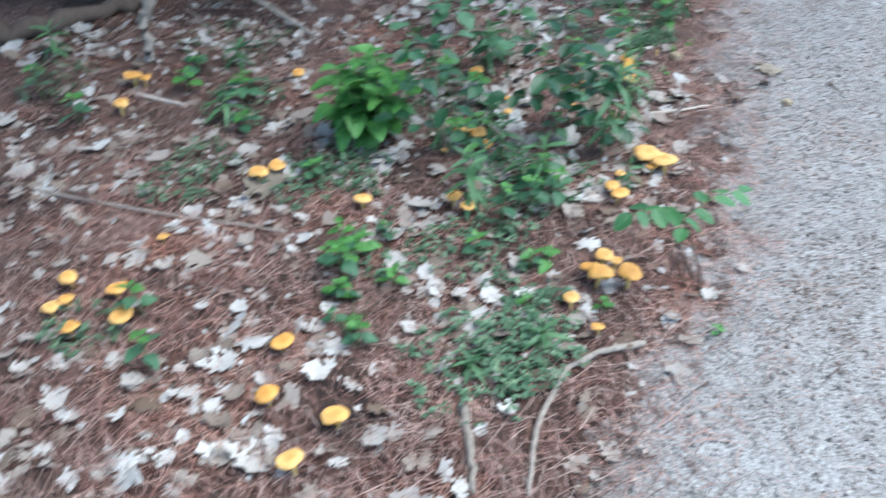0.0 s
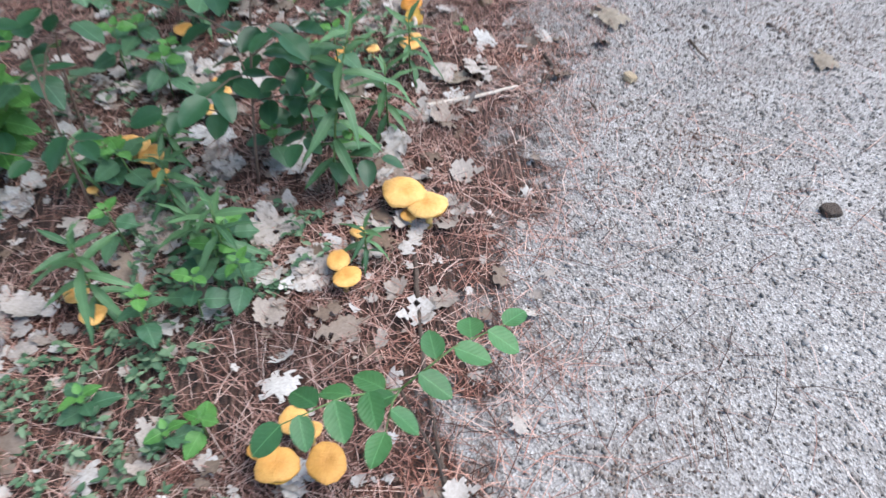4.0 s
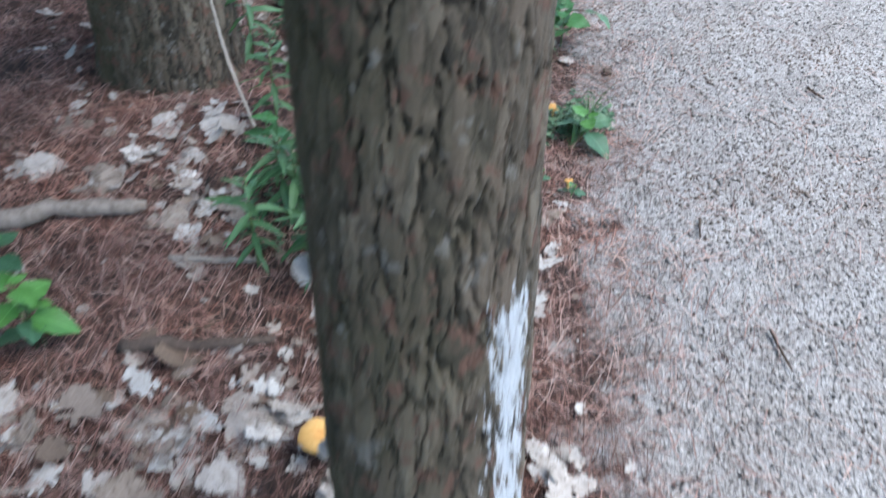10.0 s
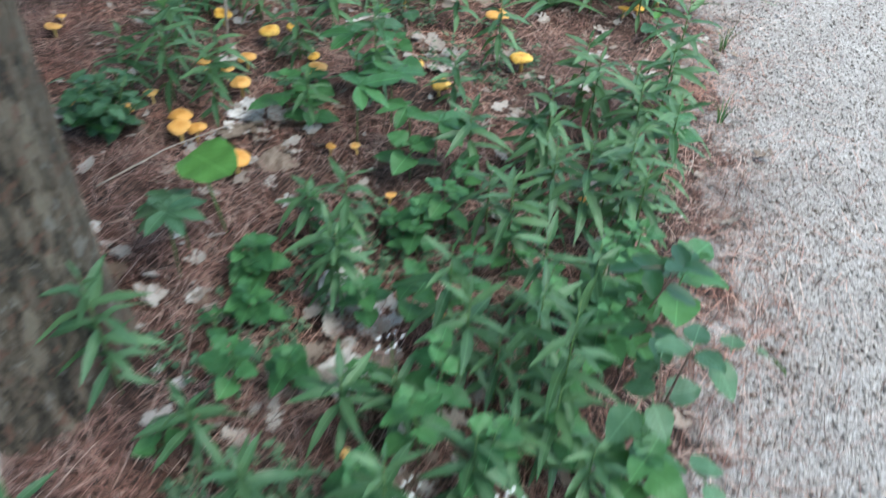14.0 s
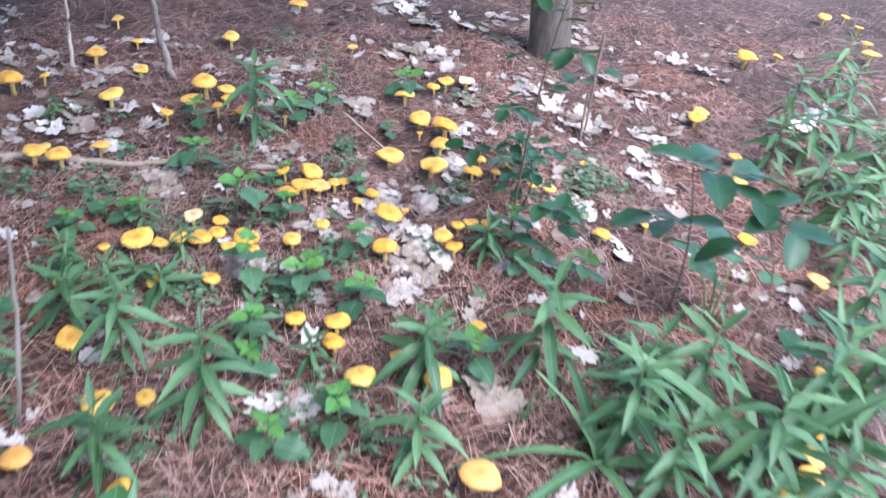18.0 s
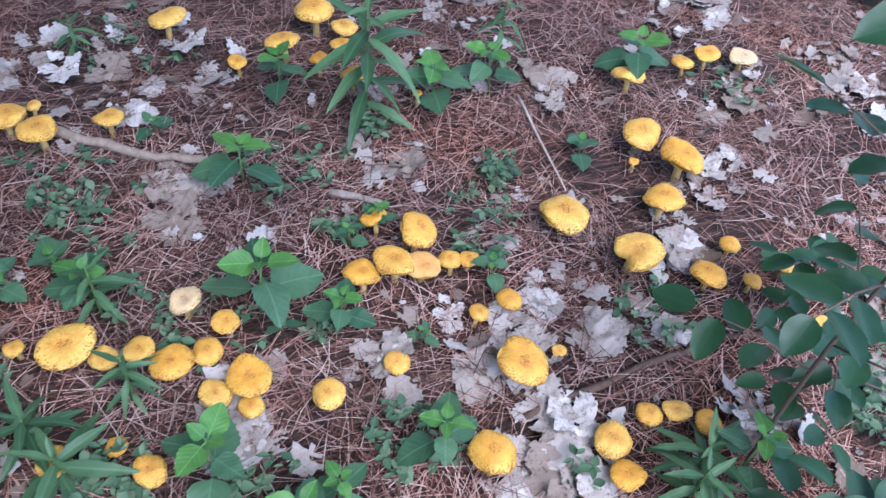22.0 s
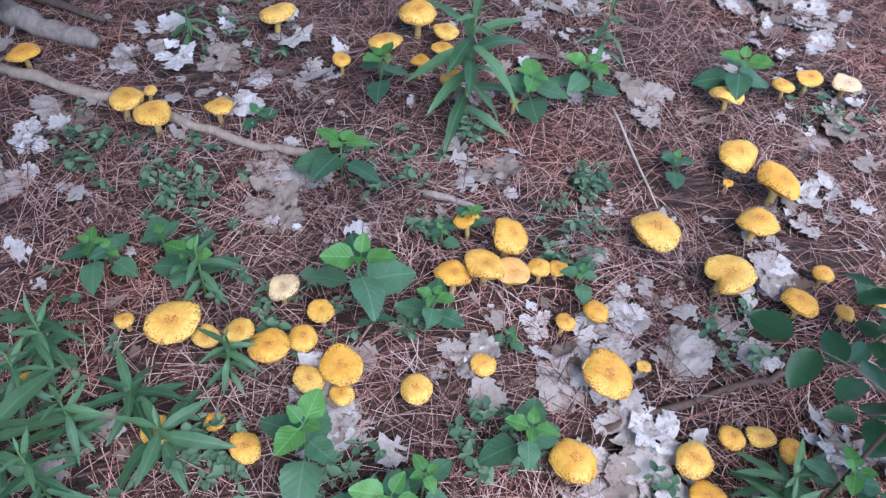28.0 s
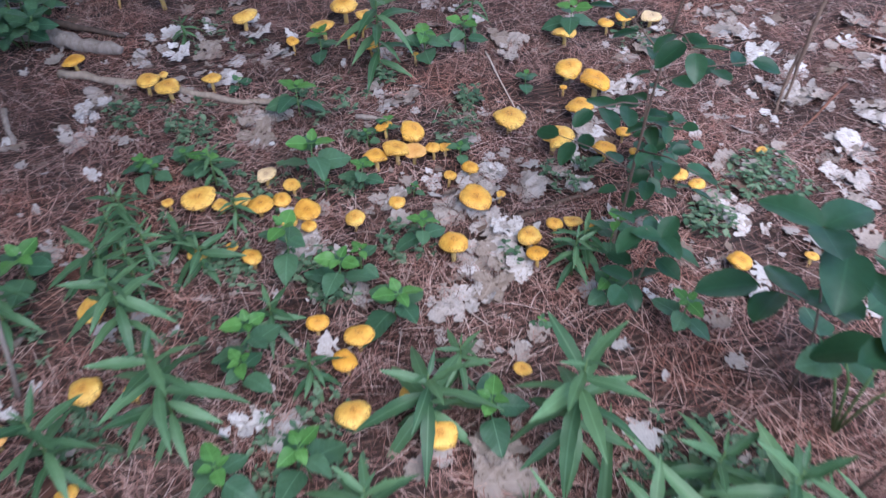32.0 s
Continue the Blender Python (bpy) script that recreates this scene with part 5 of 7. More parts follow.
mushroom(-1.050, 2.672, 0.024, 0.038, "orange")
mushroom(0.515, 1.912, 0.015, 0.031, "orange")
mushroom(0.490, 1.800, 0.026, 0.040, "orange")
mushroom(-0.928, 1.528, 0.024, 0.039, "orange")
mushroom(-0.931, 1.421, 0.021, 0.036, "orange")
mushroom(-0.906, 1.451, 0.020, 0.035, "orange")
mushroom(-0.858, 1.345, 0.025, 0.039, "orange")
mushroom(-0.791, 1.478, 0.026, 0.040, "orange")
mushroom(-0.750, 1.377, 0.030, 0.043, "orange")
mushroom(-0.374, 1.116, 0.026, 0.040, "orange")
mushroom(-0.227, 1.051, 0.028, 0.042, "orange")
mushroom(-0.304, 0.949, 0.027, 0.041, "orange")
mushroom(-1.091, 2.674, 0.036, 0.049, "orange")
mushroom(-1.076, 2.466, 0.029, 0.043, "orange")
fallen_mushroom(0.693, 2.628, 0.026, 200)

# ---- herbs and shrubs ----
pair_plant(-0.585, 6.589, 0.13, 0.063, 1, "ovate")
pair_plant(-0.519, 6.689, 0.08, 0.037, 2, "ovate")
pair_plant(-0.859, 6.636, 0.09, 0.059, 3, "ovate")
pair_plant(-1.079, 6.763, 0.09, 0.051, 4, "ovate")
pair_plant(-0.963, 7.025, 0.10, 0.057, 5, "ovate")
pair_plant(-0.956, 7.145, 0.10, 0.054, 6, "ovate")
pair_plant(-0.916, 7.446, 0.09, 0.061, 7, "ovate")
pair_plant(-0.729, 7.214, 0.05, 0.038, 8, "ovate")
pair_plant(-1.052, 6.524, 0.03, 0.026, 9, "ovate")
pair_plant(-0.338, 6.471, 0.13, 0.053, 10, "ovate")
pair_plant(-0.293, 6.740, 0.10, 0.045, 11, "ovate")
pair_plant(-0.267, 6.598, 0.09, 0.034, 12, "ovate")
pair_plant(-0.753, 6.238, 0.06, 0.038, 13, "ovate")
pair_plant(-0.544, 6.608, 0.04, 0.021, 14, "ovate")
pair_plant(-0.112, 7.082, 0.12, 0.043, 15, "ovate")
pair_plant(-0.688, 6.810, 0.06, 0.027, 16, "ovate")
pair_plant(-0.671, 6.757, 0.05, 0.026, 17, "ovate")
pair_plant(-0.531, 6.939, 0.04, 0.033, 18, "ovate")
pair_plant(-0.461, 6.790, 0.03, 0.021, 19, "ovate")
lance_plant(-0.522, 6.152, 0.14, 0.035, (0.00, 0.00), 20)
lance_plant(-0.451, 6.208, 0.14, 0.035, (0.00, 0.00), 21)
lance_plant(-0.372, 6.177, 0.16, 0.035, (0.00, 0.00), 22)
lance_plant(-0.505, 6.400, 0.10, 0.035, (0.00, 0.00), 25)
lance_plant(-0.960, 6.890, 0.25, 0.092, (0.00, 0.00), 26)
lance_plant(-1.016, 7.188, 0.20, 0.045, (0.00, 0.00), 27)
lance_plant(-0.654, 6.383, 0.12, 0.040, (0.00, 0.00), 28)
lance_plant(-0.578, 6.179, 0.12, 0.035, (0.00, 0.00), 29)
lance_plant(-1.304, 6.433, 0.08, 0.035, (0.00, 0.00), 32)
pair_plant(-0.013, 7.023, 0.07, 0.039, 37, "ovate")
pair_plant(-0.009, 6.872, 0.03, 0.019, 38, "ovate")
lance_plant(-0.106, 6.998, 0.12, 0.049, (0.00, 0.00), 40)
lance_plant(-0.195, 6.397, 0.10, 0.051, (0.00, 0.00), 42)
pair_plant(-0.130, 6.337, 0.14, 0.050, 45, "ovate")
pair_plant(-0.100, 6.310, 0.09, 0.042, 46, "ovate")
pair_plant(-0.375, 7.382, 0.05, 0.029, 47, "ovate")
lance_plant(-0.140, 7.040, 0.09, 0.058, (0.00, 0.00), 56)
pair_plant(0.126, 6.372, 0.11, 0.056, 64, "ovate")
pair_plant(0.148, 6.690, 0.10, 0.052, 66, "ovate")
pair_plant(-0.236, 6.545, 0.10, 0.055, 67, "ovate")
pair_plant(-0.493, 5.980, 0.10, 0.065, 68, "ovate")
pair_plant(0.090, 6.233, 0.10, 0.049, 70, "ovate")
lance_plant(0.478, 6.763, 0.25, 0.078, (0.00, 0.00), 72)
lance_plant(0.510, 6.972, 0.25, 0.083, (0.00, 0.00), 73)
lance_plant(0.689, 6.885, 0.28, 0.085, (0.00, 0.00), 74)
lance_plant(0.598, 6.741, 0.22, 0.075, (0.00, 0.00), 75)
lance_plant(0.759, 6.726, 0.22, 0.070, (0.00, 0.00), 77)
lance_plant(0.688, 7.136, 0.28, 0.083, (0.00, 0.00), 78)
lance_plant(0.628, 7.529, 0.26, 0.096, (0.00, 0.00), 79)
lance_plant(0.818, 6.886, 0.25, 0.073, (0.00, 0.00), 80)
lance_plant(0.768, 7.248, 0.28, 0.084, (0.00, 0.00), 81)
lance_plant(0.118, 8.336, 0.25, 0.100, (0.00, 0.00), 82)
lance_plant(0.345, 8.284, 0.25, 0.110, (0.00, 0.00), 83)
lance_plant(0.075, 8.156, 0.20, 0.081, (0.00, 0.00), 84)
lance_plant(0.411, 7.878, 0.25, 0.084, (0.00, 0.00), 85)
lance_plant(0.261, 5.921, 0.30, 0.070, (0.00, 0.00), 86)
lance_plant(0.482, 6.225, 0.25, 0.062, (0.00, 0.00), 89)
lance_plant(-0.385, 5.931, 0.18, 0.064, (0.00, 0.00), 90)
pair_plant(-0.139, 6.621, 0.09, 0.064, 94, "ovate")
pair_plant(0.834, 6.655, 0.10, 0.047, 95, "ovate")
pair_plant(0.785, 7.478, 0.12, 0.070, 96, "ovate")
pair_plant(0.231, 5.997, 0.10, 0.049, 97, "ovate")
pair_plant(0.112, 7.108, 0.10, 0.044, 98, "ovate")
lance_plant(0.859, 5.588, 0.25, 0.068, (0.00, 0.00), 99)
lance_plant(0.997, 5.638, 0.30, 0.071, (0.00, 0.00), 100)
pair_plant(1.023, 5.389, 0.20, 0.045, 101, "heart", 4)
lance_plant(0.808, 5.203, 0.26, 0.063, (0.00, 0.00), 102)
lance_plant(0.538, 5.249, 0.20, 0.063, (0.00, 0.00), 103)
lance_plant(1.043, 5.823, 0.30, 0.066, (0.00, 0.00), 104)
lance_plant(0.957, 6.315, 0.30, 0.079, (0.00, 0.00), 105)
lance_plant(-0.202, 5.661, 0.25, 0.077, (0.00, 0.00), 106)
lance_plant(0.749, 5.788, 0.20, 0.068, (0.00, 0.00), 110)
lance_plant(0.916, 5.991, 0.25, 0.065, (0.00, 0.00), 111)
lance_plant(-0.125, 5.767, 0.20, 0.064, (0.00, 0.00), 113)
lance_plant(0.753, 6.156, 0.22, 0.079, (0.00, 0.00), 115)
lance_plant(0.457, 5.986, 0.15, 0.064, (0.00, 0.00), 117)
pair_plant(0.502, 5.645, 0.10, 0.062, 119, "heart")
pair_plant(0.659, 5.513, 0.12, 0.056, 120, "heart")
pair_plant(0.437, 5.119, 0.08, 0.046, 121, "heart")
pair_plant(0.404, 5.045, 0.05, 0.030, 122, "heart")
pair_plant(0.644, 5.405, 0.09, 0.042, 123, "heart")
pair_plant(0.107, 5.731, 0.12, 0.064, 124, "heart")
pair_plant(0.367, 5.200, 0.08, 0.041, 125, "heart")
pair_plant(0.096, 5.851, 0.08, 0.045, 126, "heart")
pair_plant(0.655, 5.627, 0.10, 0.050, 127, "heart")
pair_plant(0.346, 5.455, 0.05, 0.033, 128, "heart")
pair_plant(0.179, 5.726, 0.07, 0.048, 129, "heart")
pair_plant(-0.249, 5.453, 0.10, 0.068, 130, "heart")
pair_plant(0.536, 4.934, 0.14, 0.045, 131, "heart", 4)
lance_plant(0.688, 4.760, 0.14, 0.066, (0.00, 0.00), 132)
lance_plant(0.482, 5.400, 0.18, 0.068, (0.00, 0.00), 133)
lance_plant(0.404, 5.374, 0.15, 0.063, (0.00, 0.00), 134)
lance_plant(0.872, 5.135, 0.24, 0.069, (0.00, 0.00), 135)
pair_plant(0.963, 5.295, 0.20, 0.045, 136, "heart", 4)
lance_plant(0.922, 5.606, 0.28, 0.072, (0.00, 0.00), 137)
lance_plant(0.818, 5.460, 0.24, 0.069, (0.00, 0.00), 138)
pair_plant(0.873, 4.962, 0.17, 0.045, 139, "heart", 4)
lance_plant(0.978, 4.925, 0.20, 0.068, (0.00, 0.00), 140)
lance_plant(1.057, 5.053, 0.20, 0.068, (0.00, 0.00), 141)
lance_plant(0.351, 4.857, 0.28, 0.073, (0.00, 0.00), 142)
lance_plant(0.485, 4.565, 0.20, 0.062, (0.00, 0.00), 143)
lance_plant(0.548, 4.326, 0.12, 0.062, (0.00, 0.00), 144)
pair_plant(0.835, 4.847, 0.12, 0.045, 145, "heart", 4)
lance_plant(0.539, 4.826, 0.12, 0.064, (0.00, 0.00), 146)
lance_plant(0.948, 5.907, 0.26, 0.074, (0.00, 0.00), 147)
lance_plant(0.765, 5.838, 0.24, 0.074, (0.00, 0.00), 148)
lance_plant(0.620, 5.714, 0.20, 0.073, (0.00, 0.00), 149)
pair_plant(0.722, 5.227, 0.15, 0.045, 150, "heart", 4)
lance_plant(0.731, 4.964, 0.15, 0.064, (0.00, 0.00), 151)
lance_plant(0.659, 4.674, 0.10, 0.061, (0.00, 0.00), 152)
lance_plant(1.038, 5.612, 0.24, 0.068, (0.00, 0.00), 153)
pair_plant(1.007, 4.748, 0.14, 0.044, 154, "heart")
pair_plant(1.084, 4.763, 0.13, 0.044, 155, "heart")
pair_plant(1.108, 4.845, 0.13, 0.041, 156, "heart")
pair_plant(0.754, 4.759, 0.07, 0.039, 157, "heart")
pair_plant(0.919, 4.811, 0.10, 0.038, 158, "heart")
pair_plant(1.105, 5.332, 0.16, 0.057, 159, "heart")
pair_plant(1.086, 5.055, 0.14, 0.051, 160, "heart")
pair_plant(1.180, 5.102, 0.12, 0.051, 161, "heart")
pair_plant(0.975, 4.640, 0.05, 0.043, 162, "heart")
pair_plant(0.656, 4.466, 0.06, 0.034, 163, "heart")
pair_plant(0.491, 4.450, 0.08, 0.041, 164, "heart")
pair_plant(0.749, 4.526, 0.05, 0.034, 165, "heart")
pair_plant(0.618, 5.506, 0.07, 0.036, 166, "heart")
pair_plant(0.487, 4.798, 0.05, 0.032, 167, "heart")
pair_plant(0.387, 5.212, 0.06, 0.050, 168, "heart")
pair_plant(0.567, 5.447, 0.06, 0.036, 169, "heart")
pair_plant(0.774, 4.702, 0.06, 0.033, 170, "heart")
lance_plant(0.700, 4.250, 0.33, 0.066, (0.00, 0.00), 171)
lance_plant(0.870, 4.200, 0.36, 0.066, (0.00, 0.00), 172)
lance_plant(0.950, 4.130, 0.20, 0.058, (0.00, 0.00), 173)
lance_plant(0.740, 4.000, 0.20, 0.063, (0.00, 0.00), 174)
lance_plant(0.620, 4.200, 0.20, 0.061, (0.00, 0.00), 175)
lance_plant(0.800, 4.320, 0.26, 0.063, (0.00, 0.00), 176)
lance_plant(0.570, 4.050, 0.22, 0.058, (0.00, 0.00), 177)
pair_plant(0.980, 4.950, 0.20, 0.045, 178, "heart", 4)
lance_plant(1.050, 5.100, 0.34, 0.066, (0.00, 0.00), 179)
lance_plant(0.900, 4.800, 0.25, 0.061, (0.00, 0.00), 180)
pair_plant(0.880, 5.030, 0.20, 0.045, 181, "heart", 4)
lance_plant(0.570, 5.220, 0.20, 0.061, (0.00, 0.00), 182)
lance_plant(0.760, 4.120, 0.30, 0.063, (0.00, 0.00), 183)
lance_plant(0.980, 5.170, 0.28, 0.063, (0.00, 0.00), 184)
pair_plant(1.067, 4.581, 0.08, 0.051, 185, "ovate")
pair_plant(1.236, 4.584, 0.07, 0.060, 186, "ovate")
pair_plant(0.962, 4.648, 0.06, 0.039, 187, "ovate")
pair_plant(1.203, 4.347, 0.03, 0.021, 188, "ovate")
pair_plant(1.023, 4.169, 0.04, 0.023, 189, "ovate")
pair_plant(1.127, 4.376, 0.04, 0.025, 190, "ovate")
pair_plant(0.240, 3.797, 0.16, 0.061, 191, "bright")
pair_plant(0.687, 3.308, 0.04, 0.022, 192, "bright")
pair_plant(0.560, 3.071, 0.04, 0.016, 193, "bright")
pair_plant(0.319, 3.188, 0.05, 0.035, 194, "bright")
pair_plant(0.774, 3.209, 0.04, 0.026, 195, "bright")
pair_plant(0.473, 3.100, 0.03, 0.016, 196, "bright")
pair_plant(0.854, 3.216, 0.03, 0.016, 197, "bright")
pair_plant(0.439, 3.058, 0.03, 0.016, 198, "bright")
lance_plant(1.018, 3.142, 0.16, 0.064, (0.00, 0.00), 199)
lance_plant(0.590, 4.215, 0.20, 0.068, (0.00, 0.00), 200)
lance_plant(0.697, 4.031, 0.20, 0.066, (0.00, 0.00), 201)
lance_plant(0.728, 4.192, 0.20, 0.064, (0.00, 0.00), 202)
lance_plant(0.817, 3.890, 0.10, 0.036, (0.00, 0.00), 203)
pair_plant(0.771, 3.079, 0.05, 0.035, 204, "bright")
pair_plant(0.774, 2.989, 0.04, 0.022, 205, "bright")
pair_plant(0.402, 2.775, 0.05, 0.031, 206, "bright")
pair_plant(0.513, 2.848, 0.04, 0.026, 207, "bright")
pair_plant(0.477, 3.129, 0.02, 0.016, 208, "bright")
pair_plant(0.561, 3.094, 0.03, 0.016, 209, "bright")
pair_plant(0.369, 2.994, 0.02, 0.016, 210, "bright")
pair_plant(0.461, 2.490, 0.05, 0.020, 211, "bright")
pair_plant(0.885, 2.772, 0.03, 0.017, 212, "bright")
pair_plant(0.927, 3.016, 0.05, 0.034, 213, "bright")
pair_plant(0.974, 2.834, 0.03, 0.017, 214, "bright")
pair_plant(0.808, 2.591, 0.03, 0.016, 215, "bright")
pair_plant(0.578, 2.827, 0.03, 0.016, 216, "bright")
pair_plant(0.255, 2.615, 0.02, 0.016, 217, "bright")
lance_plant(0.188, 2.663, 0.20, 0.062, (0.00, 0.00), 218)
lance_plant(0.958, 3.084, 0.10, 0.047, (0.00, 0.00), 219)
pair_plant(0.135, 2.237, 0.06, 0.028, 220, "bright")
pair_plant(0.162, 2.229, 0.04, 0.017, 221, "bright")
pair_plant(0.049, 2.189, 0.06, 0.027, 222, "bright")
lance_plant(0.182, 2.018, 0.16, 0.052, (0.00, 0.00), 224)
lance_plant(0.288, 1.847, 0.20, 0.059, (0.00, 0.00), 225)
pair_plant(0.106, 1.933, 0.12, 0.036, 227, "ovate")
pair_plant(0.323, 1.795, 0.12, 0.036, 228, "ovate")
pair_plant(0.245, 1.760, 0.12, 0.036, 229, "ovate")
lance_plant(0.002, 2.104, 0.14, 0.041, (0.00, 0.00), 230)
lance_plant(0.078, 1.798, 0.20, 0.063, (0.00, 0.00), 231)
pair_plant(0.158, 1.732, 0.12, 0.036, 232, "ovate")
lance_plant(0.166, 2.166, 0.14, 0.045, (0.00, 0.00), 233)
pair_plant(-0.230, 1.580, 0.07, 0.041, 234, "bright")
pair_plant(-0.253, 1.434, 0.05, 0.038, 235, "bright")
pair_plant(-0.122, 1.479, 0.05, 0.035, 236, "bright")
pair_plant(-0.289, 1.561, 0.06, 0.024, 237, "bright")
pair_plant(-0.890, 2.634, 0.08, 0.048, 238, "bright")
pair_plant(-0.254, 1.648, 0.08, 0.030, 239, "bright")
pair_plant(0.606, 1.275, 0.03, 0.018, 240, "bright")
pair_plant(-0.203, 1.305, 0.06, 0.021, 241, "bright")
pair_plant(0.264, 1.546, 0.05, 0.037, 242, "bright")
pair_plant(0.186, 1.382, 0.04, 0.023, 243, "bright")
pair_plant(0.371, 1.373, 0.04, 0.023, 244, "bright")
pair_plant(-0.199, 1.612, 0.07, 0.033, 245, "bright")
pair_plant(-0.079, 2.951, 0.05, 0.037, 246, "ovate")
pair_plant(0.034, 2.465, 0.14, 0.050, 247, "ovate")
pair_plant(0.136, 2.397, 0.10, 0.050, 248, "ovate")
pair_plant(0.227, 2.763, 0.06, 0.050, 249, "ovate")
pair_plant(0.169, 3.501, 0.05, 0.043, 250, "ovate")
pair_plant(-0.180, 3.750, 0.08, 0.050, 251, "ovate")
pair_plant(0.092, 2.115, 0.10, 0.050, 252, "ovate")
pair_plant(0.268, 1.851, 0.10, 0.050, 253, "ovate")
pair_plant(-0.365, 1.989, 0.06, 0.044, 254, "ovate")
pair_plant(0.089, 1.599, 0.06, 0.038, 255, "ovate")
pair_plant(-0.627, 2.309, 0.06, 0.050, 256, "ovate")
pair_plant(0.705, 2.907, 0.12, 0.050, 257, "ovate")
pair_plant(0.895, 3.017, 0.10, 0.050, 258, "ovate")
pair_plant(0.519, 2.723, 0.08, 0.041, 259, "ovate")
pair_plant(-0.680, 2.576, 0.07, 0.049, 260, "ovate")
pair_plant(0.361, 2.157, 0.08, 0.043, 261, "ovate")
pair_plant(0.462, 2.198, 0.06, 0.034, 262, "ovate")
pair_plant(0.251, 3.804, 0.10, 0.050, 263, "ovate")
pair_plant(0.095, 3.959, 0.10, 0.050, 264, "ovate")
pair_plant(0.528, 3.000, 0.06, 0.038, 265, "ovate")
pair_plant(0.356, 3.379, 0.06, 0.042, 266, "ovate")
lance_plant(0.595, 2.206, 0.18, 0.061, (0.00, 0.00), 267)
lance_plant(0.661, 2.403, 0.16, 0.058, (0.00, 0.00), 268)
lance_plant(0.229, 1.908, 0.12, 0.054, (0.00, 0.00), 269)
lance_plant(0.527, 1.861, 0.10, 0.036, (0.00, 0.00), 270)
lance_plant(-0.708, 2.398, 0.10, 0.063, (0.00, 0.00), 271)
pair_plant(-0.712, 1.402, 0.10, 0.035, 272, "ovate")
pair_plant(-0.652, 1.232, 0.10, 0.040, 273, "ovate")
pair_plant(-0.253, 1.521, 0.10, 0.045, 274, "ovate")
pair_plant(-0.236, 1.431, 0.06, 0.032, 275, "ovate")
pair_plant(-0.198, 1.266, 0.07, 0.030, 276, "ovate")
pair_plant(-0.152, 1.687, 0.05, 0.031, 277, "ovate")
pair_plant(-1.408, 2.607, 0.12, 0.050, 278, "ovate")
pair_plant(-1.204, 2.407, 0.10, 0.050, 279, "ovate")
pair_plant(-0.107, 2.858, 0.05, 0.050, 280, "ovate")
pair_plant(0.037, 2.625, 0.06, 0.050, 281, "ovate")
pair_plant(0.219, 2.915, 0.06, 0.050, 282, "ovate")
pair_plant(-0.878, 2.759, 0.06, 0.050, 283, "ovate")
pair_plant(-0.665, 2.519, 0.08, 0.050, 284, "ovate")
pair_plant(0.041, 2.129, 0.09, 0.050, 285, "ovate")
pair_plant(0.216, 1.532, 0.06, 0.033, 286, "ovate")
pair_plant(0.417, 2.236, 0.12, 0.050, 287, "ovate")
pair_plant(0.512, 2.077, 0.10, 0.050, 288, "ovate")
pair_plant(0.503, 2.433, 0.12, 0.050, 289, "ovate")
pair_plant(-0.256, 1.342, 0.05, 0.023, 290, "ovate")
pair_plant(0.131, 2.508, 0.07, 0.047, 291, "ovate")
pair_plant(0.303, 1.899, 0.10, 0.050, 292, "ovate")
lance_plant(0.045, 1.183, 0.05, 0.045, (0.00, 0.00), 293)
lance_plant(0.210, 1.260, 0.05, 0.047, (0.00, 0.00), 294)
lance_plant(-0.738, 2.810, 0.08, 0.068, (0.00, 0.00), 295)
lance_plant(-1.482, 2.968, 0.12, 0.076, (0.00, 0.00), 296)
bush(-0.215, 2.205, 0.29, 0.16, 4, False, 0.088)
sprig(0.330, 2.080, (0.06, 0.10, 0.46), 0.058, 12, 1)
sprig(-0.020, 2.260, (0.05, 0.04, 0.40), 0.080, 5, 2, False)
sprig(0.020, 2.050, (-0.03, 0.10, 0.34), 0.060, 4, 3)
sprig(-0.120, 7.110, (0.03, 0.02, 0.78), 0.052, 11, 4)
sprig(-0.310, 7.330, (0.02, -0.04, 0.18), 0.042, 7, 5)
sprig(-0.190, 7.200, (0.04, -0.03, 0.22), 0.044, 7, 6)
sprig(0.500, 7.170, (-0.06, -0.04, 0.42), 0.092, 3, 7)
sprig(0.300, 7.220, (-0.02, -0.10, 0.44), 0.100, 3, 8)
big_leaf_plant(0.400, 7.230, ((-0.07, -0.05, 0.20, 60), (-0.02, -0.06, 0.23, 170), (0.04, 0.02, 0.19, -60), (-0.02, 0.05, 0.17, 20)), 0.085, 5, False)
sprig(0.445, 2.040, (-0.02, 0.06, 0.28), 0.050, 6, 31)
sprig(0.020, 7.060, (0.01, 0.02, 0.2), 0.062, 4, 9)
sprig(-0.800, 3.420, (0.05, 0.02, 0.38), 0.075, 8, 10, False)
sprig(-0.560, 3.560, (0.05, 0.02, 0.30), 0.085, 6, 11, False)
sprig(1.180, 5.120, (0.03, 0.02, 0.28), 0.065, 4, 12, False)
sprig(1.110, 5.300, (0.05, 0.05, 0.25), 0.055, 5, 13)
creeper(0.329, 5.700, 0.16, 0.105, 2, 1)
creeper(0.542, 5.697, 0.16, 0.115, 3, 1)
creeper(0.351, 5.835, 0.17, 0.100, 4, 1)
creeper(0.210, 5.913, 0.18, 0.105, 6, 1)
creeper(0.440, 5.770, 0.13, 0.085, 9, 1)
creeper(0.250, 5.135, 0.17, 0.105, 5, 1, True, 8)
creeper(0.205, 5.215, 0.15, 0.080, 8, 1, True, 8)
big_leaf_plant(0.235, 5.300, ((-0.055, 0.0, 0.19, -101),), 0.135, 3)
bush(-0.241, 5.466, 0.17, 0.13, 14, True, 0.055)
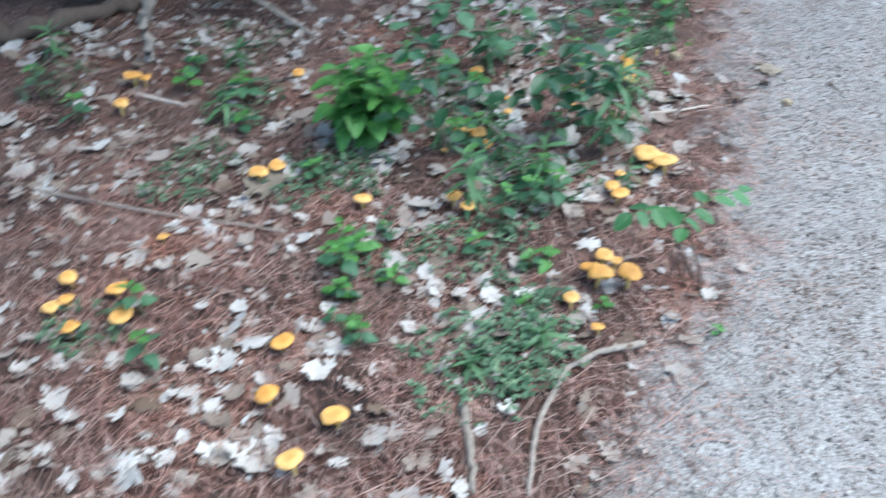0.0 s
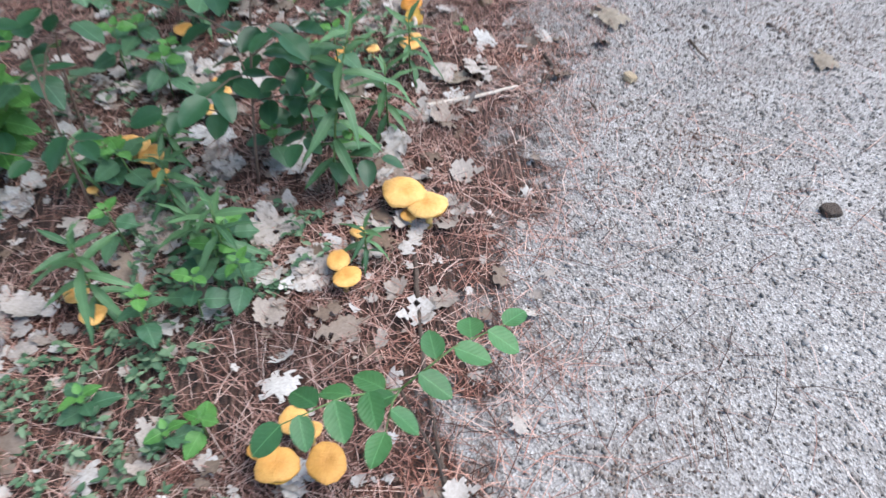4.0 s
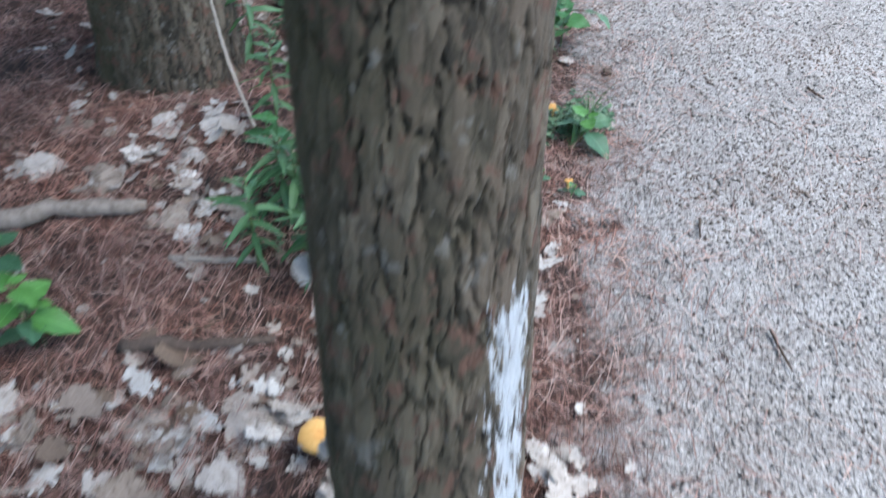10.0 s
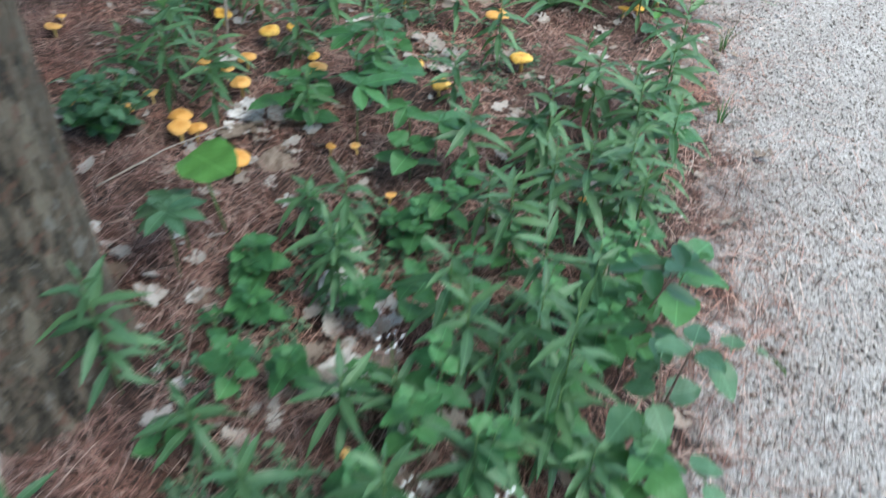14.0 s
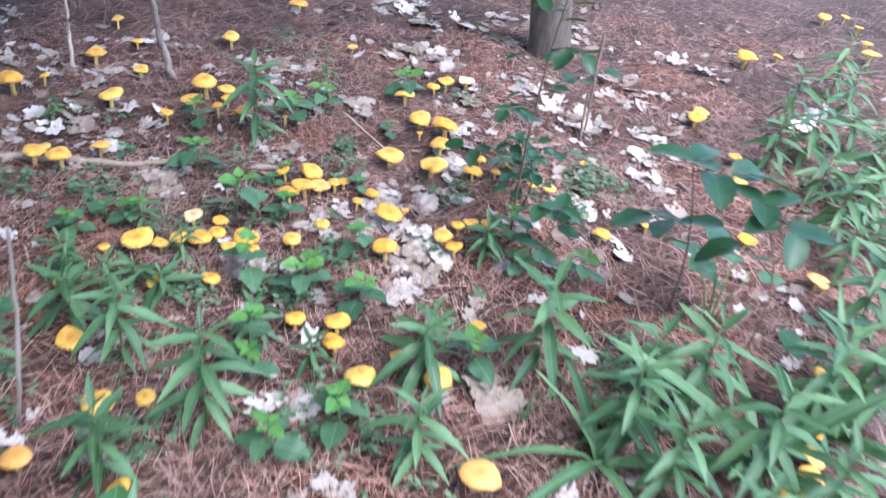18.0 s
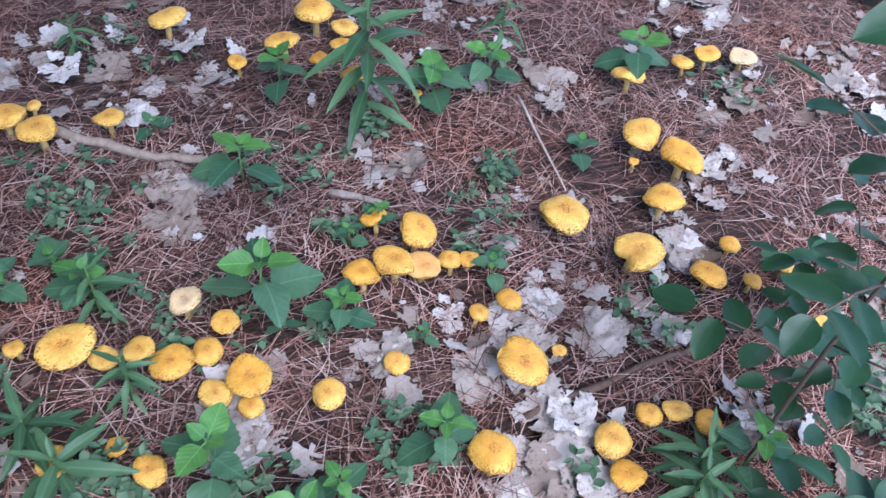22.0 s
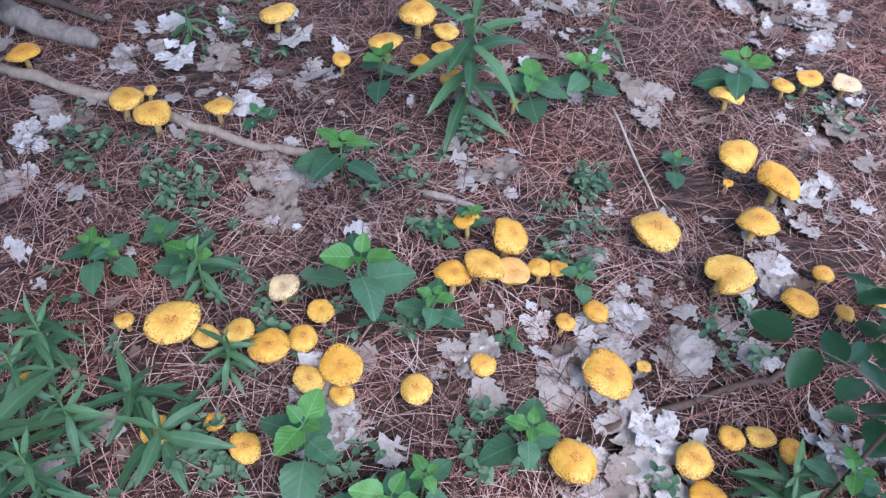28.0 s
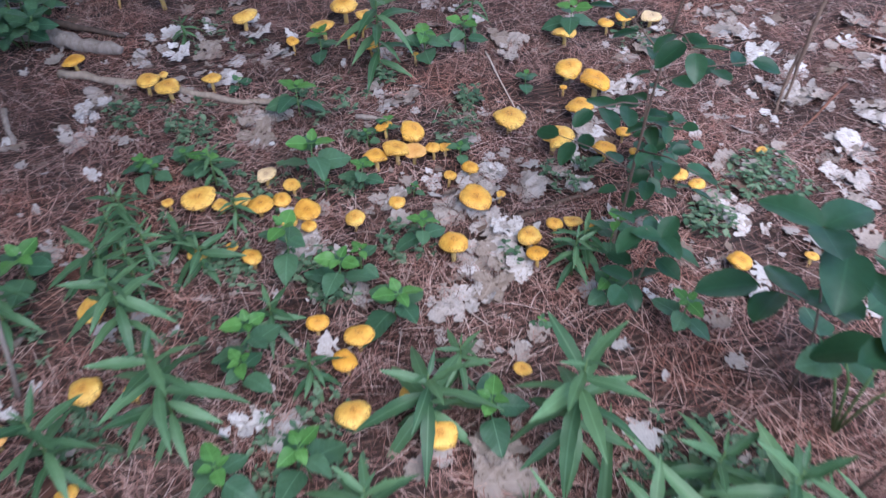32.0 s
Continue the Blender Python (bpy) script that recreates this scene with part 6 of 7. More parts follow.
arching_seedling(0.611, 1.408, (-0.055, 0.065, 0.19), ((0.095, 0.14, 0.205), (-0.08, -0.01, 0.215), (-0.20, -0.01, 0.26)), 0.052, 3)
lance_plant(0.480, 2.030, 0.38, 0.070, (0.06, 0.02), 900)
bush(-1.495, 6.011, 0.26, 0.24, 15, True, 0.07)
bush(-1.972, 6.394, 0.22, 0.22, 16, True, 0.06)
sprig(0.256, 2.616, (0.02, 0.02, 0.32), 0.085, 4, 21, False)
sprig(0.111, 3.045, (0.02, 0.02, 0.24), 0.075, 3, 22, False)
bush(-1.00, 3.98, 0.36, 0.34, 11, True, 0.085)
bush(-0.62, 4.30, 0.30, 0.25, 12, True, 0.085)
bush(-1.45, 3.60, 0.34, 0.30, 13, True, 0.08)
lance_plant(-0.037, 6.190, 0.26, 0.080, (0.00, 0.00), 401)
lance_plant(0.110, 6.590, 0.17, 0.086, (0.00, 0.00), 402)
lance_plant(0.245, 6.790, 0.26, 0.096, (0.00, 0.00), 403)
lance_plant(0.427, 6.921, 0.20, 0.075, (0.00, 0.00), 404)
lance_plant(-0.050, 6.430, 0.10, 0.045, (0.00, 0.00), 405)
lance_plant(-0.030, 5.997, 0.20, 0.068, (0.00, 0.00), 406)
lance_plant(0.264, 6.428, 0.18, 0.066, (0.00, 0.00), 407)
lance_plant(-0.268, 6.145, 0.20, 0.070, (0.00, 0.00), 408)
lance_plant(-0.600, 6.170, 0.11, 0.052, (0.00, 0.00), 410)
lance_plant(-0.420, 6.305, 0.07, 0.064, (0.00, 0.00), 413)
lance_plant(-0.490, 6.275, 0.06, 0.058, (0.00, 0.00), 415)
lance_plant(-0.445, 6.120, 0.13, 0.085, (0.00, 0.00), 417)
pair_plant(-0.750, 6.255, 0.05, 0.042, 420, "ovate")
pair_plant(-0.755, 6.335, 0.05, 0.040, 421, "ovate")
pair_plant(-0.680, 6.375, 0.08, 0.044, 422)
herb_zone(-0.620, 6.250, 0.20, 90)
herb_zone(-0.880, 6.300, 0.18, 60)
herb_zone(-0.300, 6.250, 0.15, 50)
flower_head(0.930, 4.800, 0.19, 1)
flower_head(1.060, 4.840, 0.20, 2)
flower_head(0.800, 5.000, 0.22, 3)
lance_plant(0.040, 6.680, 0.12, 0.050, (0.00, 0.00), 409)
strap_plant(0.690, 6.940, 0.33, 9, 3)
strap_plant(0.730, 7.150, 0.30, 8, 4)
strap_plant(0.476, 6.704, 0.24, 9, 5)
for k, (x, y) in enumerate(((0.17, 8.55), (0.30, 8.60), (0.05, 8.80), (-0.08, 9.00), (0.27, 8.10), (0.42, 8.10), (0.38, 8.45), (-0.02, 8.45), (0.50, 7.75), (0.56, 7.95))):
    lance_plant(x, y, 0.18 + 0.03 * (k % 4), 0.075, (0.0, 0.0), 910 + k)
grass_tuft(1.271, 4.679, 0.06, 14, 0)
grass_tuft(1.213, 4.556, 0.08, 14, 1)
grass_tuft(1.263, 4.700, 0.10, 14, 2)
grass_tuft(0.880, 4.710, 0.06, 14, 3)
grass_tuft(0.780, 3.232, 0.08, 14, 4)
grass_tuft(0.850, 2.886, 0.10, 14, 5)
grass_tuft(0.779, 2.822, 0.06, 14, 6)
grass_tuft(1.110, 6.276, 0.08, 14, 7)
grass_tuft(1.036, 6.700, 0.10, 14, 8)
grass_tuft(0.369, 2.503, 0.06, 14, 9)
grass_tuft(0.483, 2.251, 0.08, 14, 10)
grass_tuft(-0.219, 1.308, 0.10, 14, 11)
grass_tuft(0.173, 1.250, 0.06, 14, 12)
grass_tuft(0.314, 6.680, 0.08, 14, 13)
pair_plant(0.810, 5.260, 0.19, 0.045, 297, "heart", 4)
lance_plant(0.935, 5.324, 0.25, 0.064, (0.00, 0.00), 298)
lance_plant(1.023, 5.341, 0.25, 0.064, (0.00, 0.00), 299)
pair_plant(1.063, 5.473, 0.20, 0.045, 300, "heart", 4)
lance_plant(0.789, 5.762, 0.20, 0.068, (0.00, 0.00), 301)
lance_plant(0.946, 5.716, 0.22, 0.068, (0.00, 0.00), 302)
lance_plant(0.965, 6.163, 0.25, 0.081, (0.00, 0.00), 303)
lance_plant(0.809, 6.068, 0.22, 0.081, (0.00, 0.00), 304)
lance_plant(-0.294, 5.788, 0.25, 0.075, (0.00, 0.00), 305)
lance_plant(-0.318, 5.637, 0.20, 0.069, (0.00, 0.00), 306)
lance_plant(0.164, 5.745, 0.15, 0.060, (0.00, 0.00), 307)
lance_plant(0.740, 5.541, 0.18, 0.063, (0.00, 0.00), 308)
pair_plant(1.087, 5.251, 0.20, 0.045, 309, "heart", 4)
lance_plant(-0.064, 5.661, 0.18, 0.066, (0.00, 0.00), 310)
lance_plant(0.941, 5.962, 0.25, 0.069, (0.00, 0.00), 311)
pair_plant(0.832, 5.441, 0.12, 0.047, 312, "heart")
pair_plant(1.033, 5.461, 0.16, 0.049, 313, "heart")
pair_plant(1.028, 6.032, 0.14, 0.058, 314, "heart")
pair_plant(0.618, 5.452, 0.10, 0.045, 315, "heart")
pair_plant(1.022, 5.150, 0.12, 0.045, 316, "heart")
pair_plant(0.721, 5.055, 0.07, 0.040, 317, "heart")
pair_plant(0.491, 5.339, 0.08, 0.044, 318, "heart")
pair_plant(0.387, 5.215, 0.09, 0.046, 319, "heart")
pair_plant(0.454, 5.100, 0.08, 0.047, 320, "heart")
pair_plant(0.255, 6.047, 0.12, 0.072, 321, "heart")
pair_plant(0.210, 5.929, 0.10, 0.070, 322, "heart")
lance_plant(0.930, 5.132, 0.18, 0.059, (0.00, 0.00), 323)
lance_plant(0.809, 5.006, 0.15, 0.057, (0.00, 0.00), 324)
pair_plant(0.640, 5.200, 0.10, 0.045, 325, "heart", 4)
lance_plant(1.130, 5.010, 0.16, 0.060, (0.00, 0.00), 326)
lance_plant(1.010, 4.989, 0.18, 0.060, (0.00, 0.00), 327)
pair_plant(0.604, 5.001, 0.10, 0.045, 328, "heart", 4)
pair_plant(1.202, 5.062, 0.12, 0.057, 329, "heart")
pair_plant(1.059, 5.322, 0.14, 0.069, 330, "heart")
pair_plant(1.150, 5.479, 0.16, 0.073, 331, "heart")
pair_plant(0.992, 4.767, 0.12, 0.051, 332, "heart")
pair_plant(1.082, 4.822, 0.13, 0.051, 333, "heart")
pair_plant(1.116, 4.892, 0.13, 0.048, 334, "heart")
pair_plant(1.003, 4.557, 0.05, 0.038, 335, "heart")
pair_plant(0.755, 4.400, 0.20, 0.048, 336, "heart")
pair_plant(0.698, 4.345, 0.20, 0.047, 337, "heart")

# low herbs between the plants: centre, radius, number of leaves
herb_zone(0.07, 1.20, 0.18, 240)
herb_zone(-0.12, 1.62, 0.15, 160)
herb_zone(-0.36, 1.95, 0.15, 160)
herb_zone(0.08, 1.60, 0.15, 200)
herb_zone(-0.74, 2.11, 0.13, 160)
herb_zone(-0.29, 2.08, 0.10, 130)
herb_zone(0.53, 2.54, 0.15, 220)
herb_zone(0.18, 1.77, 0.12, 160)
herb_zone(0.11, 1.25, 0.16, 160)
herb_zone(0.22, 1.36, 0.10, 160)
herb_zone(-0.84, 1.36, 0.09, 120)
herb_zone(0.05, 2.38, 0.19, 180)
herb_zone(-0.79, 3.02, 0.23, 160)
herb_zone(-1.40, 2.72, 0.16, 140)
herb_zone(-0.77, 1.98, 0.12, 120)
herb_zone(-0.23, 1.98, 0.12, 120)
herb_zone(0.36, 1.90, 0.11, 120)
herb_zone(0.17, 1.23, 0.13, 220)
herb_zone(-0.67, 2.48, 0.15, 140)
herb_zone(0.50, 2.94, 0.17, 140)
herb_zone(0.86, 3.09, 0.10, 140)
herb_zone(0.07, 2.79, 0.16, 120)
herb_zone(0.19, 1.99, 0.12, 140)
herb_zone(0.85, 2.91, 0.07, 140)
herb_zone(0.75, 2.84, 0.05, 90)
herb_zone(0.85, 2.89, 0.07, 120)
herb_zone(0.73, 3.22, 0.07, 90)
herb_zone(0.59, 4.20, 0.11, 120)
herb_zone(1.09, 4.59, 0.08, 160)
herb_zone(1.26, 4.68, 0.07, 160)
herb_zone(0.68, 4.76, 0.13, 200)
herb_zone(0.44, 5.04, 0.14, 160)
herb_zone(0.72, 4.75, 0.08, 140)
herb_zone(0.96, 4.72, 0.07, 160)
herb_zone(0.55, 5.32, 0.15, 200)
herb_zone(0.93, 5.27, 0.12, 160)
herb_zone(0.42, 6.26, 0.18, 240)
herb_zone(0.59, 5.47, 0.13, 200)
herb_zone(0.98, 5.78, 0.11, 160)
herb_zone(-0.31, 5.85, 0.15, 140)
herb_zone(0.09, 6.38, 0.12, 160)
herb_zone(0.43, 6.96, 0.17, 220)
herb_zone(0.33, 8.07, 0.21, 200)
herb_zone(-0.09, 6.08, 0.09, 110)
herb_zone(-0.90, 6.38, 0.06, 50)
herb_zone(-0.87, 6.73, 0.10, 70)
herb_zone(-0.59, 6.53, 0.08, 60)
herb_zone(-0.64, 6.97, 0.08, 50)
herb_zone(-0.39, 7.14, 0.07, 60)
herb_zone(-0.31, 6.72, 0.06, 60)
herb_zone(-0.32, 6.52, 0.06, 60)
herb_zone(-1.05, 6.23, 0.08, 50)
herb_zone(-0.83, 7.63, 0.09, 50)
herb_zone(-1.44, 7.36, 0.18, 60)
herb_zone(-0.17, 7.54, 0.12, 90)
herb_zone(-1.31, 6.56, 0.12, 50)
herb_zone(-0.53, 6.67, 0.03, 40)
herb_zone(-0.92, 6.89, 0.03, 40)
herb_zone(-0.75, 7.06, 0.03, 40)
herb_zone(-0.90, 6.33, 0.03, 30)
herb_zone(-0.19, 6.90, 0.02, 30)
herb_zone(-0.25, 6.53, 0.05, 80)
herb_zone(-0.12, 7.35, 0.06, 100)
herb_zone(-0.74, 7.05, 0.03, 30)
herb_zone(-0.20, 7.56, 0.07, 120)
herb_zone(-0.39, 6.36, 0.05, 70)
herb_zone(0.37, 6.99, 0.08, 120)
herb_zone(-0.71, 6.75, 0.03, 40)
herb_zone(1.18, 4.62, 0.05, 90)
herb_zone(1.21, 4.63, 0.06, 90)

# ---- drifts of bleached leaves ----
leaf_patch(-1.228, 6.546, 0.107, 10)
leaf_patch(-0.845, 6.531, 0.062, 4)
leaf_patch(-0.995, 6.116, 0.024, 2)
leaf_patch(-0.803, 7.552, 0.045, 3)
leaf_patch(-0.909, 7.303, 0.057, 4)
leaf_patch(-1.123, 7.761, 0.079, 6)
leaf_patch(-0.615, 7.397, 0.077, 6)
leaf_patch(-0.501, 7.307, 0.043, 2)
leaf_patch(-0.426, 6.805, 0.054, 4)
leaf_patch(-0.406, 6.999, 0.073, 6)
leaf_patch(-0.431, 6.571, 0.055, 4)
leaf_patch(-0.334, 6.863, 0.032, 2)
leaf_patch(-0.260, 6.905, 0.031, 2)
leaf_patch(-0.232, 6.799, 0.030, 2)
leaf_patch(-0.183, 7.156, 0.024, 2)
leaf_patch(-0.364, 7.122, 0.026, 2)
leaf_patch(-0.851, 6.920, 0.026, 2)
leaf_patch(-1.155, 6.211, 0.031, 2)
leaf_patch(-1.113, 6.109, 0.030, 2)
leaf_patch(-1.034, 6.917, 0.019, 2)
leaf_patch(-0.193, 6.815, 0.045, 2)
leaf_patch(-0.158, 6.890, 0.033, 2)
leaf_patch(-0.226, 7.476, 0.040, 2)
leaf_patch(-0.110, 7.361, 0.060, 4)
leaf_patch(-0.109, 6.732, 0.031, 2)
leaf_patch(-1.338, 7.233, 0.067, 5)
leaf_patch(-1.127, 7.736, 0.086, 7)
leaf_patch(-0.447, 7.874, 0.116, 7)
leaf_patch(-0.776, 7.922, 0.073, 6)
leaf_patch(-0.219, 7.746, 0.065, 3)
leaf_patch(-1.370, 8.097, 0.097, 9)
leaf_patch(-1.542, 6.650, 0.080, 6)
leaf_patch(-0.103, 7.819, 0.076, 4)
leaf_patch(-0.326, 8.095, 0.066, 3)
leaf_patch(-1.667, 6.968, 0.052, 3)
leaf_patch(-1.641, 8.024, 0.082, 7)
leaf_patch(-1.845, 6.479, 0.076, 6)
leaf_patch(-1.258, 8.411, 0.090, 8)
leaf_patch(-0.508, 8.272, 0.064, 3)
leaf_patch(-0.206, 8.029, 0.055, 2)
leaf_patch(0.228, 6.629, 0.051, 3)
leaf_patch(-0.017, 6.316, 0.033, 2)
leaf_patch(-0.464, 7.924, 0.119, 7)
leaf_patch(-0.558, 8.335, 0.088, 4)
leaf_patch(-0.588, 8.753, 0.084, 4)
leaf_patch(-1.058, 8.495, 0.098, 9)
leaf_patch(0.021, 8.687, 0.074, 4)
leaf_patch(0.561, 5.208, 0.025, 2)
leaf_patch(0.659, 5.162, 0.033, 2)
leaf_patch(0.260, 5.096, 0.036, 2)
leaf_patch(0.565, 5.290, 0.047, 3)
leaf_patch(0.098, 5.660, 0.093, 8)
leaf_patch(0.258, 6.222, 0.063, 5)
leaf_patch(0.639, 5.061, 0.027, 2)
leaf_patch(0.032, 5.703, 0.054, 4)
leaf_patch(0.573, 5.191, 0.020, 2)
leaf_patch(0.775, 4.600, 0.029, 2)
leaf_patch(1.113, 4.653, 0.019, 2)
leaf_patch(0.442, 4.183, 0.058, 4)
leaf_patch(0.273, 4.467, 0.068, 5)
leaf_patch(1.050, 4.062, 0.065, 5)
leaf_patch(1.128, 4.262, 0.029, 2)
leaf_patch(0.360, 4.548, 0.023, 2)
leaf_patch(0.877, 4.002, 0.034, 2)
leaf_patch(0.663, 4.294, 0.020, 2)
leaf_patch(0.493, 4.049, 0.036, 2)
leaf_patch(0.719, 4.338, 0.031, 2)
leaf_patch(0.053, 3.591, 0.050, 3)
leaf_patch(0.261, 3.441, 0.062, 4)
leaf_patch(0.275, 3.657, 0.034, 2)
leaf_patch(0.488, 3.554, 0.065, 5)
leaf_patch(0.645, 3.581, 0.071, 5)
leaf_patch(0.680, 3.312, 0.029, 2)
leaf_patch(0.243, 3.256, 0.037, 2)
leaf_patch(0.393, 3.233, 0.060, 4)
leaf_patch(0.485, 3.236, 0.037, 2)
leaf_patch(0.358, 3.122, 0.043, 3)
leaf_patch(0.287, 3.045, 0.025, 2)
leaf_patch(0.418, 4.184, 0.050, 3)
leaf_patch(0.764, 3.955, 0.039, 2)
leaf_patch(0.388, 3.433, 0.026, 2)
leaf_patch(0.794, 3.538, 0.027, 2)
leaf_patch(0.709, 3.095, 0.025, 2)
leaf_patch(0.249, 4.300, 0.074, 6)
leaf_patch(-0.087, 3.883, 0.063, 5)
leaf_patch(1.149, 3.636, 0.022, 2)
leaf_patch(-0.018, 4.298, 0.037, 2)
leaf_patch(0.679, 3.704, 0.041, 2)
leaf_patch(0.320, 2.767, 0.049, 3)
leaf_patch(0.407, 3.057, 0.060, 4)
leaf_patch(0.321, 2.894, 0.047, 3)
leaf_patch(0.600, 2.692, 0.025, 2)
leaf_patch(0.768, 2.698, 0.030, 2)
leaf_patch(0.292, 2.438, 0.034, 2)
leaf_patch(0.180, 2.476, 0.035, 2)
leaf_patch(0.829, 3.009, 0.029, 2)
leaf_patch(0.673, 2.882, 0.037, 2)
leaf_patch(0.545, 2.363, 0.022, 2)
leaf_patch(0.304, 2.480, 0.019, 2)
leaf_patch(0.781, 2.400, 0.026, 2)
leaf_patch(0.049, 3.047, 0.030, 2)
leaf_patch(0.251, 2.188, 0.052, 3)
leaf_patch(0.256, 2.564, 0.050, 3)
leaf_patch(0.064, 2.466, 0.048, 3)
leaf_patch(-0.038, 2.369, 0.037, 2)
leaf_patch(0.189, 2.134, 0.042, 2)
leaf_patch(0.364, 1.999, 0.039, 2)
leaf_patch(0.245, 2.296, 0.041, 2)
leaf_patch(0.431, 1.875, 0.029, 2)
leaf_patch(0.572, 2.121, 0.025, 2)
leaf_patch(0.450, 2.623, 0.031, 2)
leaf_patch(0.093, 1.974, 0.050, 3)
leaf_patch(0.259, 2.404, 0.043, 3)
leaf_patch(0.164, 2.487, 0.039, 2)
leaf_patch(0.256, 2.063, 0.045, 3)
leaf_patch(0.557, 1.937, 0.030, 2)
leaf_patch(0.737, 2.266, 0.027, 2)
leaf_patch(0.404, 2.139, 0.029, 2)
leaf_patch(0.633, 2.060, 0.032, 2)
leaf_patch(-0.707, 3.058, 0.143, 16)
leaf_patch(-0.250, 2.141, 0.091, 8)
leaf_patch(0.289, 2.713, 0.056, 4)
leaf_patch(-0.197, 3.665, 0.097, 9)
leaf_patch(-0.179, 3.241, 0.076, 6)
leaf_patch(-0.054, 3.300, 0.055, 4)
leaf_patch(0.174, 1.866, 0.062, 4)
leaf_patch(-0.133, 1.707, 0.038, 2)
leaf_patch(-0.044, 1.752, 0.039, 2)
leaf_patch(-0.515, 2.577, 0.071, 5)
leaf_patch(0.339, 3.227, 0.065, 5)
leaf_patch(-0.056, 1.536, 0.041, 2)
leaf_patch(0.088, 1.436, 0.033, 2)
leaf_patch(0.044, 1.359, 0.021, 2)
leaf_patch(-0.915, 2.957, 0.079, 6)
leaf_patch(0.069, 3.579, 0.071, 5)
leaf_patch(0.456, 3.706, 0.062, 4)
leaf_patch(-0.573, 3.640, 0.072, 6)
leaf_patch(0.167, 2.953, 0.070, 5)
leaf_patch(-0.279, 3.031, 0.061, 4)
leaf_patch(-1.001, 2.163, 0.116, 11)
leaf_patch(-0.681, 1.639, 0.081, 7)
leaf_patch(-0.539, 1.146, 0.078, 6)
leaf_patch(-0.462, 1.311, 0.039, 2)
leaf_patch(-0.324, 1.233, 0.062, 4)
leaf_patch(-0.399, 1.020, 0.045, 3)
leaf_patch(-0.442, 0.955, 0.038, 2)
leaf_patch(-0.837, 1.056, 0.063, 5)
leaf_patch(-0.603, 0.989, 0.044, 3)
leaf_patch(-0.654, 2.103, 0.061, 4)
leaf_patch(-0.240, 2.139, 0.106, 10)
leaf_patch(-0.127, 1.780, 0.078, 6)
leaf_patch(-0.064, 1.508, 0.042, 2)
leaf_patch(0.040, 1.339, 0.033, 2)
leaf_patch(0.233, 2.340, 0.056, 4)
leaf_patch(-1.545, 3.126, 0.175, 21)
leaf_patch(-1.336, 3.048, 0.114, 11)
leaf_patch(-0.114, 3.286, 0.073, 6)
leaf_patch(-1.427, 2.479, 0.078, 6)
leaf_patch(-1.240, 2.097, 0.070, 5)
leaf_patch(-1.203, 2.633, 0.082, 7)
leaf_patch(-0.468, 2.282, 0.065, 5)
leaf_patch(0.160, 1.517, 0.049, 3)
leaf_patch(0.459, 1.767, 0.047, 3)

# ---- sticks, logs and bits on the gravel ----
stick(((-1.27, 6.09, 0.0142), (-1.147, 6.277, 0.0142), (-1.0, 6.479, 0.0142), (-0.927, 6.606, 0.0142)), 0.0102, WOOD_TAN, "long weathered tan branch lying between the mushrooms", "stick")
stick(((-0.795, 6.764, 0.0115), (-0.744, 6.841, 0.0115)), 0.0069, WOOD_GREY, "dead grey stick lying on the litter", "stick")
stick(((-0.921, 7.187, 0.02), (-0.657, 7.145, 0.02)), 0.0022, WOOD_PALE, "thin pale dry stalk leaning on a mushroom", "stick")
stick(((-0.295, 6.868, 0.0101), (-0.307, 7.083, 0.0101), (-0.307, 7.211, 0.0101), (-0.278, 7.323, 0.0101)), 0.0060, STEM_BROWN, "thin brown twig across bleached leaves", "stick")
stick(((-0.183, 6.73, 0.0071), (-0.043, 6.788, 0.0071)), 0.0014, WOOD_PALE, "thin pale dry stalk on the needles", "stick")
stick(((-0.213, 6.608, 0.0074), (-0.238, 6.72, 0.0074)), 0.0017, STEM_BROWN, "thin brown twig on the needles", "stick")
stick(((0.677, 2.285, 0.0101), (0.787, 2.312, 0.0101), (0.898, 2.342, 0.0101)), 0.0051, WOOD_PALE, "bare pale stick lying at the edge of the gravel", "stick")
stick(((0.984, 2.467, 0.0087), (0.993, 2.413, 0.0087), (0.948, 2.332, 0.0087)), 0.0048, WOOD_DARK, "dark curved twig on the gravel", "stick")
stick(((1.35, 2.479, 0.0088), (1.355, 2.423, 0.0088), (1.364, 2.395, 0.0088)), 0.0034, WOOD_DARK, "dark curved twig on the gravel", "stick")
stick(((0.837, 2.424, 0.0084), (0.873, 2.392, 0.0084), (0.903, 2.347, 0.0084)), 0.0029, WOOD_DARK, "dark thin twig at the edge of the gravel", "stick")
stick(((0.584, 1.885, 0.0081), (0.537, 1.846, 0.0081)), 0.0026, WOOD_DARK, "dark thin twig in the litter", "stick")
stick(((1.048, 2.268, 0.0079), (1.054, 2.234, 0.0079)), 0.0024, WOOD_DARK, "short dark twig on the gravel", "stick")
stick(((0.69, 2.787, 0.0141), (0.653, 2.668, 0.0141), (0.619, 2.495, 0.0141)), 0.0101, WOOD_GREY, "short thick grey stick beside orange mushrooms", "stick")
stick(((-0.043, 4.058, 0.03), (0.12, 4.13, 0.03), (0.301, 4.178, 0.03)), 0.0217, WOOD_GREY, "pale fallen branch on dark litter", "stick")
stick(((-0.07, 3.699, 0.0093), (-0.007, 3.715, 0.0093), (0.05, 3.72, 0.0093)), 0.0041, WOOD_DARK, "weathered fallen branch on the litter", "stick")
stick(((0.381, 3.804, 0.0171), (0.511, 3.821, 0.0171), (0.653, 3.852, 0.0171)), 0.0139, WOOD_DARK, "dark rotting branch sunk in needles", "log")
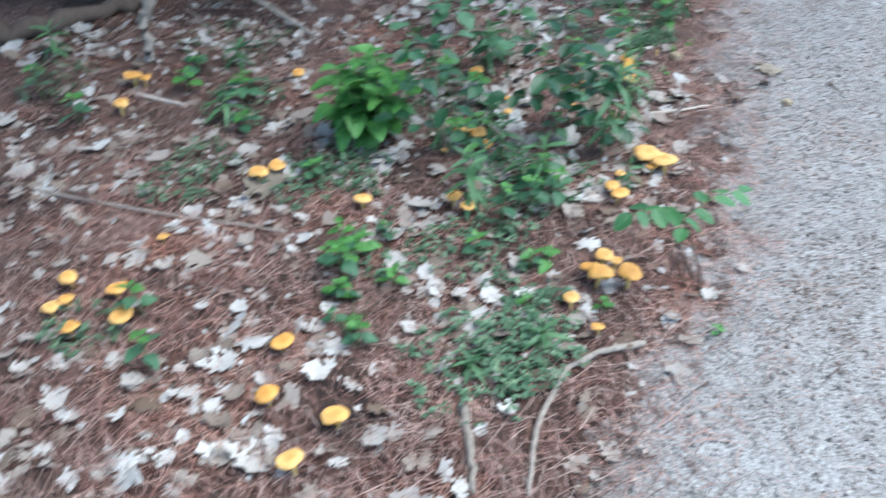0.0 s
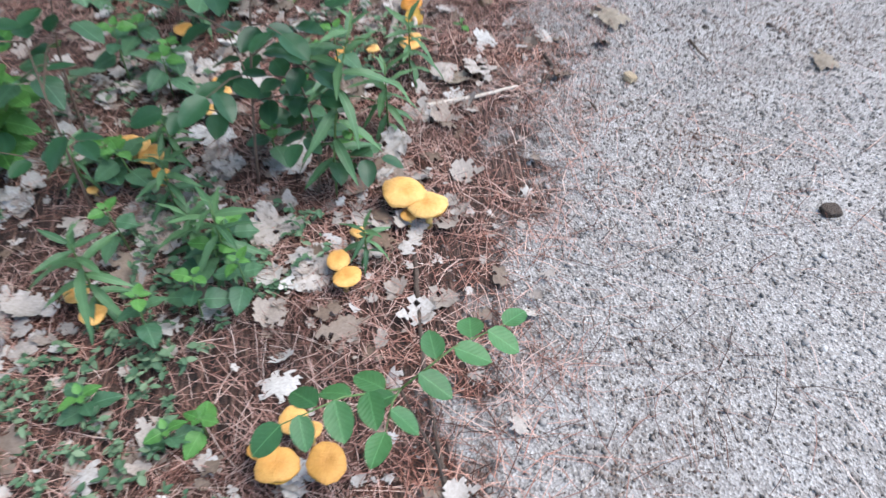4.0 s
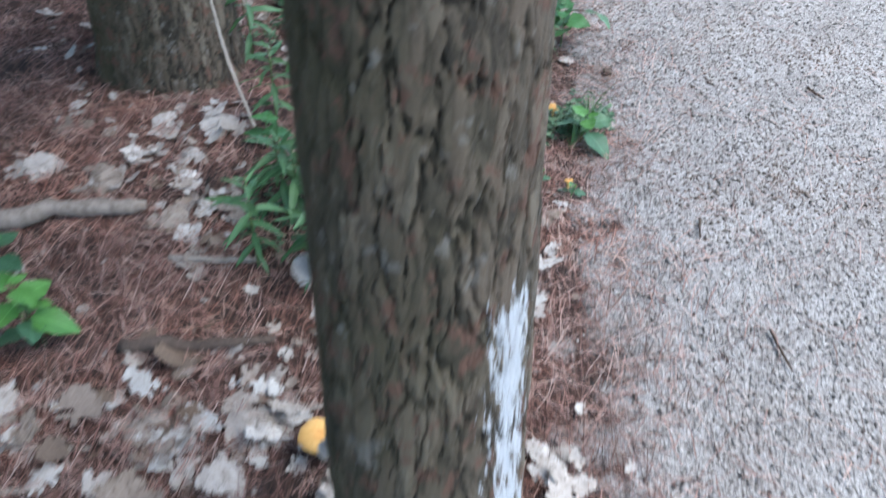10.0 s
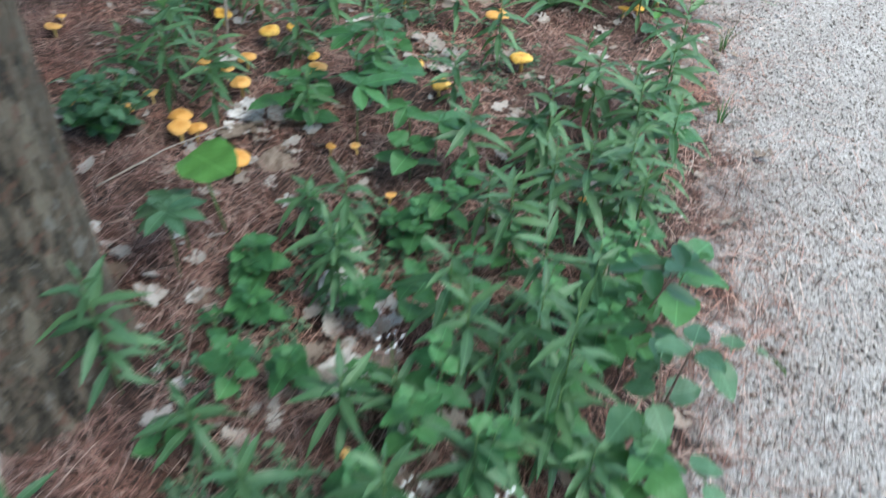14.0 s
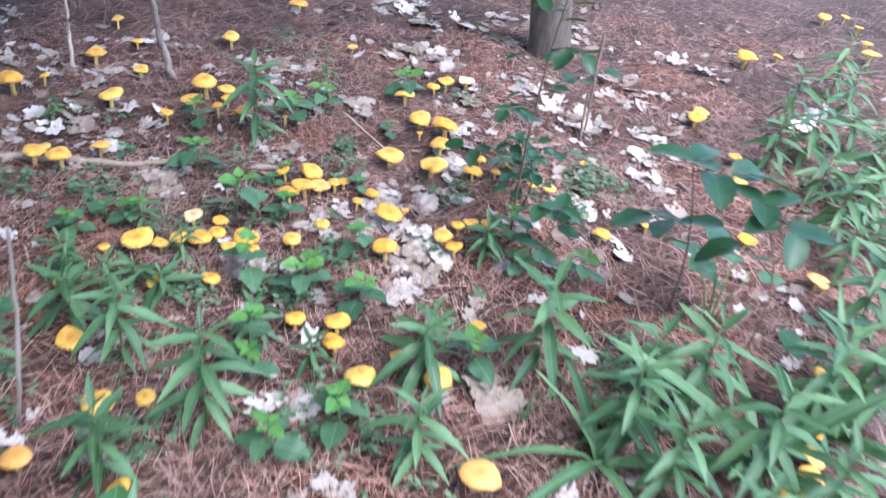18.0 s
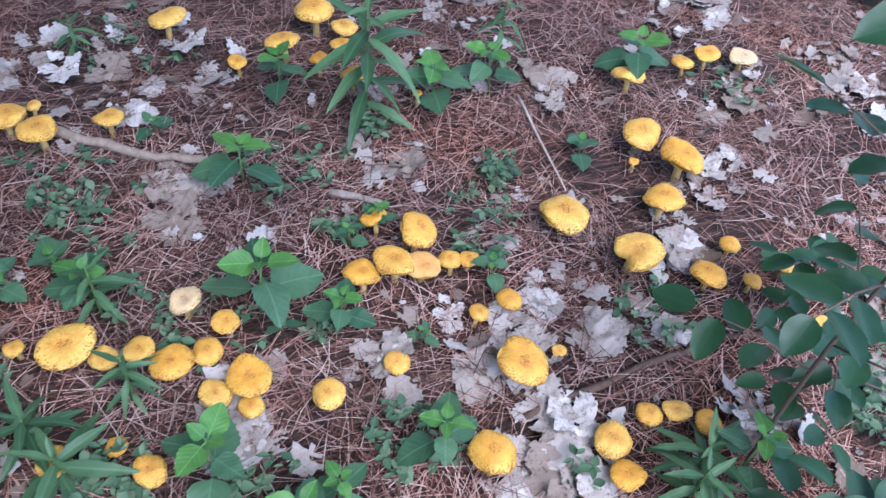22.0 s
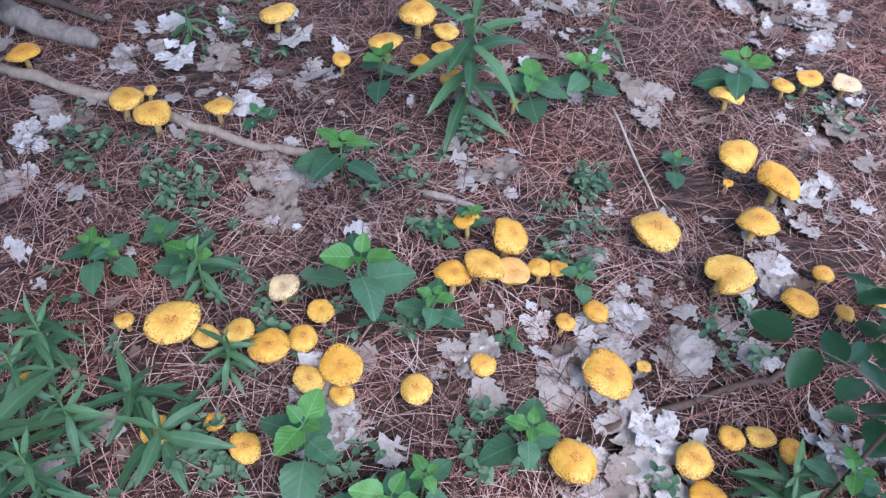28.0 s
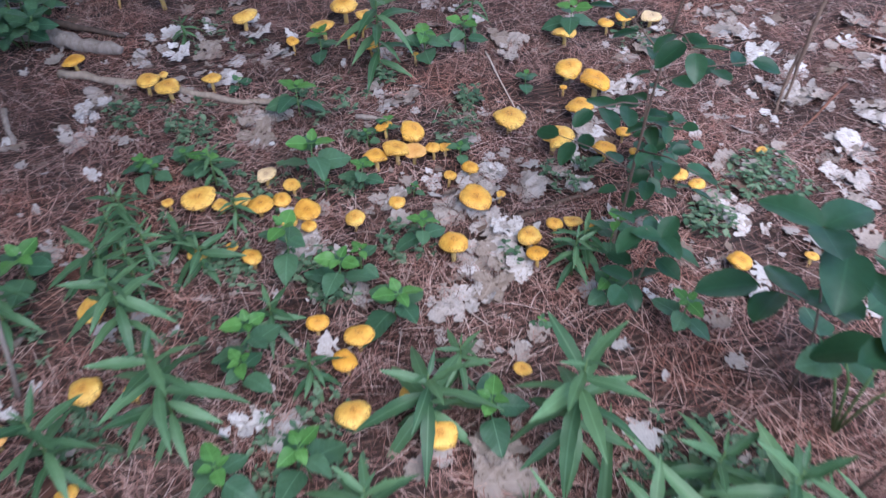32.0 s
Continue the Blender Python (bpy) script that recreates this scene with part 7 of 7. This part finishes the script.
stick(((0.048, 3.468, 0.0097), (0.209, 3.489, 0.0097), (0.378, 3.522, 0.0097)), 0.0046, WOOD_GREY, "dead grey stick lying on the litter", "stick")
stick(((0.254, 3.621, 0.0092), (0.337, 3.611, 0.0092), (0.408, 3.598, 0.0092)), 0.0040, WOOD_DARK, "dark thin twig in the litter", "stick")
stick(((0.391, 4.042, 0.0117), (0.484, 4.049, 0.0117), (0.577, 4.056, 0.0117)), 0.0071, WOOD_GREY, "dead grey stick lying on the litter", "stick")
stick(((0.28, 3.589, 0.0091), (0.419, 3.602, 0.0091)), 0.0039, WOOD_GREY, "dead grey stick lying on the litter", "stick")
stick(((-1.213, 3.879, 0.12), (-0.801, 3.408, 0.07), (-0.472, 3.041, 0.01)), 0.0096, WOOD_GREY, "thin grey stick leaning over the litter", "stick")
stick(((-1.764, 3.121, 0.04), (-1.526, 3.229, 0.04), (-1.295, 3.453, 0.04)), 0.0438, WOOD_DARK, "dark mossy fallen log under the shrubs", "log")
stick(((-1.435, 3.796, 0.05), (-1.272, 3.829, 0.05), (-1.136, 3.921, 0.04)), 0.0233, WOOD_GREY, "weathered fallen branch on the litter", "stick")
stick(((-1.37, 3.553, 0.018), (-1.259, 3.689, 0.04), (-1.155, 3.923, 0.06)), 0.0150, WOOD_GREY, "weathered fallen branch on the litter", "stick")
stick(((-1.433, 3.746, 0.0275), (-1.299, 3.791, 0.0275), (-1.148, 3.863, 0.0275)), 0.0269, WOOD_DARK, "dark rotting branch sunk in needles", "log")
stick(((-1.269, 3.453, 0.0306), (-1.266, 3.87, 0.0306)), 0.0308, WOOD_GREY, "weathered fallen branch on the litter", "stick")
stick(((-1.195, 1.978, 0.0107), (-0.791, 1.834, 0.0107), (-0.413, 1.715, 0.0107)), 0.0048, WOOD_GREY, "long thin grey stick over red needles", "stick")
stick(((0.028, 1.084, 0.0142), (0.037, 0.973, 0.0142), (0.038, 0.871, 0.0142)), 0.0102, WOOD_GREY, "stubby grey stick in the green herbs", "stick")
stick(((0.437, 1.248, 0.0122), (0.331, 1.225, 0.0122), (0.25, 1.178, 0.0122), (0.171, 1.021, 0.0122), (0.137, 0.866, 0.0122)), 0.0077, WOOD_GREY, "bent grey branch at the edge of the gravel", "stick")
stick(((0.612, 1.857, 0.0099), (0.602, 1.631, 0.0099), (0.61, 1.402, 0.0099)), 0.0049, WOOD_DARK, "dark thin twig at the edge of the gravel", "stick")
stick(((-1.076, 2.612, 0.0117), (-0.871, 2.511, 0.0117)), 0.0072, WOOD_PALE, "bare pale stick on the litter", "stick")
stick(((-1.085, 3.428, 0.0113), (-0.869, 3.092, 0.0113)), 0.0066, WOOD_GREY, "dead grey stick lying on the litter", "stick")
stick(((-0.711, 3.422, 0.013), (-0.472, 3.024, 0.013)), 0.0088, WOOD_GREY, "dead grey stick lying on the litter", "stick")
stick(((-0.097, 5.275, 0.02), (-0.04, 5.443, 0.04), (0.008, 5.631, 0.02)), 0.0022, WOOD_GREY, "thin pale dry stalk over the litter", "stick")
stick(((-0.086, 6.015, 0.0101), (-0.033, 6.106, 0.0101), (0.029, 6.213, 0.0101)), 0.0051, WOOD_DARK, "dark thin twig in the litter", "stick")
stick(((1.881, 4.93, 0.0093), (1.908, 4.871, 0.0093)), 0.0041, WOOD_DARK, "short dark twig on the gravel", "stick")
stick(((1.564, 3.988, 0.0083), (1.581, 3.887, 0.0083)), 0.0028, WOOD_DARK, "short dark twig on the gravel", "stick")
stick(((1.484, 4.307, 0.0082), (1.473, 4.239, 0.0082)), 0.0027, WOOD_DARK, "short dark twig on the gravel", "stick")
stick(((-0.511, 7.941, 0.3), (-0.45, 7.852, 0.15), (-0.405, 7.796, 0.0)), 0.0057, STEM_BROWN, "bare brown stalk standing in leaf litter", "stick")
stick(((-1.55, 5.958, 0.03), (-1.425, 6.115, 0.03), (-1.318, 6.259, 0.02)), 0.0260, WOOD_GREY, "thick weathered grey branch lying on the litter", "log")
stick(((-1.601, 6.036, 0.03), (-1.393, 6.277, 0.02)), 0.0104, WOOD_DARK, "dark rotting branch sunk in needles", "stick")
stick(((-1.099, 5.955, 0.05), (-0.988, 5.964, 0.0)), 0.0083, WOOD_GREY, "dead grey stick lying on the litter", "stick")
stick(((-0.472, 7.868, 0.12), (-0.414, 7.784, 0.05), (-0.385, 7.752, 0.0)), 0.0049, STEM_BROWN, "bare brown stalk standing in leaf litter", "stick")
stick(((-0.369, 7.95, 0.06), (-0.317, 7.812, 0.02), (-0.288, 7.715, 0.0)), 0.0040, BARK_BIT, "thin reddish stalk leaning in leaf litter", "stick")
stick(((0.172, 3.801, 0), (0.197, 3.737, 0.22), (0.285, 3.558, 0.5)), 0.0091, WOOD_GREY, "slender dead grey sapling stem standing in the litter", "sapling_stem")
stick(((-1.41, 6.865, 0), (-1.454, 6.85, 0.12), (-1.416, 6.812, 0.3)), 0.0112, WOOD_GREY, "slender dead grey sapling stem standing in the litter", "sapling_stem")
stick(((-1.639, 6.632, 0), (-1.642, 6.633, 0.12), (-1.569, 6.614, 0.25)), 0.0064, WOOD_PALE, "thin broken pale stalk standing in the litter", "sapling_stem")
stick(((-0.232, 5.933, 0), (-0.247, 5.977, 0.25), (-0.234, 5.989, 0.42)), 0.0045, WOOD_GREY, "slender grey-green sapling stem", "sapling_stem")
stick(((-1.224, 3.246, 0), (-1.142, 3.339, 0.18), (-1.05, 3.384, 0.36)), 0.0257, WOOD_GREY, "slender dead grey sapling stem standing in the litter", "sapling_stem")
stick(((-1.092, 2.876, 0), (-1.081, 2.864, 0.1), (-1.061, 2.832, 0.22)), 0.0191, WOOD_GREY, "slender dead grey sapling stem standing in the litter", "sapling_stem")
flake(0.886, 2.719, 0.0236, 0.0247, 0.02, 10, STONE, "stone", "small tan squared stone at the edge of the gravel", "stone", 1)
flake(1.162, 2.351, 0.0176, 0.0195, 0.012, 30, STONE, "stone", "small tan stone on the gravel", "stone", 2)
flake(1.283, 3.147, 0.0273, 0.0189, 0.006, 20, TAN_LEAF, "bark_flake", "flat pale tan flake on the gravel", "flake", 3)
flake(1.328, 4.932, 0.0171, 0.0145, 0.012, 0, WOOD_DARK, "pine_cone_scrap", "small dark pine cone scrap on the gravel", "cone", 4)
flake(1.749, 5.549, 0.0423, 0.0212, 0.008, -30, WOOD_DARK, "bark_flake", "dark flake of bark on the gravel", "bark", 5)
flake(1.421, 1.882, 0.0240, 0.0192, 0.012, 0, WOOD_DARK, "pine_cone_scrap", "small dark pine cone scrap on the gravel", "cone", 7)
flake(-0.006, 5.975, 0.0426, 0.0426, 0.01, 40, BARK_BIT, "bark_flake", "reddish flake of pine bark on the litter", "bark", 8)
flake(-0.509, 6.051, 0.0409, 0.0175, 0.008, 40, BARK_BIT, "bark_flake", "reddish flake of pine bark on the litter", "bark", 9)
dead_leaf(1.186, 2.601, 0.112, 30, 0.006, True)
dead_leaf(0.761, 2.379, 0.065, 80, 0.006, True)
dead_leaf(1.631, 2.354, 0.084, 0, 0.006, True)
dead_leaf(-0.509, 1.942, 0.165, -30, 0.006, True)
stick(((0.445, 4.510, 0.02), (0.360, 4.632, 0.12), (0.332, 4.662, 0.26), (0.368, 4.692, 0.36), (0.340, 4.702, 0.62)), 0.0034, WOOD_PALE, "pale dead vine hanging down the pine trunk", "dead_vine")
trunk("pine_tree", -0.954, 8.272, 0.080, 7.0, (-0.10, -0.14), 9, "slim grey-barked tree trunk among the litter", False, 0.2, 60, 0.02, GREY_BARK)


# ---- litter and low growth that nobody could count ----
def build_litter():
    rng = np.random.RandomState(31)
    extra = scatter_points(rng, 3000, -3.6, 1.3, 0.0, 9.5, lambda x, y: (1 - path_mask(x, y)) * np.clip(0.4 + 0.6 * waves(x, y, 44, 0.9), 0, 1) * near_walk(x, y))
    more = scatter_points(rng, 1500, -1.4, 0.9, 0.5, 3.9, lambda x, y: (1 - path_mask(x, y)) * np.clip(0.55 + 0.5 * waves(x, y, 45, 0.5), 0, 1))
    extra = np.concatenate([extra, more])
    spots = np.array([p for p in litter] + [(x, y, rng.choice((0.014, 0.02, 0.026, 0.036, 0.055)) * rng.uniform(0.8, 1.2)) for x, y in extra])
    n = len(spots)
    along, side, up = basis_from(rng, n, 0.25)
    lift = height(spots[:, 0], spots[:, 1]) + rng.uniform(0.003, 0.014, n)
    points, quads, count = [], [], 0
    for shape in range(12):
        vs, fs = dead_leaf_form(70 + shape, 9, (shape % 5 - 1) * 0.4, 0.9)
        vs, fs = np.array(vs), np.array(fs)
        mine = np.arange(shape, n, 12)
        v = (vs[None, :, :1] * side[mine][:, None] + vs[None, :, 1:2] * along[mine][:, None] + vs[None, :, 2:] * up[mine][:, None]) * spots[mine, 2][:, None, None]
        v[..., 0] += spots[mine, :1]
        v[..., 1] += spots[mine, 1:2]
        v[..., 2] += lift[mine][:, None]
        points.append(v.reshape(-1, 3))
        quads.append((count + np.arange(len(mine))[:, None, None] * len(vs) + fs[None]).reshape(-1, 4))
        count += len(mine) * len(vs)
    v, faces = np.concatenate(points), np.concatenate(quads)
    tagged(new("leaf_litter", quads_mesh("leaf_litter", v.reshape(-1, 3), faces, LITTER_LEAF, True)), "torn scraps of bleached leaves over the needles", "leaf litter", kind="stuff")


def build_herbs():
    rng = np.random.RandomState(32)
    spots = []
    for x, y, r, k in herb_zones:
        for i in range(int(k / 2.8) + 1):
            a, d = rng.uniform(0, 6.28), r * math.sqrt(rng.uniform(0, 1))
            cx, cy, h, t = x + d * math.cos(a), y + d * math.sin(a), rng.uniform(0.008, 0.035), rng.uniform(0, 6.28)
            for j in range(5):
                spots.append((cx, cy, h * rng.uniform(0.5, 1.5), t + j * 1.3 + rng.uniform(-0.5, 0.5), rng.uniform(0.007, 0.022)))
    spots = np.array(spots)
    n = len(spots)
    ha, rise, ln = spots[:, 3], rng.uniform(-0.1, 0.6, n), spots[:, 4]
    along = np.stack([np.cos(ha) * np.cos(rise), np.sin(ha) * np.cos(rise), np.sin(rise)], -1)
    side = np.stack([-np.sin(ha), np.cos(ha), np.zeros(n)], -1)
    base = np.stack([spots[:, 0], spots[:, 1], height(spots[:, 0], spots[:, 1]) + spots[:, 2]], -1)
    rows = []
    fat = rng.uniform(0.16, 0.36, n)
    for u, w in ((0.0, 0.05), (0.35, 1.0), (0.7, 0.8), (1.0, 0.05)):
        c = base + along * (ln * u)[:, None]
        c[:, 2] -= ln * 0.3 * u * u
        for k in (-1, 0, 1):
            q = c + side * (ln * fat * w * k)[:, None]
            q[:, 2] += abs(k) * ln * 0.08
            rows.append(q)
    v = np.stack(rows, 1)
    f = np.array([[0, 1, 4, 3], [1, 2, 5, 4], [3, 4, 7, 6], [4, 5, 8, 7], [6, 7, 10, 9], [7, 8, 11, 10]])
    faces = (np.arange(n)[:, None, None] * 12 + f[None]).reshape(-1, 4)
    tagged(new("low_herbs", quads_mesh("low_herbs", v.reshape(-1, 3), faces, HERB, True)), "small green seedlings spread through the litter", "ground cover", kind="stuff")


build_litter()
build_herbs()
